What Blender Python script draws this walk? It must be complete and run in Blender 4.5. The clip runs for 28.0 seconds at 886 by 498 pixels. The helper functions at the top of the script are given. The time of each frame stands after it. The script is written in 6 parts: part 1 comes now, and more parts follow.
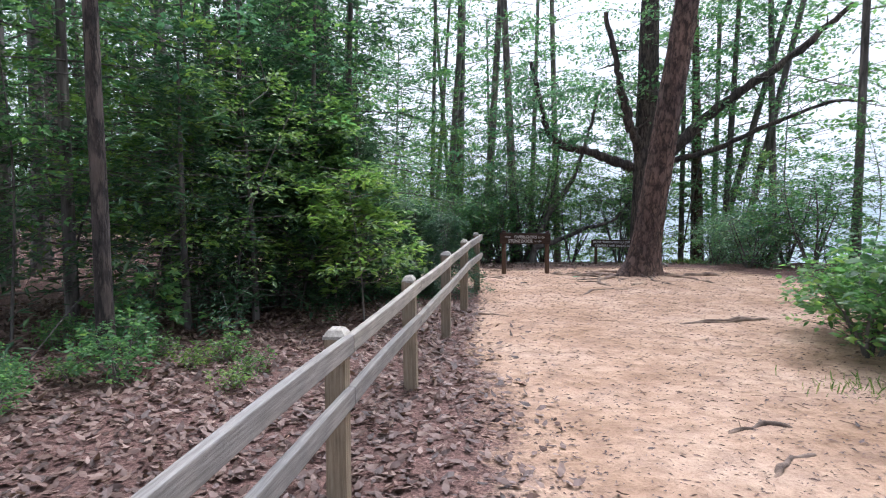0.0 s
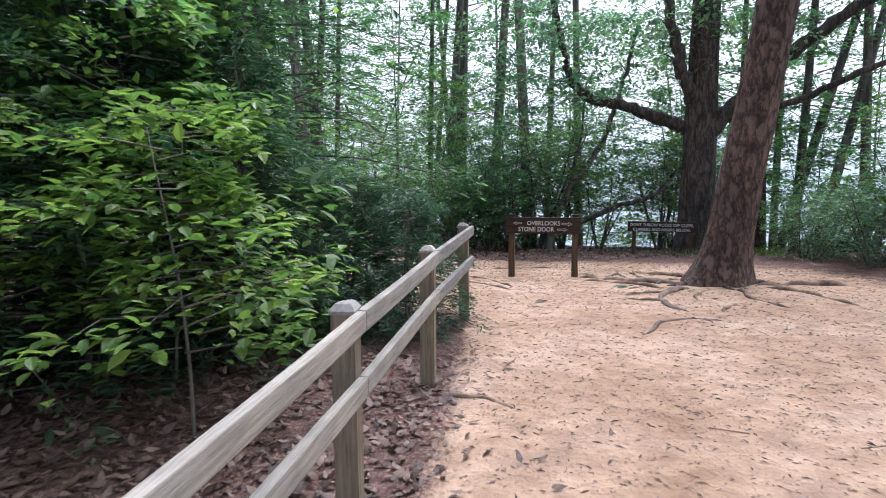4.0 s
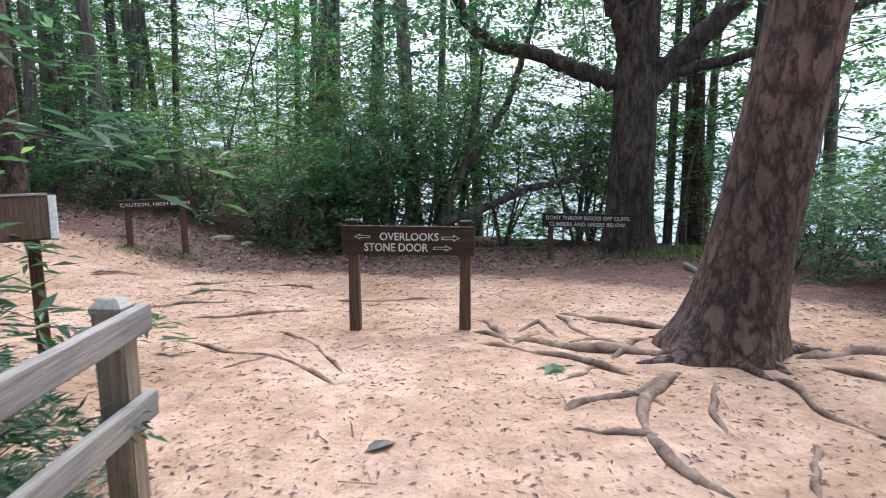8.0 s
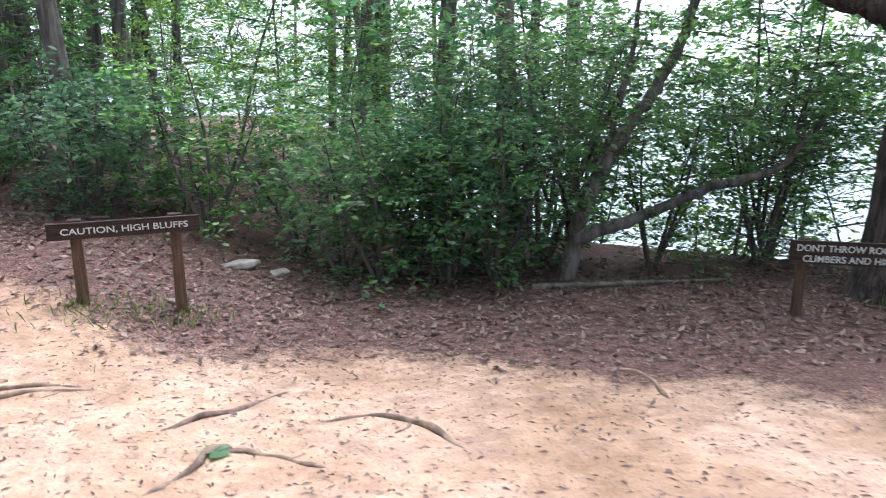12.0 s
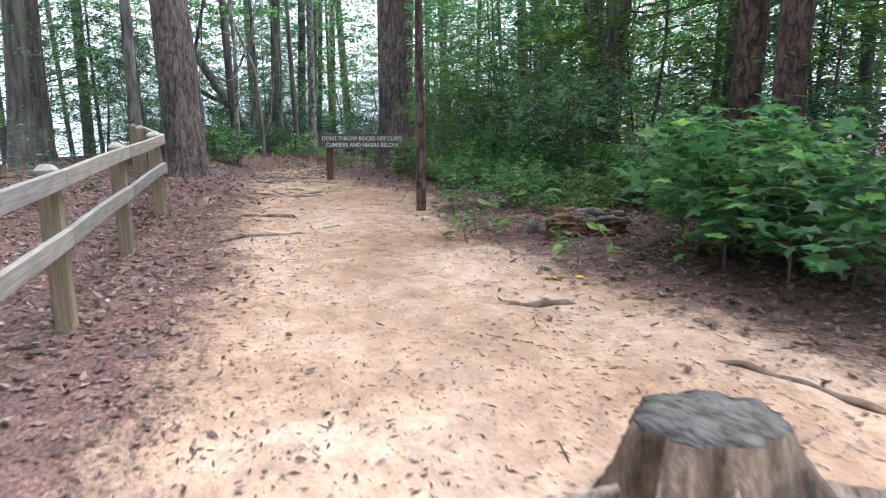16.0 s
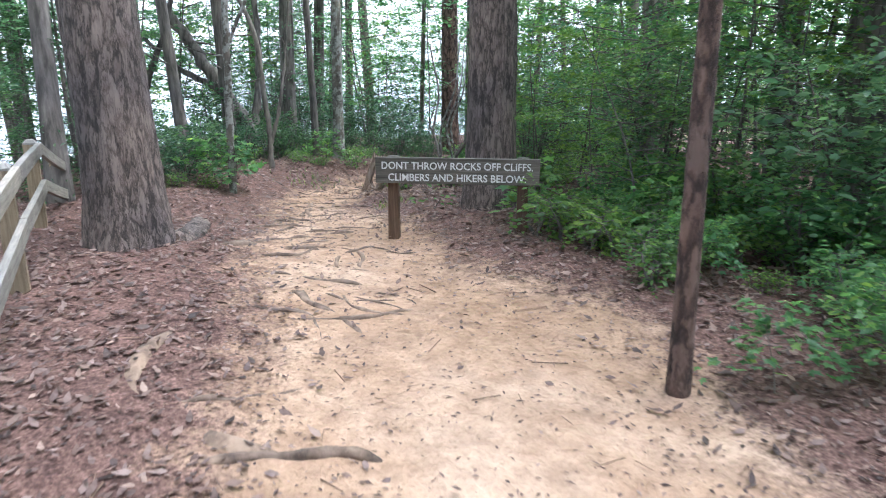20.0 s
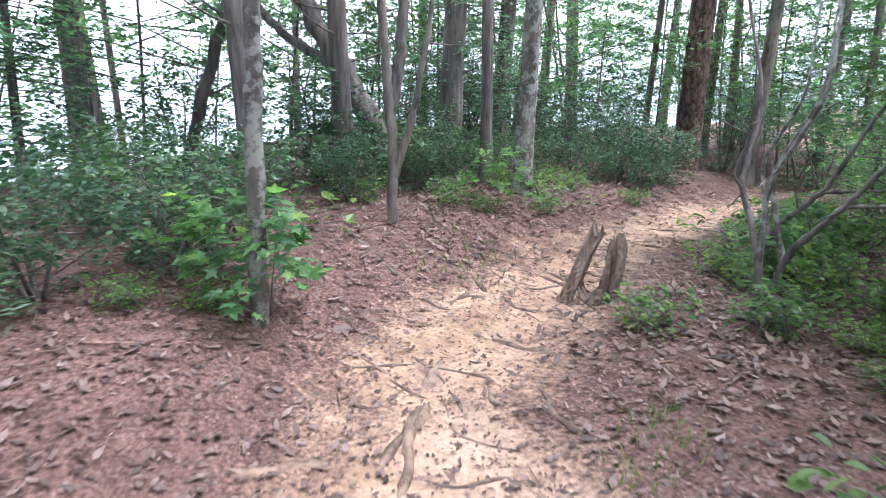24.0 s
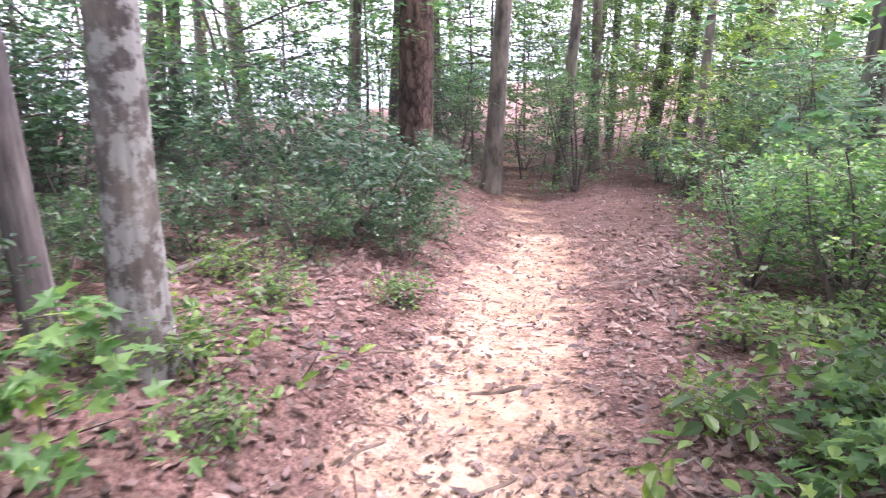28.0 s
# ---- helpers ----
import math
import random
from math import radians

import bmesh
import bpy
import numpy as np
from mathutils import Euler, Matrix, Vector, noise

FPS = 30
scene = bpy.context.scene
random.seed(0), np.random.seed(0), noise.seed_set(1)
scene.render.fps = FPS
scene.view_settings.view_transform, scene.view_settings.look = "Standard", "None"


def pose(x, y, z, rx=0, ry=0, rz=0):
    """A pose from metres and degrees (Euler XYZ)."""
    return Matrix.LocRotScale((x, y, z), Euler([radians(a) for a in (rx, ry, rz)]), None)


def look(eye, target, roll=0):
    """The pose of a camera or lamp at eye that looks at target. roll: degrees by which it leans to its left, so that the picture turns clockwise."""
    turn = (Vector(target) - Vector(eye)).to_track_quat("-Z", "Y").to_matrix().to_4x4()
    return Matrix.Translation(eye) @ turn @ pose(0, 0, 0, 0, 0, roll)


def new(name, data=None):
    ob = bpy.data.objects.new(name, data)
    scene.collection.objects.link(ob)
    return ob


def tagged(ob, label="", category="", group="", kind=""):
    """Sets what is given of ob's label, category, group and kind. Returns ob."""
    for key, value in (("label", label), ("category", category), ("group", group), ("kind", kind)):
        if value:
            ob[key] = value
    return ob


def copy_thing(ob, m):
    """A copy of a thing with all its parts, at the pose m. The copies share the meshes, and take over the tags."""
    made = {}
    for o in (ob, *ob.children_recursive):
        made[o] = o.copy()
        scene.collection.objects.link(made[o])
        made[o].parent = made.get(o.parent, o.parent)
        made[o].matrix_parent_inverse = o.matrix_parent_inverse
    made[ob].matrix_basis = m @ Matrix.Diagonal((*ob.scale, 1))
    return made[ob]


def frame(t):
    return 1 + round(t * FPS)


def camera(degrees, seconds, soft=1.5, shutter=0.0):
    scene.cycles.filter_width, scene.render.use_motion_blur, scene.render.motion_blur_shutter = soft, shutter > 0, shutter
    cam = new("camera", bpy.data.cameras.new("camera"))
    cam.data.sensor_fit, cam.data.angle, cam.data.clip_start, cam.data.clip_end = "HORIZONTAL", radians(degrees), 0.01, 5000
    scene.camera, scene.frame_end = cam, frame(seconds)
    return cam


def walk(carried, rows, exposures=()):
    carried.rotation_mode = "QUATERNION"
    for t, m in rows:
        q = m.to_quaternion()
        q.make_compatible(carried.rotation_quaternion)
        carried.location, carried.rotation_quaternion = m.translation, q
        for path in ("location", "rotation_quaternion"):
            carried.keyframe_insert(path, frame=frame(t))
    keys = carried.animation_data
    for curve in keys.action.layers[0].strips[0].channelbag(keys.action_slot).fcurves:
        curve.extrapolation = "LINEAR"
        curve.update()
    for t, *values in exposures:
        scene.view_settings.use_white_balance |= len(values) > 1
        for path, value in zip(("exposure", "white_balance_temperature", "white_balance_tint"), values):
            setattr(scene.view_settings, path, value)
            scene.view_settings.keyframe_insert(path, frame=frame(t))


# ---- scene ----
cam = camera(67.6, 28.0, 1.05, 0.35)
PATH = [
    (0, (0.0, 0.0, 1.5), (-0.001, 1.993, 1.329), -0.5),
    (0.5, (0.046, 0.527, 1.516), (0.016, 2.511, 1.261), -0.6),
    (1, (0.124, 1.147, 1.546), (0.087, 3.12, 1.22), -0.4),
    (1.5, (0.201, 1.705, 1.516), (0.168, 3.677, 1.185), -0.4),
    (2, (0.31, 2.232, 1.516), (0.255, 4.211, 1.234), -0.6),
    (2.5, (0.388, 2.774, 1.516), (0.357, 4.755, 1.241), -0.6),
    (4.5, (0.543, 4.929, 1.391), (0.499, 6.912, 1.137), -0.5),
    (5, (0.666, 5.487, 1.376), (0.62, 7.467, 1.094), -0.3),
    (5.5, (0.775, 5.998, 1.329), (0.778, 7.978, 1.041), -0.1),
    (6, (0.946, 6.494, 1.329), (1.124, 8.478, 1.141), -0.5),
    (6.5, (1.116, 7.022, 1.345), (1.359, 8.988, 1.07), -0.3),
    (7, (1.224, 7.533, 1.361), (1.484, 9.492, 1.051), -0.4),
    (7.5, (1.318, 8.091, 1.329), (1.557, 10.05, 1.003), -0.1),
    (8, (1.333, 8.634, 1.345), (1.582, 10.588, 1.005), -0.2),
    (8.5, (1.333, 9.145, 1.361), (1.61, 11.085, 0.962), -0.3),
    (9, (1.41, 9.703, 1.345), (1.672, 11.642, 0.933), -0.1),
    (9.5, (1.41, 10.23, 1.329), (1.675, 12.168, 0.91), -0.1),
    (10, (1.333, 10.788, 1.345), (1.598, 12.726, 0.929), -0.1),
    (10.5, (1.224, 11.408, 1.345), (1.478, 13.339, 0.888), -0.1),
    (11, (1.008, 11.982, 1.345), (1.268, 13.91, 0.885), 0.0),
    (11.5, (0.744, 12.555, 1.345), (0.963, 14.496, 0.916), -0.3),
    (12, (0.388, 13.128, 1.361), (0.601, 15.069, 0.928), -0.1),
    (12.5, (0.0, 13.594, 1.407), (-0.019, 15.532, 0.916), 0.2),
    (13, (-0.403, 14.136, 1.329), (-0.884, 16.031, 0.907), -0.2),
    (13.5, (-0.946, 14.585, 1.283), (-1.78, 16.358, 0.881), -0.1),
    (15.5, (-3.09, 15.63, 1.28), (-4.557, 16.924, 0.864), 0.0),
    (16, (-3.72, 15.896, 1.348), (-5.219, 17.157, 0.946), -0.2),
    (16.5, (-4.317, 16.154, 1.423), (-5.756, 17.464, 0.963), 0.1),
    (17, (-4.888, 16.43, 1.467), (-6.373, 17.698, 1.034), 0.1),
    (17.5, (-5.433, 16.663, 1.506), (-6.919, 17.94, 1.104), -0.2),
    (18, (-5.967, 16.885, 1.548), (-7.463, 18.143, 1.122), 0.1),
    (18.5, (-6.526, 17.213, 1.556), (-8.006, 18.476, 1.096), 0.2),
    (19, (-7.089, 17.461, 1.558), (-8.575, 18.721, 1.104), 0.2),
    (19.5, (-7.632, 17.692, 1.581), (-9.132, 18.935, 1.128), -0.2),
    (20, (-8.236, 17.977, 1.619), (-9.729, 19.219, 1.142), -0.0),
    (20.5, (-8.819, 18.222, 1.603), (-10.288, 19.485, 1.109), 0.1),
    (22.5, (-10.961, 19.635, 1.633), (-12.526, 20.75, 1.077), 1.5),
    (23, (-11.553, 20.013, 1.692), (-13.293, 20.823, 1.13), 1.5),
    (23.5, (-12.133, 20.379, 1.674), (-13.909, 21.141, 1.156), 1.3),
    (24, (-12.717, 20.688, 1.712), (-14.473, 21.468, 1.156), 1.4),
    (24.5, (-13.342, 20.907, 1.693), (-15.072, 21.704, 1.081), 1.5),
    (25, (-13.878, 21.256, 1.685), (-15.577, 22.169, 1.157), 0.6),
    (25.5, (-14.426, 21.595, 1.692), (-15.946, 22.757, 1.112), 1.2),
    (26, (-14.949, 21.911, 1.691), (-16.481, 23.066, 1.125), 1.4),
    (26.5, (-15.445, 22.286, 1.623), (-16.896, 23.5, 0.976), 1.9),
    (27, (-15.912, 22.574, 1.635), (-17.344, 23.807, 0.981), 2.0),
    (27.5, (-16.231, 22.856, 1.624), (-17.565, 24.228, 1.043), 1.3),
    (28, (-16.451, 23.194, 1.588), (-17.643, 24.685, 0.993), 1.5),
]
walk(cam, [(t, look(eye, target, roll)) for t, eye, target, roll in PATH], [(0.0, 1.20, 5650, 15), (5.0, 1.32, 5600, 15), (8.0, 1.44, 5600, 14), (10.0, 1.63, 5600, 14), (13.0, 2.02, 5700, 16), (15.5, 2.02, 5650, 11), (18.0, 2.14, 5600, 10), (20.0, 2.44, 5550, 10), (22.5, 2.70, 5500, 16), (24.0, 2.72, 5600, 19), (26.0, 3.12, 5800, 20), (27.0, 3.28, 5800, 25), (28.0, 3.30, 6000, 40)])

# ---------------------------------------------------------------- light
world = bpy.data.worlds.new("overcast_sky")
scene.world = world
world.use_nodes = True
wn, wl = world.node_tree.nodes, world.node_tree.links
sky = wn.new("ShaderNodeTexSky")
sky.sky_type, sky.sun_disc = "NISHITA", False
sky.sun_elevation, sky.sun_rotation = radians(66), radians(32)
sky.air_density, sky.dust_density, sky.ozone_density = 1.0, 6.0, 1.0
pale = wn.new("ShaderNodeHueSaturation")
pale.inputs["Saturation"].default_value = 0.35
wl.new(sky.outputs[0], pale.inputs["Color"])
wl.new(pale.outputs[0], wn["Background"].inputs["Color"])
wn["Background"].inputs["Strength"].default_value = 0.15
sun_data = bpy.data.lights.new("sun", "SUN")
sun_data.energy, sun_data.angle, sun_data.color = 1.1, radians(50), (1.0, 0.97, 0.93)
sun = new("sun", sun_data)
sun.matrix_world = look((0, 0, 60), (-math.sin(radians(32)) * 27, -math.cos(radians(32)) * 27, 0))

# ---------------------------------------------------------------- materials
def material(name):
    m = bpy.data.materials.new(name)
    m.use_nodes = True
    return m, m.node_tree.nodes, m.node_tree.links, m.node_tree.nodes["Principled BSDF"]


def ramp(nodes, stops):
    r = nodes.new("ShaderNodeValToRGB")
    el = r.color_ramp.elements
    while len(el) < len(stops):
        el.new(0.5)
    for e, (p, c) in zip(el, stops):
        e.position, e.color = p, (*c, 1) if len(c) == 3 else (c[0], c[0], c[0], 1)
    return r


def noise_node(nodes, links, coord, scale, detail=4.0, stretch=None, rough=0.55):
    n = nodes.new("ShaderNodeTexNoise")
    n.inputs["Scale"].default_value, n.inputs["Detail"].default_value = scale, detail
    n.inputs["Roughness"].default_value = rough
    if stretch:
        mp = nodes.new("ShaderNodeMapping")
        mp.inputs["Scale"].default_value = stretch
        links.new(coord, mp.inputs["Vector"])
        coord = mp.outputs[0]
    links.new(coord, n.inputs["Vector"])
    return n


def mixed(nodes, links, fac, a, b, blend="MIX"):
    m = nodes.new("ShaderNodeMix")
    m.data_type, m.blend_type = "RGBA", blend
    for sock, v in ((m.inputs[0], fac), (m.inputs[6], a), (m.inputs[7], b)):
        if isinstance(v, (int, float)):
            sock.default_value = v
        elif isinstance(v, tuple):
            sock.default_value = (*v, 1)
        else:
            links.new(v, sock)
    return m.outputs[2]


def bump(nodes, links, height, strength, dist, normal=None):
    b = nodes.new("ShaderNodeBump")
    b.inputs["Strength"].default_value, b.inputs["Distance"].default_value = strength, dist
    links.new(height, b.inputs["Height"])
    if normal is not None:
        links.new(normal, b.inputs["Normal"])
    return b.outputs[0]


def bark_material(name, dark, mid, light, stretch=(9, 9, 1.6), depth=0.02, patch=None, scale=1.0, plates=None):
    m, n, l, b = material(name)
    co = n.new("ShaderNodeTexCoord").outputs["Object"]
    big = noise_node(n, l, co, 1.3 * scale, 3)
    fur = noise_node(n, l, co, 1.0 * scale, 6, stretch, 0.65)
    fine = noise_node(n, l, co, 60, 4)
    height = fur.outputs[0]
    if plates:
        vo = n.new("ShaderNodeTexVoronoi")
        vo.feature = "DISTANCE_TO_EDGE"
        vo.inputs["Scale"].default_value, vo.inputs["Randomness"].default_value = 1.0, 1.0
        wob = mixed(n, l, 0.22, co, fur.outputs["Color"])
        mp = n.new("ShaderNodeMapping")
        mp.inputs["Scale"].default_value = plates
        l.new(wob, mp.inputs["Vector"])
        l.new(mp.outputs[0], vo.inputs["Vector"])
        vr = n.new("ShaderNodeMapRange")
        vr.inputs["From Max"].default_value = 0.22
        l.new(vo.outputs["Distance"], vr.inputs["Value"])
        mx = n.new("ShaderNodeMath")
        mx.operation = "MULTIPLY_ADD"
        mx.inputs[1].default_value, mx.inputs[2].default_value = 0.24, -0.02
        l.new(vr.outputs[0], mx.inputs[0])
        ad = n.new("ShaderNodeMath")
        ad.operation = "MULTIPLY_ADD"
        ad.inputs[1].default_value = 0.8
        l.new(fur.outputs[0], ad.inputs[0])
        l.new(mx.outputs[0], ad.inputs[2])
        height = ad.outputs[0]
    r = ramp(n, [(0.36, dark), (0.5, mid), (0.66, light)])
    l.new(height, r.inputs[0])
    tint = ramp(n, [(0.35, (0.62, 0.62, 0.66)), (0.7, (1.15, 1.08, 1.0))])
    l.new(big.outputs[0], tint.inputs[0])
    c = mixed(n, l, 1.0, r.outputs[0], tint.outputs[0], "MULTIPLY")
    if patch:
        pn = noise_node(n, l, co, 10.0, 7, None, 0.68)
        pr = ramp(n, [(0.47, (0.0,)), (0.55, (0.72,))])
        l.new(pn.outputs[0], pr.inputs[0])
        c = mixed(n, l, pr.outputs[0], c, patch)
    l.new(c, b.inputs["Base Color"])
    b.inputs["Roughness"].default_value = 0.92
    n1 = bump(n, l, fine.outputs[0], 0.5, 0.004)
    l.new(bump(n, l, height, 0.9, depth, n1), b.inputs["Normal"])
    return m


def wood_material(name, dark, mid, light, rough=0.8, spread=1.0, along=0):
    m, n, l, b = material(name)
    co = n.new("ShaderNodeTexCoord").outputs["Object"]
    grain = noise_node(n, l, co, 3.0, 6, (1.2, 22, 22) if along == 0 else (22, 22, 1.2), 0.7)
    cloud = noise_node(n, l, co, 2.2, 4)
    spots = noise_node(n, l, co, 30, 3)
    r = ramp(n, [(0.3, dark), (0.5, mid), (0.72, light)])
    l.new(grain.outputs[0], r.inputs[0])
    oi = n.new("ShaderNodeObjectInfo")
    tr = ramp(n, [(0.0, (0.8, 0.8, 0.82)), (1.0, (1.12, 1.08, 1.02))])
    l.new(oi.outputs["Random"], tr.inputs[0])
    cr = ramp(n, [(0.3, (0.7, 0.72, 0.74)), (0.7, (1.1, 1.06, 1.0))])
    l.new(cloud.outputs[0], cr.inputs[0])
    c = mixed(n, l, spread, r.outputs[0], cr.outputs[0], "MULTIPLY")
    c = mixed(n, l, 1.0, c, tr.outputs[0], "MULTIPLY")
    l.new(c, b.inputs["Base Color"])
    b.inputs["Roughness"].default_value = rough
    b.inputs["Specular IOR Level"].default_value = 0.25
    n1 = bump(n, l, spots.outputs[0], 0.25, 0.003)
    l.new(bump(n, l, grain.outputs[0], 0.5, 0.006, n1), b.inputs["Normal"])
    return m


def leaf_material(name, stops, rough=0.5, through_light=0.35):
    m, n, l, b = material(name)
    isl = n.new("ShaderNodeNewGeometry").outputs["Random Per Island"]
    oi = n.new("ShaderNodeObjectInfo").outputs["Random"]
    r = ramp(n, stops)
    l.new(isl, r.inputs[0])
    tr = ramp(n, [(0.0, (0.78, 0.86, 0.95)), (0.5, (1.0, 1.0, 1.0)), (1.0, (1.22, 1.14, 0.88))])
    l.new(oi, tr.inputs[0])
    c = mixed(n, l, 1.0, r.outputs[0], tr.outputs[0], "MULTIPLY")
    l.new(c, b.inputs["Base Color"])
    b.inputs["Roughness"].default_value = rough
    t = n.new("ShaderNodeBsdfTranslucent")
    warm = mixed(n, l, 1.0, c, (1.55, 1.65, 1.25), "MULTIPLY")
    l.new(warm, t.inputs["Color"])
    mx = n.new("ShaderNodeMixShader")
    mx.inputs[0].default_value = through_light
    l.new(b.outputs[0], mx.inputs[1])
    l.new(t.outputs[0], mx.inputs[2])
    l.new(mx.outputs[0], n["Material Output"].inputs["Surface"])
    return m


def plain_material(name, color, rough=0.7, scale=25.0, amount=0.35, depth=0.003, island=False):
    m, n, l, b = material(name)
    co = n.new("ShaderNodeTexCoord").outputs["Object"]
    a = noise_node(n, l, co, scale, 5)
    lo, hi = tuple(v * (1 - amount) for v in color), tuple(v * (1 + amount) for v in color)
    r = ramp(n, [(0.3, lo), (0.7, hi)])
    l.new(a.outputs[0], r.inputs[0])
    c = r.outputs[0]
    if island:
        rr = ramp(n, [(0.0, (0.5, 0.5, 0.5)), (1.0, (1.35, 1.3, 1.25))])
        l.new(n.new("ShaderNodeNewGeometry").outputs["Random Per Island"], rr.inputs[0])
        c = mixed(n, l, 1.0, c, rr.outputs[0], "MULTIPLY")
    l.new(c, b.inputs["Base Color"])
    b.inputs["Roughness"].default_value = rough
    l.new(bump(n, l, a.outputs[0], 0.5, depth), b.inputs["Normal"])
    return m


def ground_material():
    m, n, l, b = material("sand_and_leaf_litter")
    co = n.new("ShaderNodeTexCoord").outputs["Object"]
    at = n.new("ShaderNodeAttribute")
    at.attribute_name = "sand"
    big = noise_node(n, l, co, 0.9, 5)
    mid = noise_node(n, l, co, 6.0, 6)
    fine = noise_node(n, l, co, 45, 5, None, 0.7)
    grit = noise_node(n, l, co, 260, 3, None, 0.7)
    sand = ramp(n, [(0.3, (0.275, 0.182, 0.12)), (0.5, (0.375, 0.262, 0.186)), (0.7, (0.445, 0.333, 0.253))])
    l.new(big.outputs[0], sand.inputs[0])
    s2 = ramp(n, [(0.35, (0.72, 0.66, 0.62)), (0.6, (1.06, 1.03, 1.0))])
    l.new(mid.outputs[0], s2.inputs[0])
    sc = mixed(n, l, 0.8, sand.outputs[0], s2.outputs[0], "MULTIPLY")
    s3 = ramp(n, [(0.34, (0.72, 0.68, 0.66)), (0.5, (1.0, 1.0, 1.0)), (0.68, (1.15, 1.14, 1.12))])
    l.new(fine.outputs[0], s3.inputs[0])
    sc = mixed(n, l, 0.55, sc, s3.outputs[0], "MULTIPLY")
    lit = ramp(n, [(0.3, (0.035, 0.022, 0.019)), (0.5, (0.115, 0.073, 0.063)), (0.68, (0.215, 0.147, 0.127))])
    l.new(fine.outputs[0], lit.inputs[0])
    l2 = ramp(n, [(0.3, (0.65, 0.6, 0.6)), (0.7, (1.25, 1.15, 1.1))])
    l.new(mid.outputs[0], l2.inputs[0])
    lc = mixed(n, l, 1.0, lit.outputs[0], l2.outputs[0], "MULTIPLY")
    drift = noise_node(n, l, co, 2.6, 7, None, 0.7)
    dr = ramp(n, [(0.5, (0.0,)), (0.64, (0.42,))])
    l.new(drift.outputs[0], dr.inputs[0])
    sc = mixed(n, l, dr.outputs[0], sc, (0.20, 0.135, 0.105))
    speck = noise_node(n, l, co, 90, 4, None, 0.75)
    sr = ramp(n, [(0.59, (0.0,)), (0.66, (0.45,))])
    l.new(speck.outputs[0], sr.inputs[0])
    sc = mixed(n, l, sr.outputs[0], sc, (0.13, 0.085, 0.066))
    # ragged edge between bare sand and litter
    add = n.new("ShaderNodeMath")
    add.operation = "MULTIPLY_ADD"
    mid2 = noise_node(n, l, co, 3.2, 8, None, 0.75)
    add.inputs[1].default_value = 0.9
    l.new(mid2.outputs[0], add.inputs[0])
    l.new(at.outputs["Fac"], add.inputs[2])
    add2 = n.new("ShaderNodeMath")
    add2.operation = "MULTIPLY_ADD"
    add2.inputs[1].default_value = 0.35
    l.new(fine.outputs[0], add2.inputs[0])
    l.new(add.outputs[0], add2.inputs[2])
    edge = ramp(n, [(0.0, (0.0,)), (1.0, (1.0,))])
    mr = n.new("ShaderNodeMapRange")
    mr.inputs["From Min"].default_value, mr.inputs["From Max"].default_value = 0.98, 1.24
    l.new(add2.outputs[0], mr.inputs["Value"])
    l.new(mr.outputs[0], edge.inputs[0])
    c = mixed(n, l, edge.outputs[0], lc, sc)
    l.new(c, b.inputs["Base Color"])
    b.inputs["Roughness"].default_value = 0.95
    b.inputs["Specular IOR Level"].default_value = 0.15
    n1 = bump(n, l, grit.outputs[0], 0.25, 0.004)
    n2 = bump(n, l, fine.outputs[0], 0.5, 0.014, n1)
    l.new(bump(n, l, mid.outputs[0], 0.7, 0.09, n2), b.inputs["Normal"])
    return m


GROUND = ground_material()
PINE = bark_material("pine_bark", (0.032, 0.02, 0.017), (0.1, 0.062, 0.051), (0.18, 0.122, 0.1), (12, 12, 4.5), 0.035, plates=(12, 12, 4.6))
OAK = bark_material("oak_bark", (0.02, 0.016, 0.014), (0.058, 0.045, 0.038), (0.115, 0.092, 0.078), (12, 12, 2.5), 0.025, plates=(15, 15, 3.2))
GREYPINE = bark_material("grey_pine_bark", (0.04, 0.032, 0.029), (0.122, 0.096, 0.086), (0.21, 0.172, 0.156), (16, 16, 3.5), 0.022, plates=(22, 22, 5))
GREYBARK = bark_material("grey_bark", (0.06, 0.055, 0.045), (0.15, 0.135, 0.115), (0.24, 0.215, 0.18), (10, 10, 3), 0.008)
LICHENBARK = bark_material("lichen_bark", (0.045, 0.04, 0.034), (0.105, 0.096, 0.08), (0.18, 0.165, 0.138), (8, 8, 3.5), 0.010, (0.25, 0.258, 0.235))
DARKBARK = bark_material("dark_bark", (0.05, 0.045, 0.041), (0.125, 0.112, 0.103), (0.21, 0.193, 0.178), (12, 12, 1.8), 0.012)
ROOT = bark_material("worn_root", (0.07, 0.049, 0.036), (0.172, 0.122, 0.09), (0.275, 0.205, 0.155), (7, 7, 7), 0.012)
STUMPWOOD = bark_material("weathered_stump", (0.045, 0.031, 0.024), (0.15, 0.108, 0.08), (0.28, 0.215, 0.165), (14, 14, 2.2), 0.02)
CUTWOOD = bark_material("grey_cut_wood", (0.025, 0.022, 0.02), (0.085, 0.078, 0.07), (0.15, 0.14, 0.128), (10, 26, 4), 0.02)
PALEROOT = bark_material("bleached_root", (0.11, 0.085, 0.066), (0.27, 0.215, 0.17), (0.4, 0.335, 0.275), (20, 20, 3), 0.012)
SNAGWOOD = bark_material("splintered_snag", (0.12, 0.09, 0.07), (0.26, 0.2, 0.158), (0.38, 0.31, 0.255), (30, 30, 1.6), 0.012)
RAIL = wood_material("weathered_rail", (0.16, 0.148, 0.135), (0.265, 0.25, 0.23), (0.37, 0.355, 0.332))
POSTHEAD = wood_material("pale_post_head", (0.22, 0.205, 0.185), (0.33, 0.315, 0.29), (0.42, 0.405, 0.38))
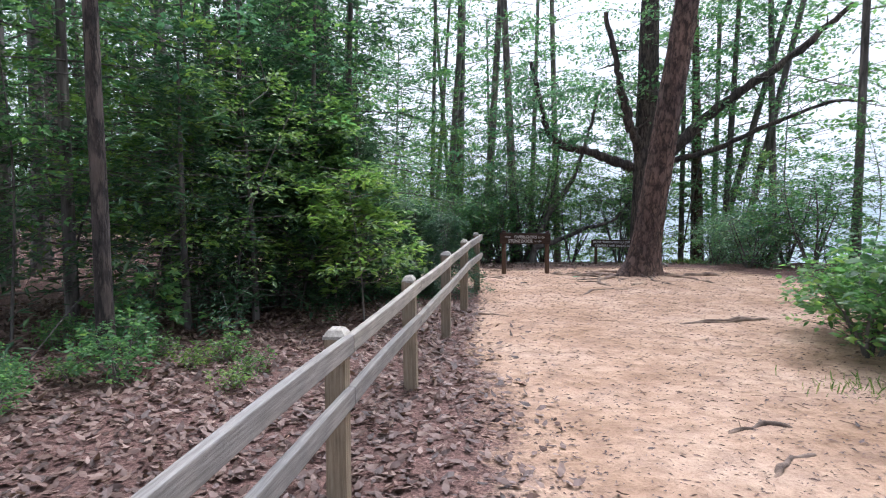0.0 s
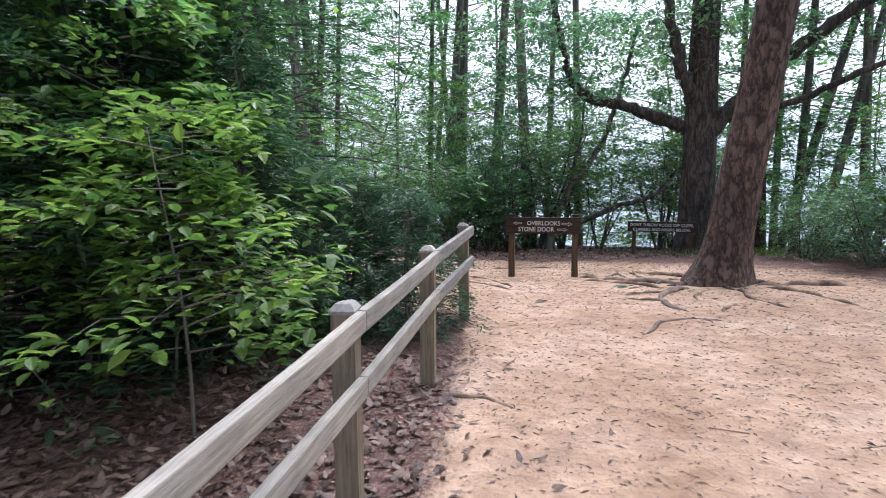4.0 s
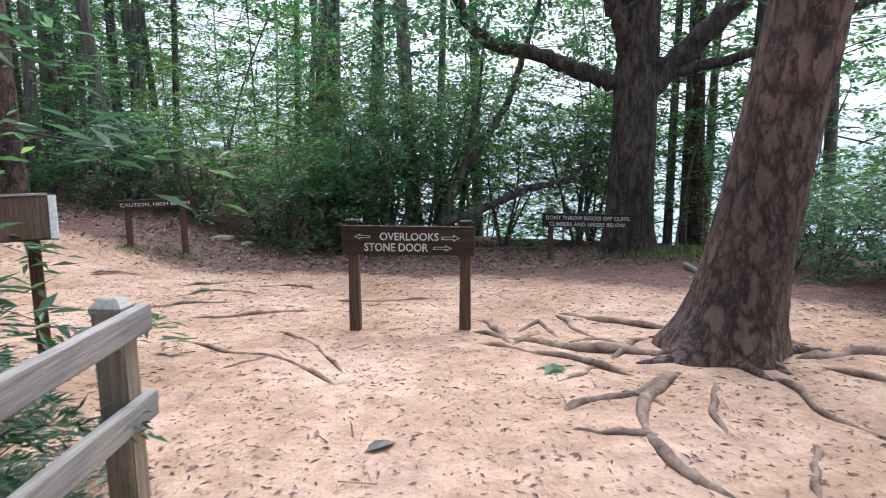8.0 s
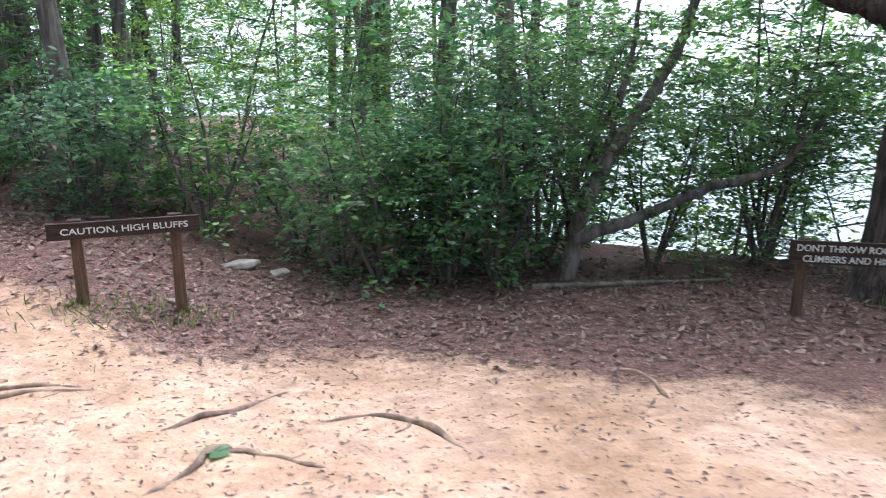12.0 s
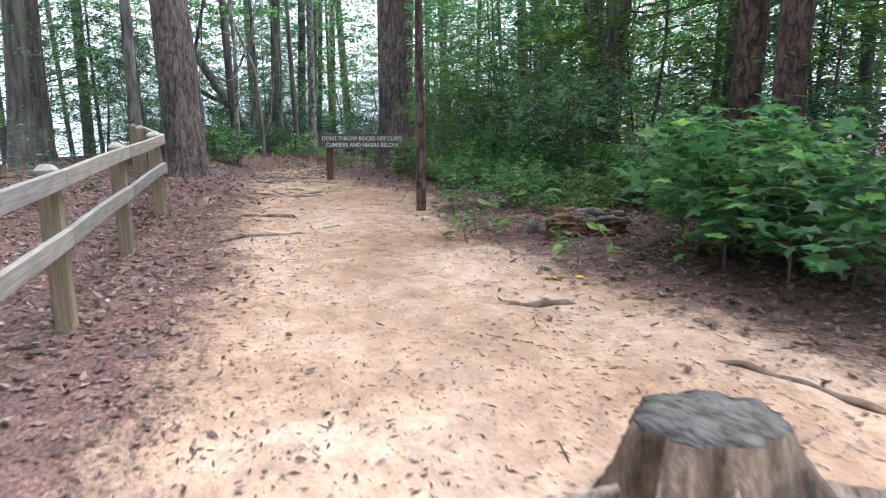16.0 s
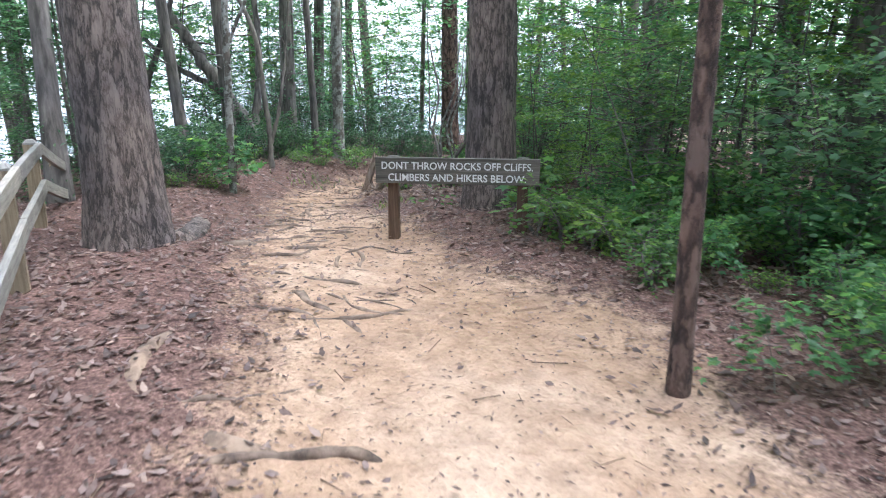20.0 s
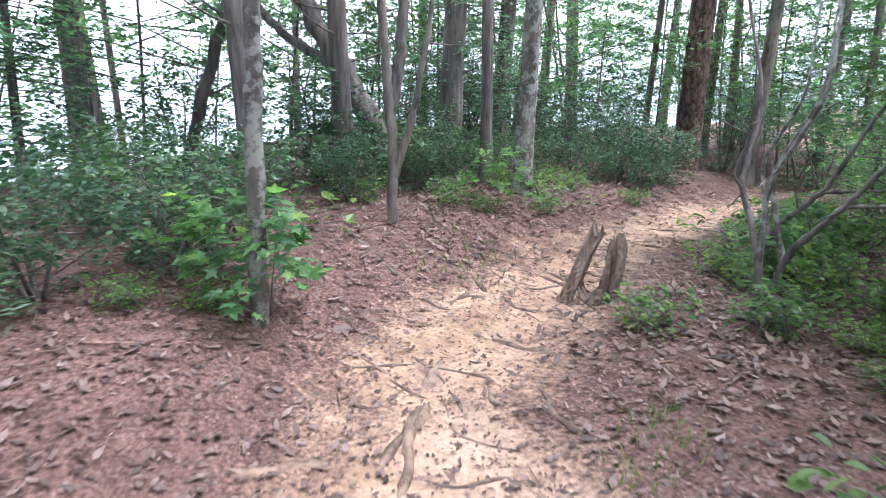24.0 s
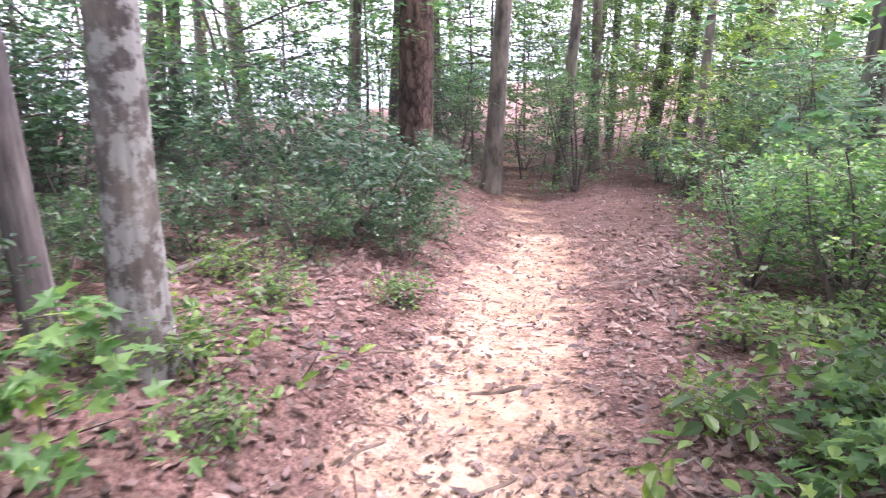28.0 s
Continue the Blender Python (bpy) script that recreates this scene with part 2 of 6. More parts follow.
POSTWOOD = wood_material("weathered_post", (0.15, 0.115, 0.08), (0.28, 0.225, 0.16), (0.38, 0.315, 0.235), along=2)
SIGNWOOD = wood_material("brown_stained_board", (0.018, 0.0115, 0.009), (0.038, 0.0245, 0.019), (0.07, 0.048, 0.039), 0.75)
SIGNGREY = wood_material("faded_board", (0.05, 0.046, 0.041), (0.105, 0.098, 0.087), (0.19, 0.18, 0.163), 0.85)
SIGNPOST = wood_material("brown_stained_post", (0.05, 0.03, 0.02), (0.105, 0.066, 0.045), (0.17, 0.115, 0.082), 0.8, along=2)
LETTER = plain_material("white_lettering", (0.5, 0.5, 0.48), 0.7, 40, 0.3)
ROTWOOD = bark_material("rotten_log", (0.035, 0.02, 0.014), (0.16, 0.075, 0.035), (0.36, 0.19, 0.10), (2, 14, 14), 0.03)
DEADLEAF = leaf_material("dead_leaves", [(0.0, (0.04, 0.024, 0.021)), (0.35, (0.09, 0.053, 0.045)), (0.7, (0.142, 0.09, 0.077)), (0.95, (0.19, 0.128, 0.11)), (1.0, (0.25, 0.18, 0.158))], 0.6, 0.1)
TWIG = plain_material("dry_twigs", (0.17, 0.11, 0.08), 0.85, 30, 0.4, 0.002, True)
GREEN_MAPLE = leaf_material("maple_leaves", [(0.0, (0.045, 0.115, 0.05)), (0.5, (0.085, 0.185, 0.075)), (0.9, (0.135, 0.25, 0.085)), (1.0, (0.21, 0.31, 0.08))], 0.42, 0.55)
GREEN_LIGHT = leaf_material("beech_leaves", [(0.0, (0.048, 0.105, 0.032)), (0.5, (0.094, 0.168, 0.045)), (1.0, (0.168, 0.252, 0.058))], 0.42, 0.5)
GREEN_DARK = leaf_material("laurel_leaves", [(0.0, (0.05, 0.11, 0.066)), (0.5, (0.092, 0.175, 0.098)), (0.9, (0.135, 0.228, 0.115)), (1.0, (0.17, 0.245, 0.1))], 0.38, 0.52)
GREEN_HEM = leaf_material("hemlock_needles", [(0.0, (0.022, 0.055, 0.032)), (0.6, (0.042, 0.095, 0.05)), (1.0, (0.075, 0.14, 0.06))], 0.45, 0.4)
GREEN_CANOPY = leaf_material("canopy_leaves", [(0.0, (0.05, 0.12, 0.065)), (0.5, (0.09, 0.185, 0.095)), (1.0, (0.15, 0.255, 0.11))], 0.45, 0.6)
GRASS = leaf_material("grass_blades", [(0.0, (0.05, 0.10, 0.025)), (0.6, (0.10, 0.17, 0.04)), (1.0, (0.2, 0.22, 0.08))], 0.6, 0.3)
YELLOW = leaf_material("yellow_leaves", [(0.0, (0.45, 0.30, 0.02)), (1.0, (0.6, 0.45, 0.05))], 0.5, 0.3)
# haze and sky brightness painted as emission, bluish low and whiter higher up
HAZE_GLOW, hn, hl, hb = material("glowing_valley_haze")
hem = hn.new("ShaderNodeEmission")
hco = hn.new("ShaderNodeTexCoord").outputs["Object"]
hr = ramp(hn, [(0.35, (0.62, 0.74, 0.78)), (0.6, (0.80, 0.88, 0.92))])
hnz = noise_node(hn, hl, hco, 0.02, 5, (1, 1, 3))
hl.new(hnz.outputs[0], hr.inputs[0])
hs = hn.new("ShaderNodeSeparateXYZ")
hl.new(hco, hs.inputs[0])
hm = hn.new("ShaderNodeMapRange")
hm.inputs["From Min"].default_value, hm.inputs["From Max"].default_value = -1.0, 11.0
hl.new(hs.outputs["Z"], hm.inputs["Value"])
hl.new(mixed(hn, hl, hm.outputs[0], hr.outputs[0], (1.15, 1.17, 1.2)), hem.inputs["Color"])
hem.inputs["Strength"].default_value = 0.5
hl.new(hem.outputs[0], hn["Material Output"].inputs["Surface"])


# ---------------------------------------------------------------- mesh tools
def link_mesh(name, mesh, mat, parent=None, label=""):
    if mat is not None and not mesh.materials:
        mesh.materials.append(mat)
    ob = new(name, mesh)
    if parent is not None:
        ob.parent = parent
    return tagged(ob, label)


def np_mesh(name, V, F, smooth=True):
    V, F = np.asarray(V, np.float32), np.asarray(F, np.int32)
    me = bpy.data.meshes.new(name)
    k = F.shape[1]
    me.vertices.add(len(V))
    me.vertices.foreach_set("co", V.ravel())
    me.loops.add(F.size)
    me.loops.foreach_set("vertex_index", F.ravel())
    me.polygons.add(len(F))
    me.polygons.foreach_set("loop_start", np.arange(0, F.size, k, dtype=np.int32))
    me.polygons.foreach_set("use_smooth", np.full(len(F), smooth))
    me.update(calc_edges=True)
    me.validate()
    return me


def joined(pieces):
    """Several (V, F) with equal face size as one."""
    Vs, Fs, k = [], [], 0
    for V, F in pieces:
        Vs.append(V)
        Fs.append(np.asarray(F) + k)
        k += len(V)
    return np.concatenate(Vs), np.concatenate(Fs)


def part(name, bm, mat, parent=None, label=""):
    me = bpy.data.meshes.new(name)
    bm.to_mesh(me)
    bm.free()
    return link_mesh(name, me, mat, parent, label)


def tube(C, R, n=8, cap=True):
    """Quads of a tube along the points C with radii R; the ends are drawn to a point by the last ring."""
    C, R = np.asarray(C, float), np.asarray(R, float)
    T = np.gradient(C, axis=0)
    T /= np.linalg.norm(T, axis=1)[:, None] + 1e-9
    ref = np.where(np.abs(T[:, 2:3]) > 0.8, [[1.0, 0, 0]], [[0, 0, 1.0]])
    if np.abs(T[:, 2]).mean() > 0.6:
        ref = np.tile([[1.0, 0, 0]], (len(C), 1))
    else:
        ref = np.tile([[0.0, 0, 1.0]], (len(C), 1))
    U = np.cross(ref, T)
    U /= np.linalg.norm(U, axis=1)[:, None] + 1e-9
    W = np.cross(T, U)
    a = np.linspace(0, 2 * np.pi, n, endpoint=False)
    rad = R[:, None] * np.ones(n) if R.ndim == 1 else R
    V = C[:, None] + rad[..., None] * (np.cos(a)[None, :, None] * U[:, None] + np.sin(a)[None, :, None] * W[:, None])
    V = V.reshape(-1, 3)
    m = len(C)
    i, j = np.meshgrid(np.arange(m - 1), np.arange(n), indexing="ij")
    F = np.stack([i * n + j, i * n + (j + 1) % n, (i + 1) * n + (j + 1) % n, (i + 1) * n + j], -1).reshape(-1, 4)
    if cap:
        V = np.concatenate([V, C[:1], C[-1:]])
        e, s = len(V) - 1, len(V) - 2
        caps = []
        for j in range(0, n - 1, 2):
            a0, a1, a2 = j, j + 1, (j + 2) % n
            caps += [(s, a2, a1, a0), (e, (m - 1) * n + a0, (m - 1) * n + a1, (m - 1) * n + a2)]
        F = np.concatenate([F, np.array(caps)])
    return V, F


def tube_mesh(name, C, R, n=8):
    V, F = tube(C, R, n, cap=False)
    return np_mesh(name, V, F)


def box(bm, sx, sy, sz, m=None, bevel=0.0):
    r = bmesh.ops.create_cube(bm, size=1, matrix=(m or Matrix()) @ Matrix.Diagonal((sx, sy, sz, 1)))
    if bevel:
        es = {e for v in r["verts"] for e in v.link_edges}
        bmesh.ops.bevel(bm, geom=list(es), offset=bevel, segments=2, affect="EDGES", profile=0.6)


LEAF = {
    "blade": (np.array([(0, 0, 0), (-0.26, 0.48, 0.07), (0, 1, -0.05), (0.26, 0.48, 0.07)]), np.array([(0, 2, 1), (0, 3, 2)])),
    "needle": (np.array([(0, 0, 0), (-0.13, 0.5, 0.02), (0, 1, -0.12), (0.13, 0.5, 0.02)]), np.array([(0, 2, 1), (0, 3, 2)])),
    "oval": (np.array([(0, 0, 0), (-0.2, 0.2, 0.05), (-0.29, 0.5, 0.07), (-0.17, 0.8, 0.02), (0, 1.02, -0.09), (0.17, 0.8, 0.02), (0.29, 0.5, 0.07), (0.2, 0.2, 0.05), (0, 0.5, -0.02)]),
             np.array([(0, 8, 1), (1, 8, 2), (2, 8, 3), (3, 8, 4), (4, 8, 5), (5, 8, 6), (6, 8, 7), (7, 8, 0)])),
    "maple": (np.array([(0, 0, 0), (-0.30, 0.02, 0.03), (-0.22, 0.27, 0.02), (-0.52, 0.50, 0.0), (-0.20, 0.55, 0.03), (0, 1.0, -0.1), (0.20, 0.55, 0.03), (0.52, 0.50, 0.0), (0.22, 0.27, 0.02), (0.30, 0.02, 0.03), (0, 0.4, -0.02)]),
              np.array([(0, 10, 1), (1, 10, 2), (2, 10, 3), (3, 10, 4), (4, 10, 5), (5, 10, 6), (6, 10, 7), (7, 10, 8), (8, 10, 9), (9, 10, 0)])),
    "lance": (np.array([(0, 0, 0), (-0.19, 0.28, 0.05), (-0.2, 0.64, 0.05), (0, 1, -0.06), (0.2, 0.64, 0.05), (0.19, 0.28, 0.05)]), np.array([(0, 5, 1), (1, 5, 4), (1, 4, 2), (2, 4, 3)])),
    "grass": (np.array([(-0.03, 0, 0), (0.03, 0, 0), (0.02, 0.6, 0.08), (0, 1, 0.3)]), np.array([(0, 1, 2), (0, 2, 3)])),
}


def leaves(P, D, N, size, kind):
    """Triangles of leaves at P that point along D and face N."""
    T, F = LEAF[kind]
    D = D / (np.linalg.norm(D, axis=1)[:, None] + 1e-9)
    S = np.cross(D, N)
    S /= np.linalg.norm(S, axis=1)[:, None] + 1e-9
    N = np.cross(S, D)
    V = P[:, None] + size[:, None, None] * (T[None, :, 0:1] * S[:, None] + T[None, :, 1:2] * D[:, None] + T[None, :, 2:3] * N[:, None])
    Fa = F[None] + (np.arange(len(P)) * len(T))[:, None, None]
    return V.reshape(-1, 3), Fa.reshape(-1, 3)


# ---------------------------------------------------------------- terrain
# trail nodes: x, y, height, half width of bare sand
TRAIL = [
    (1.1, -12.0, 0.10, 1.5), (1.7, -4.0, 0.08, 1.3), (1.9, 0.0, 0.05, 1.45), (2.2, 4.0, -0.03, 2.1), (2.9, 8.0, -0.08, 2.9),
    (2.9, 11.3, -0.10, 3.2), (0.9, 14.4, -0.2, 3.1), (-1.8, 16.0, -0.2, 2.3), (-5.0, 17.7, 0.04, 1.75),
    (-8.0, 18.9, 0.17, 1.22), (-10.4, 19.9, 0.26, 1.0), (-12.9, 20.8, 0.34, 0.68), (-14.45, 21.36, 0.25, 0.64), (-15.5, 22.02, 0.2, 0.56),
    (-16.5, 23.05, 0.14, 0.5), (-17.5, 24.5, 0.06, 0.44), (-18.5, 26.5, -0.08, 0.34), (-19.5, 28.4, -0.28, 0.29), (-21.3, 31.0, -0.58, 0.28), (-24.0, 35.0, -0.9, 0.4), (-28.0, 42.0, -1.2, 0.4),
]


def trail_samples():
    A = np.array(TRAIL)
    out = []
    for i in range(len(A) - 1):
        p0, p1, p2, p3 = A[max(i - 1, 0)], A[i], A[i + 1], A[min(i + 2, len(A) - 1)]
        for t in np.arange(0, 1, 0.2):
            out.append(0.5 * (2 * p1 + (p2 - p0) * t + (2 * p0 - 5 * p1 + 4 * p2 - p3) * t**2 + (3 * p1 - p0 - 3 * p2 + p3) * t**3))
    return np.array(out)


TS = trail_samples()


def sig(v):
    return 1 / (1 + np.exp(-np.clip(v, -30, 30)))


def waves(x, y, k, seed):
    """Cheap smooth bumps between -1 and 1."""
    r = np.random.RandomState(seed)
    s = 0
    for _ in range(5):
        a, f, p = r.rand() * 6.3, k * (0.6 + r.rand()), r.rand() * 6.3
        s = s + np.sin(f * (np.cos(a) * x + np.sin(a) * y) + p)
    return s / 5


def terrain(x, y):
    """Ground height and bare-sand amount."""
    x, y = np.atleast_1d(np.asarray(x, float)), np.atleast_1d(np.asarray(y, float))
    z, sand = np.empty_like(x), np.empty_like(x)
    for a in range(0, len(x), 20000):
        X, Y = x[a:a + 20000], y[a:a + 20000]
        d2 = (X[:, None] - TS[None, :, 0]) ** 2 + (Y[:, None] - TS[None, :, 1]) ** 2
        w = 1 / (d2 + 0.6) ** 2
        zz = (w * TS[:, 2]).sum(1) / w.sum(1)
        g = np.sqrt(d2) - TS[:, 3]
        edge = g.min(1)
        narrow = sig((-14.6 - X) * 2)
        sand[a:a + 20000] = (1 - 0.22 * narrow) * sig((0.06 * narrow - edge + (0.35 - 0.05 * narrow) * waves(X, Y, 1.6, 3) + 0.14 * narrow * waves(X, Y, 5.0, 4)) * (2.6 + 1.2 * narrow))
        sand[a:a + 20000] *= 1 - (1 - sig((X - 0.7 - 0.1364 * (Y - 10.77)) * 8 + 1.6 * waves(X, Y, 2.2, 9))) * sig((11.2 - Y) * 4)
        near = g.argmin(1)
        west = (X - TS[near, 0]) * -0.8 + (Y - TS[near, 1]) * -0.6
        bank = 0.10 * sig((edge - 0.25) * 5) * sig((-11.0 - X) * 1.5) + 0.04 * sig((edge - 0.2) * 5) + 0.15 * narrow * sig((edge - 0.45) * 6) * sig(west * 4)
        zz += bank + 0.03 * waves(X, Y, 1.1, 5) + 0.014 * waves(X, Y, 4.0, 6) + 0.008 * waves(X, Y, 11.0, 8) + 0.10 * waves(X, Y, 0.35, 7) * sig((edge - 3) * 1.2)
        zz -= 0.105 * np.logaddexp(0, (Y - 14.0) * 1.5) / 1.5 * sig((X + 1.5) * 1.8) * sig((30 - Y))
        b1 = np.maximum(0.75 * X + 0.66 * Y - 19.4, 0) * sig((X + 2.5) * 1.2)
        al, pe = (X + 3) * -0.866 + (Y - 15.6) * 0.5, (X + 3) * -0.5 + (Y - 15.6) * -0.866
        b2 = np.maximum(pe - 7.0 + 0.16 * np.clip(al - 6, 0, 14), 0) * sig((al - 5) * 1.2)
        b3 = np.maximum(-30.0 - X - 0.25 * (Y - 24), 0) * sig((Y - 8) * 0.8)
        for b in (b1, b2, b3):
            zz -= np.minimum(0.5 * b + 0.16 * b * b, 48 + 0 * b)
        z[a:a + 20000] = zz
    return z, sand


def G(x, y):
    return float(terrain(x, y)[0][0])


def axis(lo, hi, step, far):
    mid = np.arange(lo, hi + step / 2, step)
    grow, v = [], step
    e = 0.0
    while e < far:
        v *= 1.22
        e += v
        grow.append(e)
    grow = np.array(grow)
    return np.concatenate([lo - grow[::-1], mid, hi + grow])


GX, GY = axis(-24.0, 8.0, 0.11, 700), axis(-1.5, 34.0, 0.11, 700)
gx, gy = np.meshgrid(GX, GY, indexing="ij")
gz, gs = terrain(gx.ravel(), gy.ravel())
na, nb = len(GX), len(GY)
ii, jj = np.meshgrid(np.arange(na - 1), np.arange(nb - 1), indexing="ij")
GF = np.stack([ii * nb + jj, (ii + 1) * nb + jj, (ii + 1) * nb + jj + 1, ii * nb + jj + 1], -1).reshape(-1, 4)
ground_mesh = np_mesh("ground", np.stack([gx.ravel(), gy.ravel(), gz], -1), GF)
ground_mesh.attributes.new("sand", "FLOAT", "POINT").data.foreach_set("value", gs.astype(np.float32))
ground = tagged(link_mesh("ground", ground_mesh, GROUND), "sandy trail through brown leaf litter on a wooded bluff", "ground", kind="structure")

# added glowing ring beyond the bluff, with pale valley haze painted on it
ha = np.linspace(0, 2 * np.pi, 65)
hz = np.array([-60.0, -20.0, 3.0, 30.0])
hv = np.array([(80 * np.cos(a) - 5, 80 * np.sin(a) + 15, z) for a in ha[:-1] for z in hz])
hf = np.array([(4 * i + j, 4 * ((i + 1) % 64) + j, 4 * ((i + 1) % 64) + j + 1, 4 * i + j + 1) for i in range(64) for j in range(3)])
tagged(link_mesh("backdrop", np_mesh("backdrop", hv, hf), HAZE_GLOW), "glowing backdrop painted as pale valley haze and overcast sky", "backdrop", kind="structure")


# ---------------------------------------------------------------- plants: prototypes
def thing(name, x, y, label, category, group="", z=None, rz=0.0):
    ob = new(name)
    ob.matrix_basis = pose(x, y, G(x, y) if z is None else z, 0, 0, rz)
    return tagged(ob, label, category, group)


def spray(seed, h0, h1, radius, nb, per, size, rise=0.15, droop=0.25, taper=1.0, kind="blade", tilt=0.45, spread=0.42, origin=(0, 0), wood=True):
    """Leaves on many branches round a stem from h0 to h1, and the branches themselves."""
    r = np.random.RandomState(seed)
    P, D, N, Z, wood_parts = [], [], [], [], []
    for b in range(nb):
        f = (b + r.rand()) / nb
        h = h0 + (h1 - h0) * f
        a = b * 2.4 + r.rand() * 0.9
        L = radius * (1 - taper * 0.75 * f) * (0.45 + 0.85 * r.rand())
        out, lat = np.array([np.cos(a), np.sin(a), 0]), np.array([-np.sin(a), np.cos(a), 0])
        lift, fall = rise * (0.5 + r.rand()), droop * (0.5 + r.rand())

        def along(s):
            s = np.asarray(s)[..., None]
            return np.array([*origin, h]) + out * L * s + np.array([0, 0, 1.0]) * L * (lift * s - fall * s * s) + lat * L * 0.12 * np.sin(s * 4 + b)

        n = max(3, int(per * (0.6 + 0.8 * r.rand())))
        s = 0.3 + 0.74 * r.rand(n) ** 0.8
        side = (r.rand(n) * 2 - 1)
        u = side * spread * L * (1.12 - s) + r.randn(n) * size * 0.4
        p = along(s) + lat * u[:, None] + np.array([0, 0, 1.0]) * (r.randn(n)[:, None] * size * 0.5 - 0.10 * np.abs(u)[:, None])
        d = out * (0.6 + 0.4 * r.rand(n))[:, None] + lat * (np.sign(side) * (0.4 + 0.7 * r.rand(n)))[:, None] + r.randn(n, 3) * 0.3
        P.append(p)
        D.append(d)
        N.append(np.array([0, 0, 1.0]) + r.randn(n, 3) * tilt)
        Z.append(size * (0.65 + 0.7 * r.rand(n)))
        if wood:
            t = np.linspace(0, 0.95, 3)
            wood_parts.append(tube(along(t), (0.003 + 0.006 * L) * (1.05 - t), 3, False))
    V, F = leaves(np.concatenate(P), np.concatenate(D), np.concatenate(N), np.concatenate(Z), kind)
    return (V, F), wood_parts


def prototype(name, label, category, leafmat, barkmat, sprays, stems, group=""):
    """A plant out of sprays and stems, kept off as the pattern for copies."""
    ob = new(name)
    tagged(ob, label, category, group)
    woods = []
    for C, R, n in stems:
        link_mesh("stem", np_mesh("stem", *tube(C, R, n, False)), barkmat, ob)
    lv = []
    for s in sprays:
        leaf, w = s
        lv.append(leaf)
        woods += w
    tagged(link_mesh("branchwork", np_mesh("branchwork", *joined(woods)), barkmat, ob), kind="stuff")
    tagged(link_mesh("foliage", np_mesh("foliage", *joined(lv), smooth=False), leafmat, ob), kind="stuff")
    return ob


def bent(seed, h, r0, lean=(0.0, 0.0), wob=0.08, n=10, start=(0, 0, -0.12)):
    r = np.random.RandomState(seed)
    t = np.linspace(0, 1, n)
    C = np.stack([start[0] + lean[0] * h * t + wob * np.sin(t * 3 + r.rand() * 6) * t, start[1] + lean[1] * h * t + wob * np.cos(t * 2.6 + r.rand() * 6) * t, start[2] + h * t], -1)
    return C, r0 * (1.05 - 0.8 * t), 6


def understory(seed, h, rad, leafmat, label, n=38, per=56, size=0.115, kind="blade", droop=0.22):
    return prototype("understory_tree", label, "tree", leafmat, DARKBARK,
                     [spray(seed, h * 0.2, h * 1.0, rad, n, per, size, 0.3, droop, 0.5, kind, 0.38)], [bent(seed, h, 0.008 + h * 0.0032, (0.09, -0.07), 0.5)])


def hemlock(seed, h, rad, n=72, per=66, size=0.135):
    return prototype("hemlock", "young hemlock with flat drooping dark green sprays", "tree", GREEN_HEM, DARKBARK,
                     [spray(seed, h * 0.06, h * 0.98, rad, n, per, size, 0.05, 0.28, 1.0, "needle", 0.25, 0.40)], [bent(seed, h, 0.03 + h * 0.007)])


def laurel(seed, h, rad, label, stems=5, per=34, size=0.085, leafmat=None, kind="blade", nb=22):
    r = np.random.RandomState(seed)
    sp, st = [], []
    for k in range(stems):
        a = k * 6.28 / stems + r.rand()
        lean = (0.45 * np.cos(a) * rad / h, 0.45 * np.sin(a) * rad / h)
        hh = h * (0.75 + 0.3 * r.rand())
        C, R, n = bent(seed + k, hh, 0.018 + 0.006 * h, lean, 0.10)
        st.append((C, R, n))
        mid, top = C[5], C[-1]
        sp.append(spray(seed + 31 * k, hh * 0.04, hh * 0.6, rad * 0.6, nb // 2, per, size, 0.5, 0.3, 0.2, kind, 0.6, 0.5, (mid[0] * 0.7, mid[1] * 0.7)))
        sp.append(spray(seed + 57 * k, hh * 0.5, hh * 1.02, rad * 0.5, nb, per, size, 0.4, 0.2, 0.6, kind, 0.6, 0.5, (top[0], top[1])))
    return prototype("shrub", label, "shrub", leafmat or GREEN_DARK, DARKBARK, sp, st)


def sapling(seed, h, rad, label, leafmat, kind, size, nb=9, per=8):
    return prototype("sapling", label, "sapling", leafmat, GREYBARK, [spray(seed, h * 0.3, h, rad, nb, per, size, 0.35, 0.25, 0.45, kind, 0.35, 0.5)], [bent(seed, h, 0.006 + 0.004 * h)])


def canopy(seed, h0, h1, rad, mat_, n=26, per=62, size=0.175):
    leaf, w = spray(seed, h0, h1, rad, n, per, size, 0.35, 0.2, 0.55, "blade", 0.55)
    return np_mesh("crown", *leaf, smooth=False), np_mesh("branchwork", *joined(w)), mat_


def plant(proto, x, y, s=1.0, rz=0.0, tip=0.0, dz=-0.03):
    room = float(np.hypot(TS[:88, 0] - x, TS[:88, 1] - y).min())
    fit = (room - 0.42) / proto["reach"]
    if fit < 0.5 * s:
        return None
    s = min(s, fit)
    return copy_thing(proto, pose(x, y, G(x, y) + dz, tip, tip * 0.5, rz) @ Matrix.Diagonal((s, s, s, 1)))


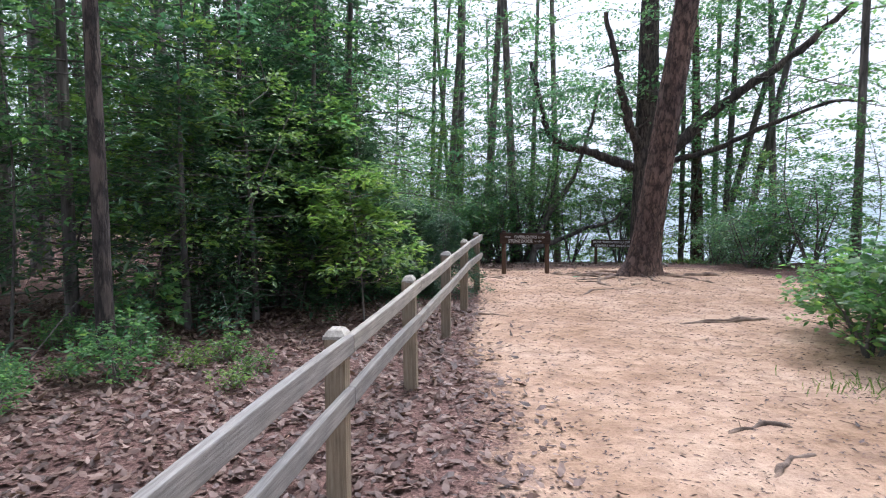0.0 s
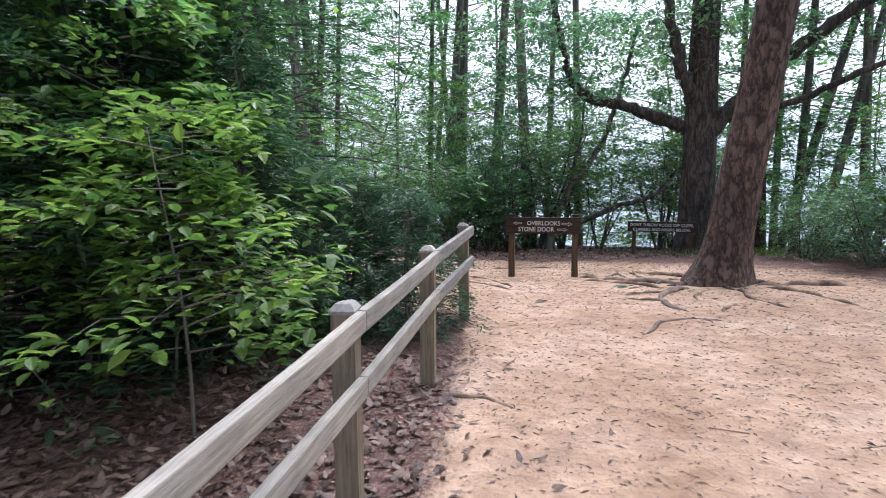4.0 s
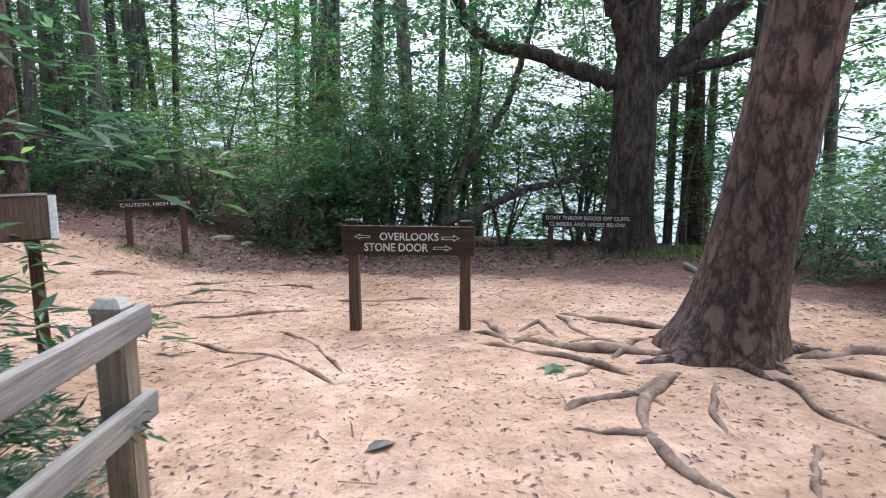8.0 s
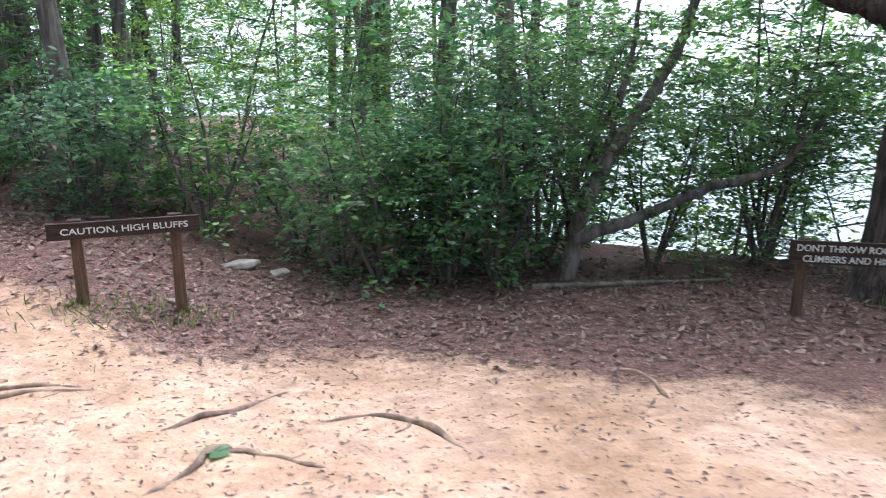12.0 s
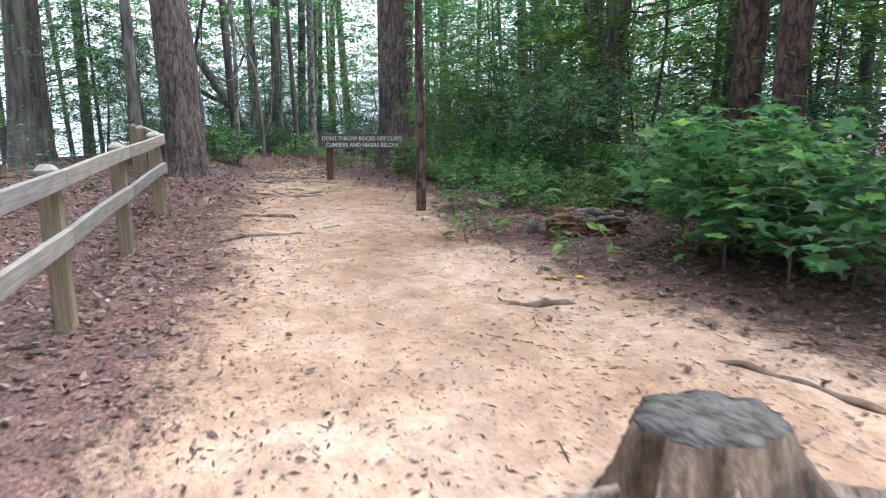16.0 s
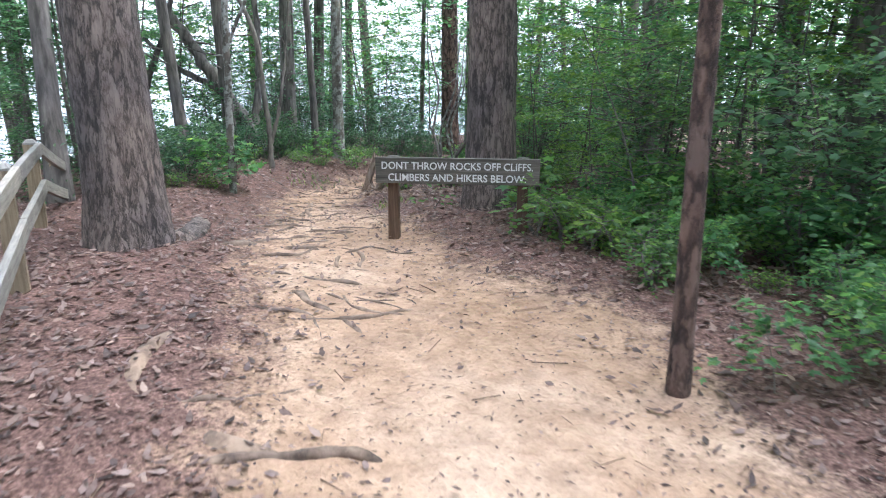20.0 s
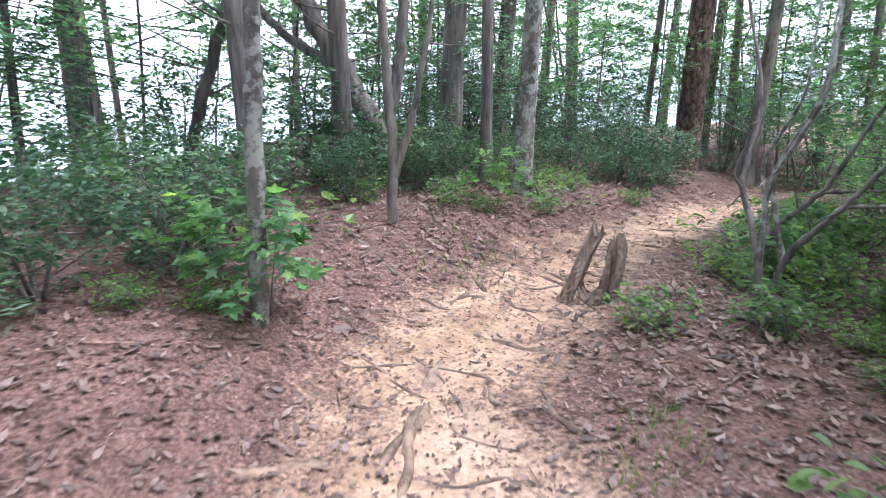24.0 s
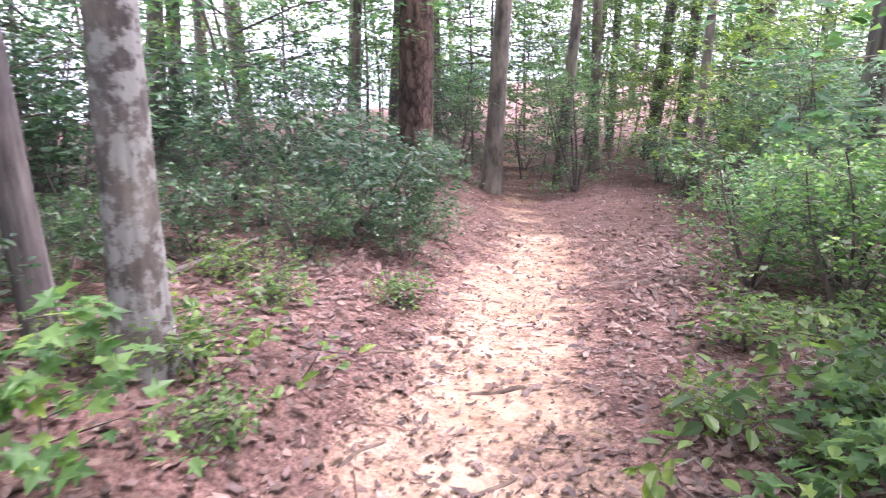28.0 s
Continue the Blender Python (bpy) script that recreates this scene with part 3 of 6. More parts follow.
UNDER = [understory(11, 5.2, 1.9, GREEN_MAPLE, "slender young maple with layered green leaves"),
         understory(12, 6.6, 2.2, GREEN_CANOPY, "slender young hardwood with layered green leaves", 42, 56, 0.125),
         understory(13, 4.0, 1.7, GREEN_LIGHT, "young beech with bright green layered leaves", 34, 52, 0.105),
         understory(14, 7.5, 2.3, GREEN_DARK, "dark understory tree with fine green leaves", 44, 58, 0.115)]
FAR = [understory(15, 6.2, 2.2, GREEN_MAPLE, "young maple among the far trees", 30, 72, 0.125), understory(16, 7.6, 2.5, GREEN_CANOPY, "green hardwood among the far trees", 32, 72, 0.13), understory(17, 5.0, 2.0, GREEN_LIGHT, "young beech among the far trees", 28, 72, 0.115)]
HEM = [hemlock(21, 5.5, 1.9), hemlock(22, 3.6, 1.5, 54, 70, 0.11), hemlock(23, 7.5, 2.3, 84, 62, 0.155)]
LAUREL = [laurel(31, 2.3, 1.7, "dark green laurel shrub with crooked stems", 5, 24, 0.095, None, "blade", 15), laurel(37, 1.5, 1.3, "low dark green laurel shrub", 4, 20, 0.085, None, "lance", 14),
          laurel(43, 2.9, 1.8, "tall loose laurel shrub with crooked stems", 5, 24, 0.085, None, "blade", 20),
          laurel(49, 0.8, 0.8, "low leafy green shrub beside the trail", 4, 18, 0.078, GREEN_MAPLE, "lance", 11)]
WEST = [laurel(131, 1.5, 1.35, "low dark rhododendron shrub under the trees", 4, 22, 0.095, GREEN_HEM, "lance", 13), laurel(139, 2.2, 1.6, "dark rhododendron shrub with crooked stems", 5, 22, 0.1, GREEN_HEM, "lance", 14)]
FERN = laurel(55, 0.34, 0.42, "low ferny green seedlings in the leaf litter", 4, 10, 0.05, GREEN_LIGHT, "lance", 8)
BUSH = [laurel(81, 1.7, 1.25, "leafy light green bush beside the narrow trail", 5, 30, 0.07, GREEN_LIGHT, "lance", 15), laurel(87, 1.9, 1.5, "loose green bush with thin stems", 5, 24, 0.08, GREEN_MAPLE, "lance", 16)]
SMALLHEM = prototype("hemlock", "small bushy hemlock by the fence end", "tree", GREEN_HEM, DARKBARK, [spray(91, 0.05, 1.5, 0.85, 44, 120, 0.062, 0.1, 0.3, 0.9, "needle", 0.3, 0.45)], [bent(91, 1.5, 0.02)])
SAP = [sapling(61, 0.9, 0.55, "maple sapling with lobed green leaves", GREEN_MAPLE, "maple", 0.12, 14, 12),
       sapling(62, 0.5, 0.35, "small maple seedling with lobed green leaves", GREEN_MAPLE, "maple", 0.10, 8, 7),
       sapling(63, 1.6, 0.8, "leafy beech sapling with light green oval leaves", GREEN_LIGHT, "oval", 0.105, 18, 16),
       sapling(64, 0.32, 0.28, "seedling with a few green leaves in the leaf litter", GREEN_LIGHT, "oval", 0.07, 6, 6)]
BEECH = prototype("sapling", "young beech with bright yellow green layered leaves over the fence", "sapling", GREEN_LIGHT, GREYBARK, [spray(65, 0.55, 2.0, 1.0, 30, 52, 0.1, 0.2, 0.3, 0.5, "oval", 0.18, 0.5)], [bent(65, 2.0, 0.014)])
CANOPY = [canopy(71, 5.5, 16, 3.4, GREEN_CANOPY), canopy(72, 6.5, 18, 3.8, GREEN_CANOPY), canopy(73, 4.5, 14, 3.0, GREEN_MAPLE), canopy(74, 8.0, 19, 3.0, GREEN_HEM)]
for proto in (*UNDER, *FAR, *HEM, *LAUREL, *WEST, FERN, *BUSH, SMALLHEM, BEECH, *SAP):
    proto["reach"] = max(math.hypot(v.co.x, v.co.y) for o in proto.children if o.name.startswith("foliage") for v in o.data.vertices)


# ---------------------------------------------------------------- trunks
def trunk(seed, h, d, lean=(0, 0), sides=12, rings=14, flare=0.5, rough=0.0, curve=0.0, swell=0.35):
    """A tapered trunk with a flared foot; rough: depth of furrows and plates."""
    r = np.random.RandomState(seed)
    t = np.linspace(0, 1, rings) ** 1.35
    z = -0.25 + (h + 0.25) * t
    bend = curve * np.sin(np.pi * np.clip(z / h, 0, 1))
    C = np.stack([lean[0] * z + bend, lean[1] * z - 0.5 * bend, z], -1)
    R = d / 2 * (1 - 0.62 * np.clip(z, 0, None) / h) * (1 + flare * np.exp(-np.clip(z + 0.05, 0, None) / swell))
    a = np.linspace(0, 2 * np.pi, sides, endpoint=False)
    lobes = 1 + 0.16 * flare * np.exp(-np.clip(z, 0, None) / 0.3)[:, None] * np.sin(5 * a + seed)[None]
    RR = R[:, None] * lobes
    if rough:
        for k, (fa, fz, am) in enumerate(((9, 2.1, 0.5), (15, 3.7, 0.4), (23, 6.0, 0.3), (4, 1.2, 0.6))):
            ph = r.rand() * 6
            RR = RR + rough * am * np.sin(fa * a[None] + 1.6 * np.sin(fz * z[:, None] + ph) + ph) * np.cos(fz * 1.7 * z[:, None] + 2 * np.sin(a[None] * 3 + ph))
        RR = RR + r.randn(*RR.shape) * rough * 0.22
    return C, RR, sides


def tall_tree(x, y, d, kind="dark", lean=(0, 0), h=None, seed=0, near=False, label=None, curve=0.0, crown=True, flare=0.5, drop=0.0):
    r = random.Random(seed * 7 + int(x * 10))
    mats = {"dark": DARKBARK, "grey": GREYBARK, "pine": PINE, "oak": OAK, "lichen": LICHENBARK, "greypine": GREYPINE}
    texts = {"dark": "dark tall hardwood trunk with a high green crown", "grey": "grey smooth-barked hardwood with a high green crown", "pine": "tall reddish brown pine with furrowed bark",
             "oak": "dark oak with heavy crooked limbs", "lichen": "grey tree with pale lichen patches on its bark", "greypine": "tall pine with grey brown furrowed bark"}
    h = h or 11 + 9 * d + 4 * r.random()
    ob = thing("tree", x, y, label or texts[kind], "tree")
    C, RR, n = trunk(seed, h, d, lean, 56 if near else 12, 150 if near else 14, flare, 0.013 * min(1, d / 0.5) if near else 0.0, curve)
    link_mesh("trunk", tube_mesh("trunk", C, RR, n), mats[kind], ob)
    if crown:
        cm, lm, cmat = CANOPY[3 if "pine" in kind else r.randrange(3)]
        top = C[-1]
        s = h / 17.5
        for nm, me, mt in (("branchwork", lm, mats[kind]), ("crown", cm, cmat)):
            o = tagged(link_mesh(nm, me, mt, ob), kind="stuff")
            o.matrix_basis = pose(lean[0] * h * 0.6, lean[1] * h * 0.6, -drop, 0, 0, r.random() * 360) @ Matrix.Diagonal((s, s, s, 1))
    for k in range(r.randrange(1, 4) if not near and d < 0.4 else 0):
        z0, a, L = 1.2 + 3.2 * r.random(), r.random() * 6.3, 0.5 + 1.0 * r.random()
        t = np.linspace(0, 1, 5)
        B = np.stack([lean[0] * z0 + np.cos(a) * L * t, lean[1] * z0 + np.sin(a) * L * t, z0 + L * (0.1 * t + 0.25 * t * t)], -1)
        link_mesh("dead_branch", tube_mesh("dead_branch", B, 0.014 * (1.05 - t), 4), mats[kind], ob)
    return ob


# forest by the first stretch
for i, (x, y, d, k) in enumerate([
        (-7.2, 10.8, 0.3, "dark"), (-7.8, 12.8, 0.3, "dark"), (-5.9, 14.6, 0.3, "grey"), (-6.6, 7.4, 0.24, "dark"), (-9.5, 8.0, 0.3, "dark"),
        (-10.5, 13.0, 0.3, "grey"), (-4.2, 12.2, 0.2, "dark"), (-12.5, 10.5, 0.35, "dark"), (-8.6, 4.4, 0.28, "dark"), (-5.0, 2.0, 0.25, "dark"), (-8.0, -2.0, 0.3, "dark"),
        (9.9, 19.7, 0.24, "dark"), (9.0, 14.4, 0.2, "dark"), (9.5, 14.0, 0.18, "grey"), (8.0, 8.0, 0.3, "dark"), (6.5, 4.0, 0.3, "grey"), (7.5, 0.0, 0.3, "dark")]):
    tall_tree(x, y, d, k, (0.03 * math.sin(i * 2.1), 0.03 * math.cos(i * 1.7)), seed=100 + i, drop=1.8)
tall_tree(-3.04, 5.86, 0.15, "oak", (0.0, 0.01), 12, 98, True, "straight dark brown trunk in the thicket behind the fence", flare=0.2)
# along the bluff behind the guide sign
for i, (x, y, d, k) in enumerate([
        (-5.61, 24.15, 0.28, "dark"), (-6.7, 28.0, 0.24, "dark"), (-5.63, 26.3, 0.26, "dark"), (-7.05, 31.1, 0.2, "dark"), (-3.57, 22.8, 0.28, "dark"), (-4.1, 25.8, 0.26, "dark"),
        (-4.5, 29.8, 0.24, "dark"), (0.1, 27.6, 0.33, "grey"), (0.5, 30.6, 0.25, "grey"), (1.6, 25.6, 0.36, "grey"), (2.55, 23.1, 0.33, "grey"), (3.35, 25.5, 0.22, "dark"),
        (2.4, 32.6, 0.2, "dark"), (7.96, 22.1, 0.2, "dark"), (9.6, 23.5, 0.26, "grey"), (8.63, 22.7, 0.2, "dark"), (8.8, 20.8, 0.24, "dark")]):
    tall_tree(x, y, d, k, (0.075 * math.sin(i * 2.9), 0.05 * math.cos(i * 2.3)), seed=200 + i, drop=1.4)
tall_tree(8.6, 21.5, 0.26, "dark", (0.22, -0.1), seed=230)
tall_tree(8.9, 20.1, 0.24, "dark", (0.2, -0.05), seed=231)
# forest beyond the stump and the second trail
for i, (x, y, d, k) in enumerate([
        (-10.9, 25.8, 0.3, "grey"), (-8.1, 24.85, 0.4, "pine"), (-5.45, 24.1, 0.15, "grey"), (-6.4, 27.5, 0.3, "dark"), (-7.4, 31.4, 0.2, "dark"), (-4.8, 27.0, 0.28, "dark"),
        (-4.2, 27.2, 0.3, "dark"), (-4.0, 29.3, 0.22, "dark"), (0.6, 28.5, 0.5, "dark"), (-10.4, 25.1, 0.2, "dark"), (-9.4, 27.0, 0.22, "grey"), (-6.2, 26.2, 0.3, "dark"),
        (-7.9, 28.8, 0.25, "dark"), (-12.2, 27.2, 0.35, "dark"), (-11.35, 26.4, 0.2, "dark"), (-14.5, 27.5, 0.25, "dark"), (-16.0, 30.0, 0.3, "grey")]):
    tall_tree(x, y, d, k, (0.05 * math.sin(i * 1.9), 0.05 * math.cos(i * 2.7)), seed=300 + i)
# west bluff
for i, (x, y, d, k) in enumerate([
        (-16.9, 17.7, 0.36, "dark"), (-17.9, 18.2, 0.3, "dark"), (-18.66, 21.5, 0.18, "dark"), (-19.3, 22.5, 0.2, "dark"), (-22.4, 25.9, 0.27, "dark"), (-20.55, 24.2, 0.3, "dark"),
        (-22.2, 19.9, 0.28, "dark"), (-24.7, 20.1, 0.15, "dark"), (-25.7, 20.3, 0.13, "dark"), (-24.4, 27.4, 0.2, "grey"), (-25.2, 28.1, 0.2, "grey"), (-21.0, 18.0, 0.2, "dark")]):
    tall_tree(x, y, d, k, (0.06 * math.sin(i * 2.2), 0.06 * math.cos(i * 1.3)), seed=400 + i, drop=0.8)
tall_tree(-15.6, 19.2, 0.2, "dark", (-0.16, 0.05), seed=420)
# end of the trail
for i, (x, y, d, k) in enumerate([
        (-21.9, 31.1, 0.26, "grey"), (-21.5, 32.4, 0.18, "grey"), (-21.9, 34.4, 0.19, "grey"), (-22.0, 37.2, 0.25, "dark"), (-21.4, 37.3, 0.25, "dark"), (-19.5, 32.7, 0.14, "grey"),
        (-20.2, 36.7, 0.3, "pine"), (-17.3, 31.1, 0.28, "dark"), (-17.3, 34.2, 0.28, "dark"), (-25.0, 33.0, 0.22, "dark"), (-27.0, 36.0, 0.25, "dark"), (-14.5, 36.0, 0.3, "dark")]):
    tall_tree(x, y, d, k, (0.05 * math.sin(i * 2.4), 0.04 * math.cos(i * 1.6)), seed=500 + i)

# the large ones
pine_by_sign = tall_tree(3.81, 12.72, 0.52, "pine", (0.135, -0.06), 17, 1, True, "large leaning reddish pine with flared roots in the sand", flare=0.75)
oak = tall_tree(5.8, 19.15, 0.78, "oak", (0.012, 0.0), 12, 2, True, "large dark oak with spreading crooked limbs at the bluff edge", flare=0.35)
tall_tree(-13.62, 19.32, 0.54, "greypine", (-0.035, -0.02), 18, 3, True, "large pine with furrowed grey brown bark beside the trail", flare=0.28)
tall_tree(-13.2, 22.75, 0.5, "greypine", (0.0, 0.0), 18, 4, True, "large dark brown pine behind the warning sign", flare=0.3)
tall_tree(-4.45, 20.75, 0.38, "pine", (-0.01, 0.0), 17, 5, True, "pine trunk with reddish brown bark beside the clearing", flare=0.3)
tall_tree(-7.2, 24.1, 0.38, "pine", (0.01, 0.0), 17, 6, True, flare=0.25)
tall_tree(-18.82, 24.3, 0.19, "lichen", (-0.02, 0.03), 15, 7, True, flare=0.4)
tall_tree(-19.3, 24.12, 0.13, "dark", (-0.02, -0.02), 11, 17, True, "slim grey trunk beside the lichened tree", flare=0.3)
tall_tree(-22.5, 30.1, 0.48, "pine", (-0.01, 0.0), 18, 8, True, flare=0.3)
tall_tree(-9.7, 20.6, 0.10, "pine", (-0.005, 0.0), 9, 9, True, "slim straight young pine trunk beside the trail", flare=0.15)


def limb(tree, name, pts, r0, r1, mat_, seed=0, n=12, twigs=5):
    """A crooked limb through a few points given from the tree's foot."""
    A = np.array(pts, float)
    t = np.linspace(0, len(A) - 1, 8 * len(A))
    C = np.stack([np.interp(t, np.arange(len(A)), A[:, k]) for k in range(3)], -1)
    for _ in range(4):
        C[1:-1] = (C[:-2] + 2 * C[1:-1] + C[2:]) / 4
    r = np.random.RandomState(seed)
    C[1:-1] += r.randn(len(C) - 2, 3) * r0 * 0.12
    R = np.linspace(r0, r1, len(C)) * (1 + 0.08 * r.randn(len(C)))
    ob = link_mesh(name, tube_mesh(name, C, R, n), mat_, tree)
    spurs = []
    for k in range(twigs):
        b = C[int(len(C) * (0.3 + 0.65 * (k + r.rand()) / twigs)) - 1]
        d = r.randn(3) + (0, 0, 0.5)
        d = d / np.linalg.norm(d)
        t = np.linspace(0, 1, 6)[:, None]
        L = (0.25 + 0.5 * r.rand()) * min(1.0, 0.35 + 8 * r0)
        spurs.append(tube(b + d * L * t + np.cumsum(r.randn(6, 3) * 0.03 * L, 0) * t, r1 * 0.45 * (1.05 - t[:, 0]) + 0.002, 4, False))
    if spurs:
        tagged(link_mesh("branchwork", np_mesh("branchwork", *joined(spurs)), mat_, tree), kind="stuff")
    return ob


def leafy(tree, spots, spread, count, size, leafmat, seed, kind="blade"):
    """Loose clusters of leaves on outer twigs, given from the tree's foot."""
    r = np.random.RandomState(seed)
    P, D, twigs = [], [], []
    for c in np.array(spots, float):
        for _ in range(7):
            q = c + r.randn(3) * np.array([1, 1, 0.55]) * spread
            v = r.randn(3) * (1, 1, 0.3)
            v /= np.linalg.norm(v)
            m = count // 7
            s = r.rand(m, 1) ** 0.7
            P.append(q + v * s * 0.55 + r.randn(m, 3) * (0.16, 0.16, 0.06))
            D.append(v + r.randn(m, 3) * 0.7)
            t = np.linspace(0, 1, 4)[:, None]
            twigs.append(tube(c + (q - c) * t, 0.008 * (1.1 - t[:, 0]) + 0.002, 3, False))
            twigs.append(tube(q + v * 0.6 * t, 0.004 * (1.1 - t[:, 0]) + 0.001, 3, False))
    P, D = np.concatenate(P), np.concatenate(D)
    N = np.array([0, 0, 1.0]) + r.randn(len(P), 3) * 0.45
    tagged(link_mesh("branchwork", np_mesh("branchwork", *joined(twigs)), DARKBARK, tree), kind="stuff")
    tagged(link_mesh("foliage", np_mesh("foliage", *leaves(P, D, N, size * (0.6 + 0.7 * r.rand(len(P))), kind), smooth=False), leafmat, tree), kind="stuff")


# the oak's limbs; x to the east, y to the north, from its foot
limb(oak, "limb", [(-0.1, 0.05, 2.75), (-0.7, 0.25, 2.95), (-1.5, 0.55, 3.3), (-2.2, 0.8, 3.45), (-2.65, 0.95, 3.9), (-2.85, 1.05, 4.8), (-3.1, 1.15, 6.0)], 0.15, 0.06, OAK, 1)
limb(oak, "limb", [(0.1, 0, 2.6), (0.9, -0.4, 3.5), (2.0, -0.9, 4.6), (3.4, -1.5, 5.6), (4.6, -2.0, 6.8)], 0.2, 0.06, OAK, 2)
limb(oak, "limb", [(0.4, -0.2, 2.9), (1.6, -0.8, 3.2), (3.0, -1.4, 3.9), (4.2, -2.0, 4.4), (5.0, -2.4, 4.3)], 0.09, 0.025, OAK, 3)
limb(oak, "limb", [(0, 0, 3.0), (-0.5, -0.3, 3.9), (-0.9, -0.5, 5.2), (-1.3, -0.6, 7.0)], 0.17, 0.06, OAK, 4)

leafy(oak, [(-2.9, 0.9, 3.9), (-3.3, 1.1, 4.6), (-2.3, 0.7, 3.5), (-3.6, 0.6, 3.3), (-2.6, 0.3, 4.6), (-1.6, 0.4, 3.7), (-1.9, 0.9, 4.9), (-4.2, 1.2, 4.2), (-3.2, 0.4, 5.4), (-1.0, 0.2, 4.9), (-3.9, 0.9, 5.2), (-4.6, 0.8, 3.2)], 0.42, 210, 0.13, GREEN_CANOPY, 81)
leafy(oak, [(1.9, -0.9, 4.8), (3.2, -1.5, 4.4), (2.6, -1.0, 5.6), (4.3, -2.0, 4.8), (5.2, -2.4, 4.6), (3.6, -1.4, 6.2), (4.9, -2.0, 6.2), (1.4, -0.3, 6.0)], 0.45, 150, 0.13, GREEN_CANOPY, 82)
ro = np.random.RandomState(19)
leafy(oak, [(ro.uniform(-4.2, 3.4), ro.uniform(-1.2, 1.6), ro.uniform(4.4, 8.6)) for _ in range(26)], 0.6, 170, 0.13, GREEN_CANOPY, 84)
crooked = tagged(thing("crooked_tree", 2.75, 20.9, "", ""), "dark crooked tree sprawling over the bluff edge", "tree")
limb(crooked, "trunk", [(0, 0, -0.2), (0.25, 0.1, 0.9), (0.75, 0.2, 1.8), (1.4, 0.4, 2.6), (1.9, 0.5, 4.0), (2.3, 0.6, 5.6)], 0.11, 0.04, DARKBARK, 5)
limb(crooked, "limb", [(0.1, 0, 0.5), (0.9, 0.0, 0.75), (1.8, -0.1, 1.15), (2.6, -0.2, 1.35), (3.1, -0.2, 2.0)], 0.09, 0.03, DARKBARK, 6)
limb(crooked, "limb", [(0.2, 0, 0.9), (0.6, 0.3, 1.6), (0.9, 0.4, 2.8), (1.0, 0.4, 4.2)], 0.06, 0.02, DARKBARK, 7)

leafy(crooked, [(0.9, 0.2, 1.9), (1.5, 0.3, 3.2), (2.2, 0.5, 4.6), (2.2, -0.2, 2.0), (3.1, -0.2, 2.6), (0.8, 0.4, 3.8), (1.8, 0.3, 2.4), (2.9, 0.0, 3.6), (3.7, -0.3, 3.0), (1.2, 0.5, 5.0), (2.8, 0.4, 5.4), (0.2, 0.5, 2.8)], 0.36, 200, 0.115, GREEN_CANOPY, 83)

# ---------------------------------------------------------------- shrubs and young trees, by stretch
rv = random.Random(5)


def scatter(kind, places, lo=0.85, hi=1.15):
    for i, (x, y) in enumerate(places):
        plant(kind[i % len(kind)] if isinstance(kind, list) else kind, x, y, lo + (hi - lo) * rv.random(), rv.random() * 360, rv.uniform(-8, 8))


# thicket behind the first fence
scatter(HEM[1], [(-1.5, 10.4), (-1.9, 9.7)], 0.8, 0.95)
scatter([HEM[0], UNDER[0], UNDER[2]], [(-2.6, 8.6), (-3.6, 10.2), (-4.6, 8.0), (-2.5, 12.0), (-5.6, 11.0), (-3.9, 13.8), (-6.8, 9.2), (-5.8, 5.6)])
scatter([UNDER[0], UNDER[2]], [(-2.4, 9.3), (-3.0, 8.0), (-2.8, 10.8), (-4.8, 9.6), (-4.4, 6.6), (-6.2, 7.4), (-7.8, 6.0), (-3.4, 12.6)], 0.6, 0.9)
scatter([UNDER[3], HEM[2]], [(-3.2, 8.6), (-4.4, 10.4), (-2.9, 11.6), (-4.2, 7.4)], 0.85, 1.0)
scatter(BEECH, [(-0.95, 7.75), (-1.45, 8.7)], 0.9, 1.0)
scatter(BEECH, [(-1.9, 9.3)], 1.35, 1.4)
scatter(HEM[0], [(-3.2, 9.9), (-2.0, 10.6)], 0.75, 0.9)
scatter(UNDER[2], [(-2.5, 7.9), (-3.4, 7.5), (-1.9, 8.6)], 0.62, 0.75)
scatter(UNDER[0], [(-1.6, 11.3), (-2.4, 12.6)], 0.75, 0.9)
scatter(HEM[1], [(-2.3, 8.0), (-1.2, 9.6), (-2.3, 9.2)], 0.7, 0.9)
scatter(HEM[1], [(-2.9, 7.4), (-2.2, 9.0), (-1.4, 9.6)], 0.7, 0.9)
scatter(SAP[0], [(-0.75, 9.5)], 0.55, 0.6)
scatter(SAP[0], [(-2.9, 6.6), (-3.6, 7.2)], 0.6, 0.9)
scatter(LAUREL[3], [(-3.4, 5.0), (-3.0, 4.2), (-3.8, 6.4)], 0.35, 0.45)
scatter(FERN, [(-1.6, 5.4), (-2.0, 5.9), (-2.6, 6.0), (-3.0, 5.2)], 0.5, 0.75)
scatter([LAUREL[3], FERN, SAP[1]], [(-2.94, 6.13), (-2.14, 5.60), (-1.99, 6.23), (-2.55, 5.10), (-1.61, 4.92)], 0.5, 0.7)
scatter(SMALLHEM, [(0.0, 10.5), (0.05, 10.1), (-0.35, 11.0), (-0.6, 11.1), (-0.55, 10.5), (-0.9, 11.5), (-0.85, 10.2)], 0.8, 1.0)
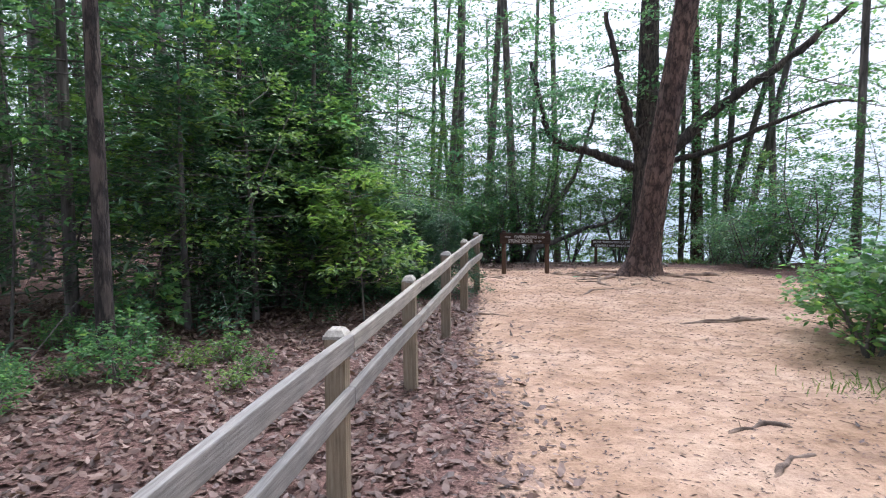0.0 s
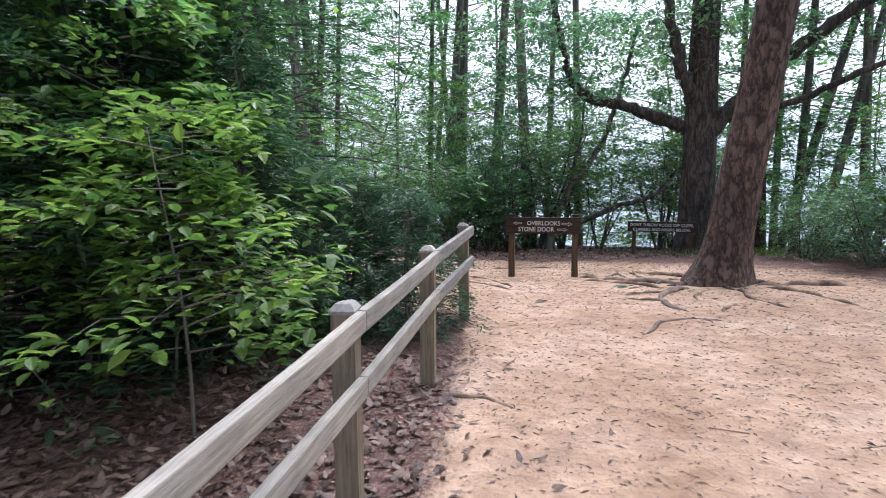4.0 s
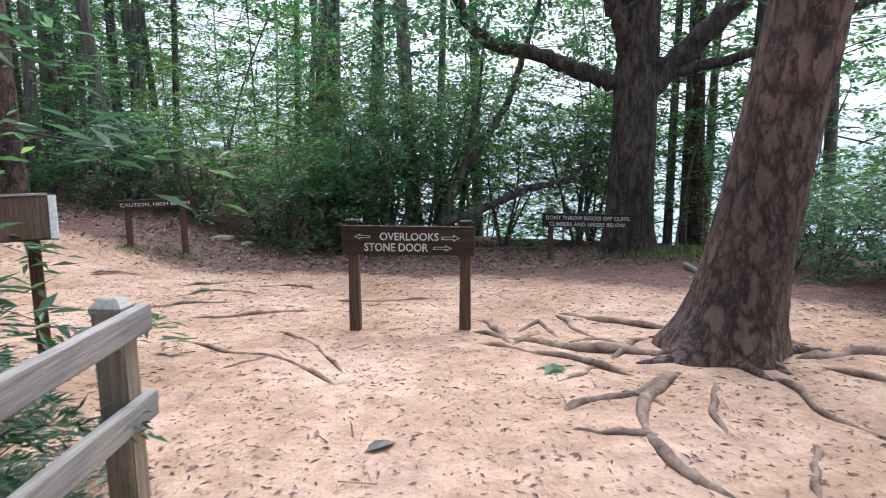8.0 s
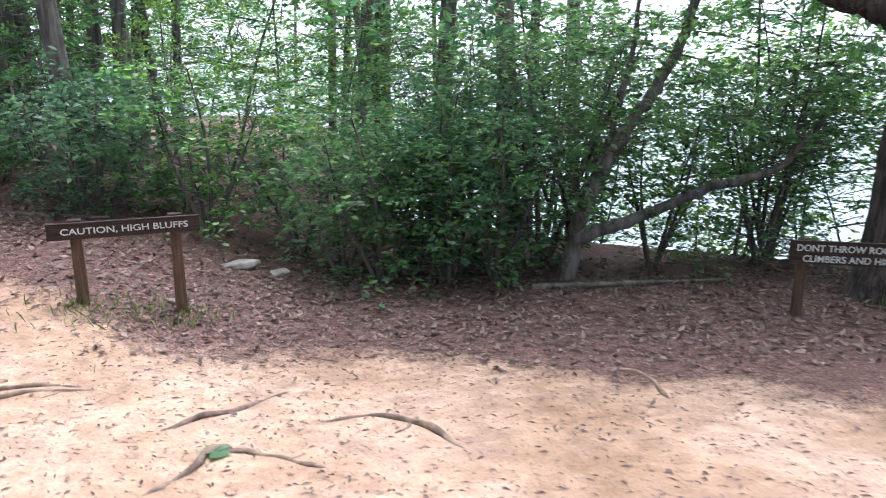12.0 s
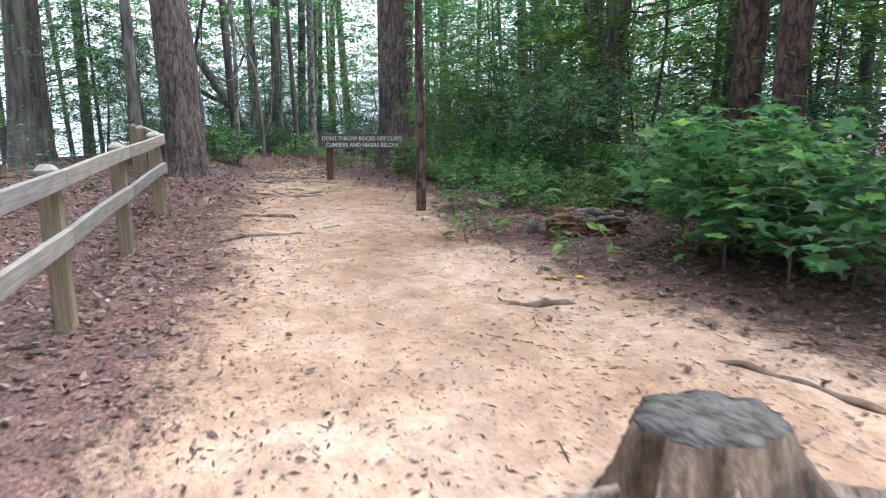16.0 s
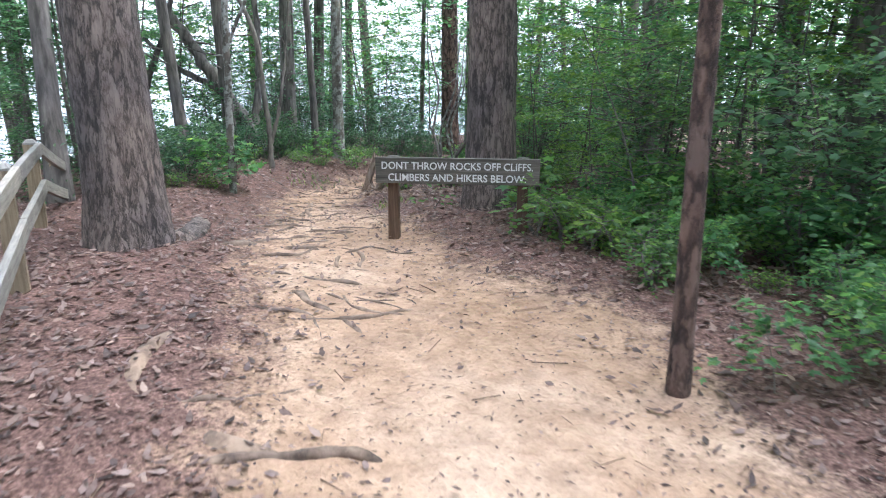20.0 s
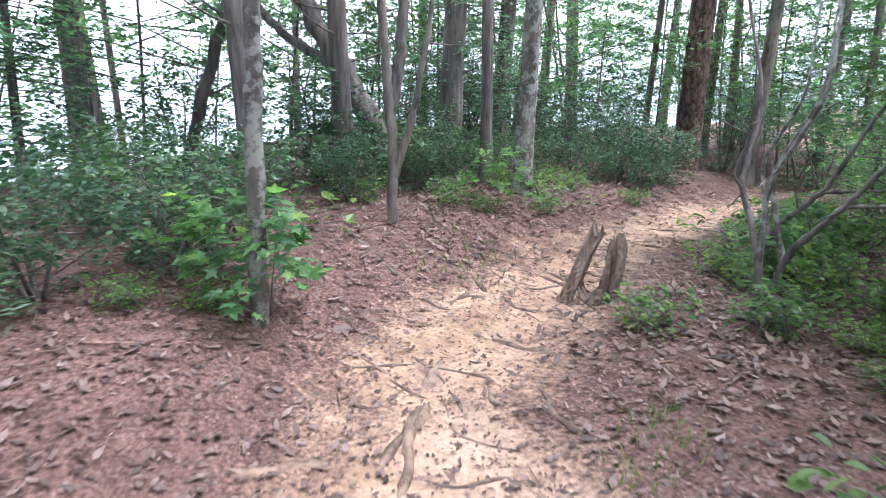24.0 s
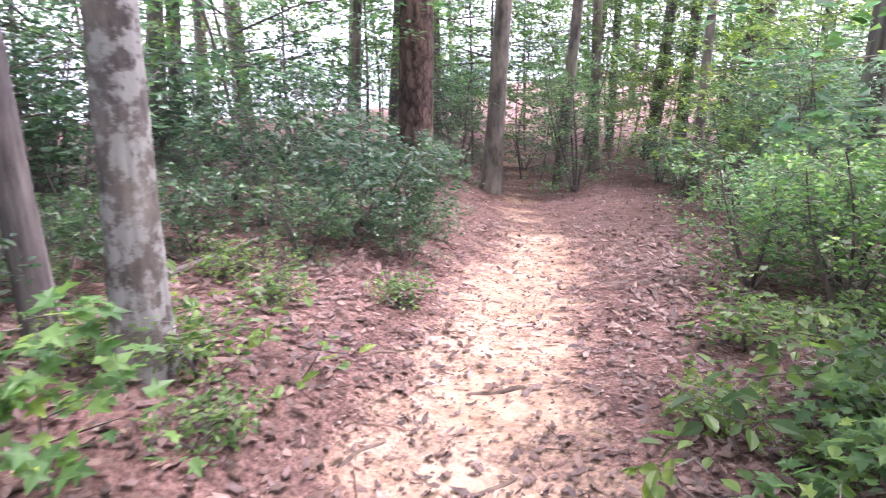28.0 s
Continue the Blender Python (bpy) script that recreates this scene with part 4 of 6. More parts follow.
# hedge along the bluff
scatter([BUSH[1], LAUREL[1], LAUREL[2]], [(1.3, 21.0), (0.0, 21.3), (2.6, 21.5), (-1.7, 21.9), (-0.6, 22.6), (1.9, 22.4), (4.2, 21.6), (-3.0, 22.0), (3.4, 22.6)], 0.95, 1.25)
scatter(LAUREL[2], [(5.7, 21.5), (6.3, 22.3)], 0.9, 1.1)
scatter([BUSH[1], LAUREL[0]], [(0.5, 20.9), (1.4, 21.2), (1.9, 20.9), (0.9, 21.5)], 1.0, 1.2)
scatter(LAUREL[1], [(6.2, 15.0), (6.5, 15.9), (6.4, 13.8), (6.9, 14.4), (7.2, 15.3)], 0.55, 0.8)
scatter([UNDER[0], UNDER[2]], [(5.9, 21.9), (-2.4, 23.4), (-4.1, 22.9), (6.9, 21.4), (0.4, 24.0), (-1.2, 24.6)], 0.7, 1.0)
scatter([UNDER[2], UNDER[0]], [(7.4, 14.9), (7.6, 17.4), (8.6, 12.5), (9.2, 15.8), (10.8, 17.6), (10.9, 13.4), (8.2, 15.6), (8.8, 13.6), (9.0, 17.6)], 0.45, 0.66)
scatter([LAUREL[1], BUSH[1]], [(7.2, 16.2), (7.4, 13.2), (7.9, 18.6), (7.6, 14.6), (8.2, 11.0)], 0.8, 1.1)
scatter(LAUREL[3], [(4.0, 6.1), (4.4, 6.8), (4.3, 5.5), (4.7, 6.2), (5.0, 7.2)], 1.0, 1.4)
scatter(UNDER[2], [(4.6, 3.6), (5.4, 5.4), (6.4, 7.6)], 0.5, 0.8)
# young growth beyond the stump
scatter(SAP[0], [(-6.5, 21.0), (-6.1, 20.7), (-5.6, 20.6), (-5.3, 21.0), (-5.9, 21.5), (-6.6, 21.6), (-5.2, 21.7), (-6.4, 22.0), (-4.9, 20.6)], 0.9, 1.35)
scatter(LAUREL[3], [(-6.3, 21.2), (-5.6, 21.2), (-6.2, 22.4), (-8.0, 23.0), (-10.0, 23.0), (-9.0, 23.4), (-5.0, 22.4), (-7.2, 22.9)], 0.8, 1.15)
scatter([LAUREL[1], LAUREL[3]], [(-3.2, 21.7), (-2.2, 22.4), (-3.6, 23.0), (-8.2, 23.6), (-9.9, 23.8), (-5.2, 23.8), (-6.6, 24.6), (-11.2, 23.4)], 0.9, 1.2)
scatter([UNDER[0], UNDER[2], UNDER[1]], [(-8.9, 26.0), (-5.1, 25.8), (-11.5, 25.5), (-12.0, 24.6), (-10.0, 24.6), (-13.4, 26.0), (-2.4, 27.0), (-13.0, 29.4)], 0.55, 0.85)
# by the second fence and the far sign
scatter(HEM, [(-12.4, 16.5), (-14.0, 15.6), (-15.6, 16.4)], 0.6, 0.8)
scatter([UNDER[1], UNDER[0]], [(-15.8, 26.2), (-14.2, 25.4), (-12.8, 24.4), (-11.4, 24.2), (-16.4, 26.4)], 0.6, 0.9)
scatter([LAUREL[2], UNDER[0], UNDER[2]], [(-12.0, 24.0), (-10.9, 23.9), (-14.2, 24.6), (-10.0, 23.4), (-15.2, 26.0)], 0.5, 0.7)
scatter(UNDER[2], [(-12.1, 23.1), (-11.5, 22.9), (-13.6, 23.9)], 0.42, 0.55)
scatter(UNDER[3], [(-7.6, 26.2), (-9.0, 27.4)], 0.7, 0.8)
scatter([HEM[0], HEM[2]], [(-8.5, 28.5), (-10.2, 28.0), (-9.2, 30.2)], 0.8, 1.0)
scatter(FERN, [(-10.8, 22.2), (-9.3, 22.2), (-8.5, 21.4), (-10.1, 22.3), (-11.3, 22.2), (-8.2, 21.7), (-9.2, 22.5), (-8.4, 22.3), (-7.4, 22.1), (-7.0, 22.5), (-9.9, 22.8), (-10.7, 22.5), (-7.9, 22.7), (-8.9, 22.1)], 0.5, 0.9)
scatter(SAP[0], [(-9.4, 20.9), (-9.6, 22.3), (-10.4, 22.0)], 0.4, 0.48)
scatter(HEM[1], [(-15.9, 19.5), (-17.6, 19.2)], 0.5, 0.7)
rg = np.random.RandomState(41)
for k in range(70):
    x, y = rg.uniform(-12.6, -7.2), rg.uniform(21.0, 25.0)
    if y > 21.4 + 0.24 * abs(x + 9.2):
        plant((FERN, FERN, SAP[1], LAUREL[3])[k % 4], x, y, (0.9, 1.1, 0.9, 0.5)[k % 4] + 0.3 * rg.rand(), rg.rand() * 360)
for k in range(34):
    u, v = rg.rand(), rg.rand()
    x, y = -15.1 - 2.6 * u + 1.5 * v, 23.5 + 3.4 * u + 1.1 * v
    plant((FERN, SAP[3], FERN, FERN)[k % 4], x, y, (0.8, 1.0, 1.0, 0.7)[k % 4] + 0.2 * rg.rand(), rg.rand() * 360)
for k in range(10):
    x, y = rg.uniform(-20.4, -17.9), rg.uniform(22.3, 25.8)
    plant((FERN, SAP[3])[k % 2], x, y, 0.5 + 0.3 * rg.rand(), rg.rand() * 360)
scatter(WEST[0], [(-19.3, 23.6), (-18.9, 23.1), (-19.9, 24.4), (-20.3, 24.9), (-18.4, 22.3)], 0.35, 0.5)
scatter(SAP[0], [(-16.35, 25.2), (-16.5, 25.75), (-15.9, 24.6)], 0.5, 0.62)
scatter([UNDER[1], UNDER[3], HEM[0]], [(-18.8, 18.6), (-17.4, 18.3), (-19.6, 19.6), (-20.4, 18.8)], 0.6, 0.75)
# round the broken snag
scatter(WEST[0], [(-16.35, 20.1), (-16.6, 20.7), (-17.7, 20.3), (-17.0, 20.9), (-16.0, 19.7), (-17.6, 21.2)], 0.4, 0.55)
scatter(SAP[0], [(-16.1, 21.2), (-16.2, 21.0)], 0.65, 0.8)
scatter(WEST, [(-20.2, 26.9), (-20.9, 26.4), (-20.4, 27.7), (-21.2, 27.4), (-22.0, 26.8), (-20.0, 27.3)], 0.5, 0.65)
scatter(WEST[0], [(-19.2, 23.3), (-19.2, 22.4), (-19.9, 23.4)], 0.4, 0.5)
scatter([LAUREL[2], UNDER[3], WEST[1]], [(-21.6, 25.0), (-22.6, 24.6), (-23.4, 25.6), (-24.4, 26.0), (-22.2, 26.0), (-23.4, 27.2), (-25.0, 25.2), (-21.0, 24.4), (-22.8, 28.4), (-24.6, 28.2)], 0.5, 0.75)
scatter(LAUREL[2], [(-15.0, 25.3), (-16.0, 27.0)], 0.45, 0.55)
scatter(FERN, [(-15.5, 24.5), (-15.2, 24.1), (-16.0, 24.75), (-14.7, 24.0), (-16.15, 25.3), (-14.3, 23.6), (-16.4, 25.9), (-15.7, 25.1)], 0.45, 0.6)
scatter(FERN, [(-17.05, 25.75), (-16.65, 25.6), (-16.6, 26.4), (-16.2, 24.5), (-15.8, 24.4), (-16.2, 25.3), (-15.45, 23.15), (-19.2, 25.25), (-19.0, 25.95), (-18.76, 24.45), (-18.35, 24.27), (-18.25, 23.2), (-18.5, 22.4), (-18.1, 23.5), (-16.1, 20.9), (-16.2, 20.5)], 0.5, 0.85)
scatter(WEST[0], [(-20.0, 26.5), (-19.8, 25.9), (-20.4, 25.5), (-19.5, 26.6)], 0.35, 0.45)
scatter([BUSH[1], LAUREL[1]], [(-17.5, 28.0), (-17.0, 28.4), (-16.9, 27.8), (-17.5, 28.9), (-16.5, 28.5)], 0.5, 0.62)
scatter([LAUREL[2], LAUREL[1], FAR[2]], [(-21.0, 32.0), (-19.6, 32.6), (-22.2, 33.0), (-18.6, 31.6), (-20.4, 33.8), (-21.6, 34.6), (-17.6, 30.6), (-23.4, 34.4), (-19.0, 34.4), (-22.6, 31.2)], 0.5, 0.7)
scatter(SAP[3], [(-16.9, 25.6), (-16.75, 25.95), (-16.5, 25.6), (-16.85, 26.3), (-16.6, 26.1)], 0.9, 1.2)
scatter(SAP[0], [(-18.3, 23.75)], 0.62, 0.66)
scatter(SAP[3], [(-16.85, 25.0), (-16.55, 24.9), (-18.5, 24.8), (-18.1, 24.9), (-17.4, 21.8), (-13.6, 22.3), (-8.3, 20.2), (-7.9, 20.5), (-8.1, 19.9), (-6.9, 20.0)], 0.9, 1.3)
scatter(UNDER, [(-20.5, 29.5), (-23.4, 30.0), (-18.6, 30.6), (-24.0, 33.5), (-19.6, 34.6), (-23.0, 36.0), (-16.2, 32.6), (-20.9, 38.6), (-25.5, 30.5), (-18.0, 37.0)], 0.6, 1.0)
scatter([UNDER[1], UNDER[3]], [(-20.4, 21.0), (-21.6, 22.4), (-22.6, 23.6), (-23.4, 25.2), (-19.6, 20.2), (-18.6, 17.0), (-23.6, 21.6), (-24.6, 23.4)], 0.5, 0.8)

# foliage beyond the bluff edge and through the far woods
scatter(FAR, [(1.0, 26.4), (6.4, 23.4), (8.0, 24.2), (9.6, 21.6), (10.8, 20.2), (2.0, 28.0), (5.0, 27.4), (-1.6, 29.0), (7.4, 26.6), (11.2, 23.2)], 0.85, 1.2)
scatter([UNDER[0], UNDER[1]], [(6.0, 22.4), (7.6, 21.0), (4.0, 23.6), (-4.8, 24.4)], 0.8, 1.0)
scatter([FAR[0], FAR[2], FAR[1]], [(-0.2, 23.2), (1.2, 24.0), (3.0, 24.8), (2.2, 26.4), (4.6, 25.0)], 0.62, 0.9)
scatter([FAR[1], FAR[0]], [(-20.8, 20.6), (-22.4, 22.6), (-21.6, 18.4), (-24.0, 21.2)], 0.55, 0.75)
scatter(FAR, [(-23.0, 18.4), (-24.4, 22.2), (-25.4, 24.6), (-25.8, 27.6), (-26.8, 30.6), (-22.4, 16.4)], 0.9, 1.2)
scatter(FAR, [(-26.4, 33.4), (-24.8, 35.4), (-22.8, 39.4), (-20.0, 40.6), (-17.4, 39.6), (-15.6, 35.0), (-13.6, 32.4), (-15.2, 38.0), (-18.8, 42.4), (-23.4, 42.6), (-27.4, 37.4), (-12.4, 35.4), (-14.6, 30.6)], 0.9, 1.4)
scatter([UNDER[2], UNDER[0]], [(-20.4, 33.6), (-22.8, 33.4), (-18.6, 33.8), (-16.2, 30.4), (-19.2, 36.2), (-23.6, 31.6)], 0.5, 0.75)
scatter([UNDER[0], UNDER[1]], [(-15.2, 28.8), (-12.8, 27.8), (-8.4, 27.6), (-11.6, 30.4), (-6.0, 29.6)], 0.7, 1.0)
scatter(HEM, [(-2.0, 9.9), (-3.4, 9.4), (-1.7, 11.6)], 0.8, 1.0)
scatter([UNDER[2], UNDER[0]], [(-3.6, 8.8), (-5.2, 7.6)], 0.55, 0.8)

scatter(FAR, [(-22.6, 27.4), (-23.6, 28.8), (-25.2, 26.4), (-26.4, 28.4), (-22.0, 25.2), (-24.0, 24.4), (-26.8, 32.2), (-25.0, 37.0), (-22.4, 36.4), (-28.2, 34.6), (-26.2, 40.4), (-21.2, 35.4)], 0.65, 1.0)
for i, (x, y) in enumerate([(-23.2, 29.6), (-24.2, 31.4), (-25.8, 34.6), (-23.4, 38.2), (-26.4, 26.2), (-27.2, 29.8), (-19.2, 38.4), (-24.8, 39.8)]):
    tall_tree(x, y, 0.14 + 0.02 * (i % 5), ("grey", "dark")[i % 2], (0.04 * math.sin(i * 2.0), 0.04 * math.cos(i)), seed=550 + i)

scatter(WEST, [(-18.9, 21.5), (-19.6, 22.3), (-20.0, 23.0), (-20.6, 23.9), (-21.3, 22.8), (-20.4, 21.0), (-19.4, 20.3), (-21.2, 25.0), (-18.4, 20.4), (-22.2, 24.0)], 0.42, 0.58)
# brush that closes the view beyond the end of the trail
rb = np.random.RandomState(17)
for k in range(60):
    x, y = rb.uniform(-31, -11), rb.uniform(30.5, 47)
    if np.hypot(TS[:, 0] - x, TS[:, 1] - y).min() > 1.6 and G(x, y) > -4:
        plant((FAR[0], FAR[2], LAUREL[0])[k % 3], x, y, (0.28, 0.5, 0.7)[k % 3] + 0.25 * rb.rand(), rb.rand() * 360, rb.uniform(-8, 8))
rb = np.random.RandomState(23)
for k in range(18):
    x, y = ((rb.uniform(-8, 14), rb.uniform(30, 38)), (rb.uniform(-12, 6), rb.uniform(30, 40)), (rb.uniform(-12, 2), rb.uniform(26, 38)))[k % 3]
    plant(FAR[k % 3], x, y, 0.9 + 0.6 * rb.rand(), rb.rand() * 360, rb.uniform(-8, 8))
# deeper woods all round
rw = np.random.RandomState(9)
made = 0
while made < 120:
    x, y = rw.uniform(-42, 26), rw.uniform(-22, 56)
    if np.hypot(TS[:82, 0] - x, TS[:82, 1] - y).min() < 10.5 or G(x, y) < -4 or y < -14 and rw.rand() < 0.5:
        continue
    if made % 3 == 0:
        tall_tree(x, y, 0.18 + 0.22 * rw.rand(), ("dark", "grey", "dark", "pine")[made % 4], (rw.randn() * 0.03, rw.randn() * 0.03), seed=600 + made)
    else:
        plant(FAR[made % 3], x, y, 0.8 + 0.5 * rw.rand(), rw.rand() * 360)
    made += 1

for proto in (*UNDER, *FAR, *HEM, *LAUREL, *WEST, FERN, *BUSH, SMALLHEM, BEECH, *SAP):
    del proto["reach"]
    for o in (*proto.children_recursive, proto):
        bpy.data.objects.remove(o)


# ---------------------------------------------------------------- signs
def text_mesh(body, width, height, depth=0.004):
    cu = bpy.data.curves.new("lettering", "FONT")
    cu.body, cu.extrude, cu.resolution_u = body, 0.02, 3
    cu.offset = 0.013
    ob = new("lettering_curve", cu)
    me = bpy.data.meshes.new_from_object(ob.evaluated_get(bpy.context.evaluated_depsgraph_get()))
    bpy.data.objects.remove(ob)
    V = np.array([v.co[:] for v in me.vertices])
    lo, hi = V.min(0), V.max(0)
    S = np.array([width, height, depth]) / (hi - lo)
    V = (V - (lo + hi) / 2) * S
    me.vertices.foreach_set("co", V.astype(np.float32).ravel())
    me.update()
    return me


def arrow_mesh(w, h, right=True):
    """An arrow in outline."""
    outer = [(-0.5, -0.22), (0.12, -0.22), (0.12, -0.5), (0.5, 0.0), (0.12, 0.5), (0.12, 0.22), (-0.5, 0.22)]
    inner = [(-0.42, -0.10), (0.20, -0.10), (0.20, -0.24), (0.37, 0.0), (0.20, 0.24), (0.20, 0.10), (-0.42, 0.10)]
    k = 1 if right else -1
    bm = bmesh.new()
    a = [bm.verts.new((k * x * w, y * h, 0.002)) for x, y in outer]
    b = [bm.verts.new((k * x * w, y * h, 0.002)) for x, y in inner]
    for i in range(7):
        j = (i + 1) % 7
        bm.faces.new((a[i], a[j], b[j], b[i]))
    bmesh.ops.solidify(bm, geom=bm.faces[:], thickness=0.003)
    me = bpy.data.meshes.new("arrow")
    bm.to_mesh(me)
    bm.free()
    return me


def wood_post(w, d, h, top=0.02, foot=0.25):
    bm = bmesh.new()
    box(bm, w, d, h + foot, Matrix.Translation((0, 0, (h - foot) / 2)), 0.006)
    for v in bm.verts:
        if v.co.z > h - 0.02:
            v.co.x *= 1 - top / w
            v.co.y *= 1 - top / d
    return bm


def board_sign(name, label, left, right, height, board_w, board_h, rows, board_mat, post_w=0.095, caps=0.035, lean=0.0, drop=0.0):
    """Two posts and a routed board; left and right as the reader sees them."""
    L, Rr = Vector((*left, 0)), Vector((*right, 0))
    mid, ax = (L + Rr) / 2, (Rr - L).normalized()
    ang = math.degrees(math.atan2(ax.y, ax.x))
    zl, zr = G(*left), G(*right)
    z0 = (zl + zr) / 2
    ob = new(name)
    ob.matrix_basis = pose(mid.x, mid.y, z0, 0, 0, ang)
    tagged(ob, label, "sign")
    half = (Rr - L).length / 2
    for sx, zz in ((-half, zl), (half, zr)):
        p = part("post", wood_post(post_w, post_w * 0.9, height + z0 - zz, 0.02), SIGNPOST, ob)
        p.matrix_basis = pose(sx, 0, zz - z0)
        bm = bmesh.new()
        box(bm, post_w + 0.002, post_w * 0.9 + 0.002, 0.03, None, 0.010)
        q = part("post_cap", bm, board_mat, ob)
        q.matrix_basis = pose(sx, 0, height + 0.003)
    bm = bmesh.new()
    box(bm, board_w, 0.042, board_h, None, 0.005)
    top = height - caps
    bd = part("board", bm, board_mat, ob)
    bd.matrix_basis = pose(0, -post_w * 0.45 - 0.022, top - board_h / 2, 0, lean, 0)
    bm = bmesh.new()
    box(bm, board_w + 0.004, 0.05, 0.016, None, 0.004)
    e = part("top_edge", bm, board_mat, bd)
    e.matrix_basis = pose(0, 0, board_h / 2 + 0.004)
    for body, x, z, w, h in rows:
        if body in ("<", ">"):
            o = link_mesh("arrow", arrow_mesh(w, h, body == ">"), LETTER, bd, "white routed arrow")
        elif body == "-":
            bm = bmesh.new()
            box(bm, w, h, 0.003)
            o = part("lettering", bm, LETTER, bd, "illegible white lettering")
        else:
            o = link_mesh("lettering", text_mesh(body, w, h), LETTER, bd, "white routed lettering")
        o.matrix_basis = pose(x, -0.0225, z, 90, 0, 0)
    return ob


board_sign("guide_sign", "brown wooden guide sign with white letters and arrows", (1.285, 13.97), (2.165, 13.76), 0.885, 1.06, 0.215,
           [("OVERLOOKS", 0.015, 0.038, 0.47, 0.062), ("STONE DOOR", -0.09, -0.048, 0.51, 0.066), ("<", -0.36, 0.035, 0.13, 0.05), (">", 0.345, 0.03, 0.15, 0.06), (">", 0.28, -0.05, 0.15, 0.055)], SIGNWOOD)
warn = [("DONT THROW ROCKS OFF CLIFFS.", 0.0, 0.048, 1.27, 0.062), ("CLIMBERS AND HIKERS BELOW.", 0.0, -0.05, 1.16, 0.062)]
board_sign("warning_sign", "faded grey warning sign with white letters on two brown posts", (-12.87, 21.28), (-12.05, 22.02), 0.66, 1.38, 0.205, warn, SIGNGREY, 0.10, 0.0)
board_sign("warning_sign", "dark brown warning sign with white letters before the oak", (4.32, 18.66), (5.38, 18.28), 0.70, 1.38, 0.20, warn, SIGNWOOD, 0.09, 0.0)
board_sign("caution_sign", "small dark caution sign on two brown posts in grass", (-1.97, 18.62), (-1.27, 18.86), 0.76, 1.13, 0.12,
           [("CAUTION, HIGH BLUFFS", 0.0, 0.0, 0.94, 0.06)], SIGNWOOD, 0.10, 0.01)
board_sign("notice_sign", "dark brown notice sign with small pale lettering near the bluff", (8.9, 20.25), (9.75, 19.75), 0.75, 1.15, 0.42,
           [("-", 0.0, 0.12, 0.5, 0.035), ("-", 0.0, 0.03, 0.85, 0.035), ("-", 0.0, -0.06, 0.8, 0.035), ("-", -0.1, -0.14, 0.6, 0.035)], SIGNWOOD, 0.09, 0.0)


# ---------------------------------------------------------------- fences
def rail_between(name, a, b, h, parent, seed=0, t=0.04):
    a, b = Vector(a), Vector(b)
    bm = bmesh.new()
    L = (b - a).length
    box(bm, L, t, h, None, 0.006)
    bmesh.ops.subdivide_edges(bm, edges=[e for e in bm.edges if abs(e.verts[0].co.x - e.verts[1].co.x) > L * 0.5], cuts=7)
    r = random.Random(seed)
    k1, k2 = r.uniform(-0.008, 0.008), r.uniform(-0.006, 0.006)
    for v in bm.verts:
        s = v.co.x / L * 2
        v.co.z += k1 * (1 - s * s)
        v.co.y += k2 * (1 - s * s)
    ob = part(name, bm, RAIL, parent)
    ax = (b - a).normalized()
    up = Vector((0, 0, 1))
    side = up.cross(ax).normalized()
    upp = ax.cross(side)
    m = Matrix((ax, side, upp)).transposed().to_4x4()
    ob.matrix_basis = parent.matrix_basis.inverted() @ Matrix.Translation((a + b) / 2) @ m
    return ob


def fence_post(x, y, top, heading, parent, w=0.098):
    """A square post with a weathered, chamfered head."""
    z = G(x, y)
    h = top - z
    bm = bmesh.new()
    r = bmesh.ops.create_cube(bm, size=1, matrix=Matrix.Translation((0, 0, (h - 0.3) / 2)) @ Matrix.Diagonal((w, w, h + 0.3, 1)))
    bmesh.ops.bevel(bm, geom=[e for e in bm.edges if abs(e.verts[0].co.z - e.verts[1].co.z) > 0.1], offset=0.008, segments=2, affect="EDGES")
    m = parent.matrix_basis.inverted() @ pose(x, y, z, 0.6 * math.sin(x * 9), 0.6 * math.cos(y * 7), heading)
    p = part("post", bm, POSTWOOD, parent)
    p.matrix_basis = m
    bm = bmesh.new()
    for hw, hz in ((w / 2 + 0.001, h - 0.004), (w / 2 + 0.001, h + 0.01), (w * 0.31, h + 0.036), (w * 0.2, h + 0.041)):
        k = 0.004
        for q, (a, b) in enumerate(((-1, -1), (1, -1), (1, 1), (-1, 1))):
            bm.verts.new((a * hw + k * math.sin(7 * x + q), b * hw + k * math.cos(5 * y + q), hz + 0.004 * math.sin(3 * x + 2 * q)))
    bm.verts.ensure_lookup_table()
    for lv in range(3):
        for q in range(4):
            bm.faces.new([bm.verts[4 * lv + q], bm.verts[4 * lv + (q + 1) % 4], bm.verts[4 * lv + 4 + (q + 1) % 4], bm.verts[4 * lv + 4 + q]])
    bm.faces.new([bm.verts[12 + q] for q in range(4)])
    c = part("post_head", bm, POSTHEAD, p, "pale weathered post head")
    return p


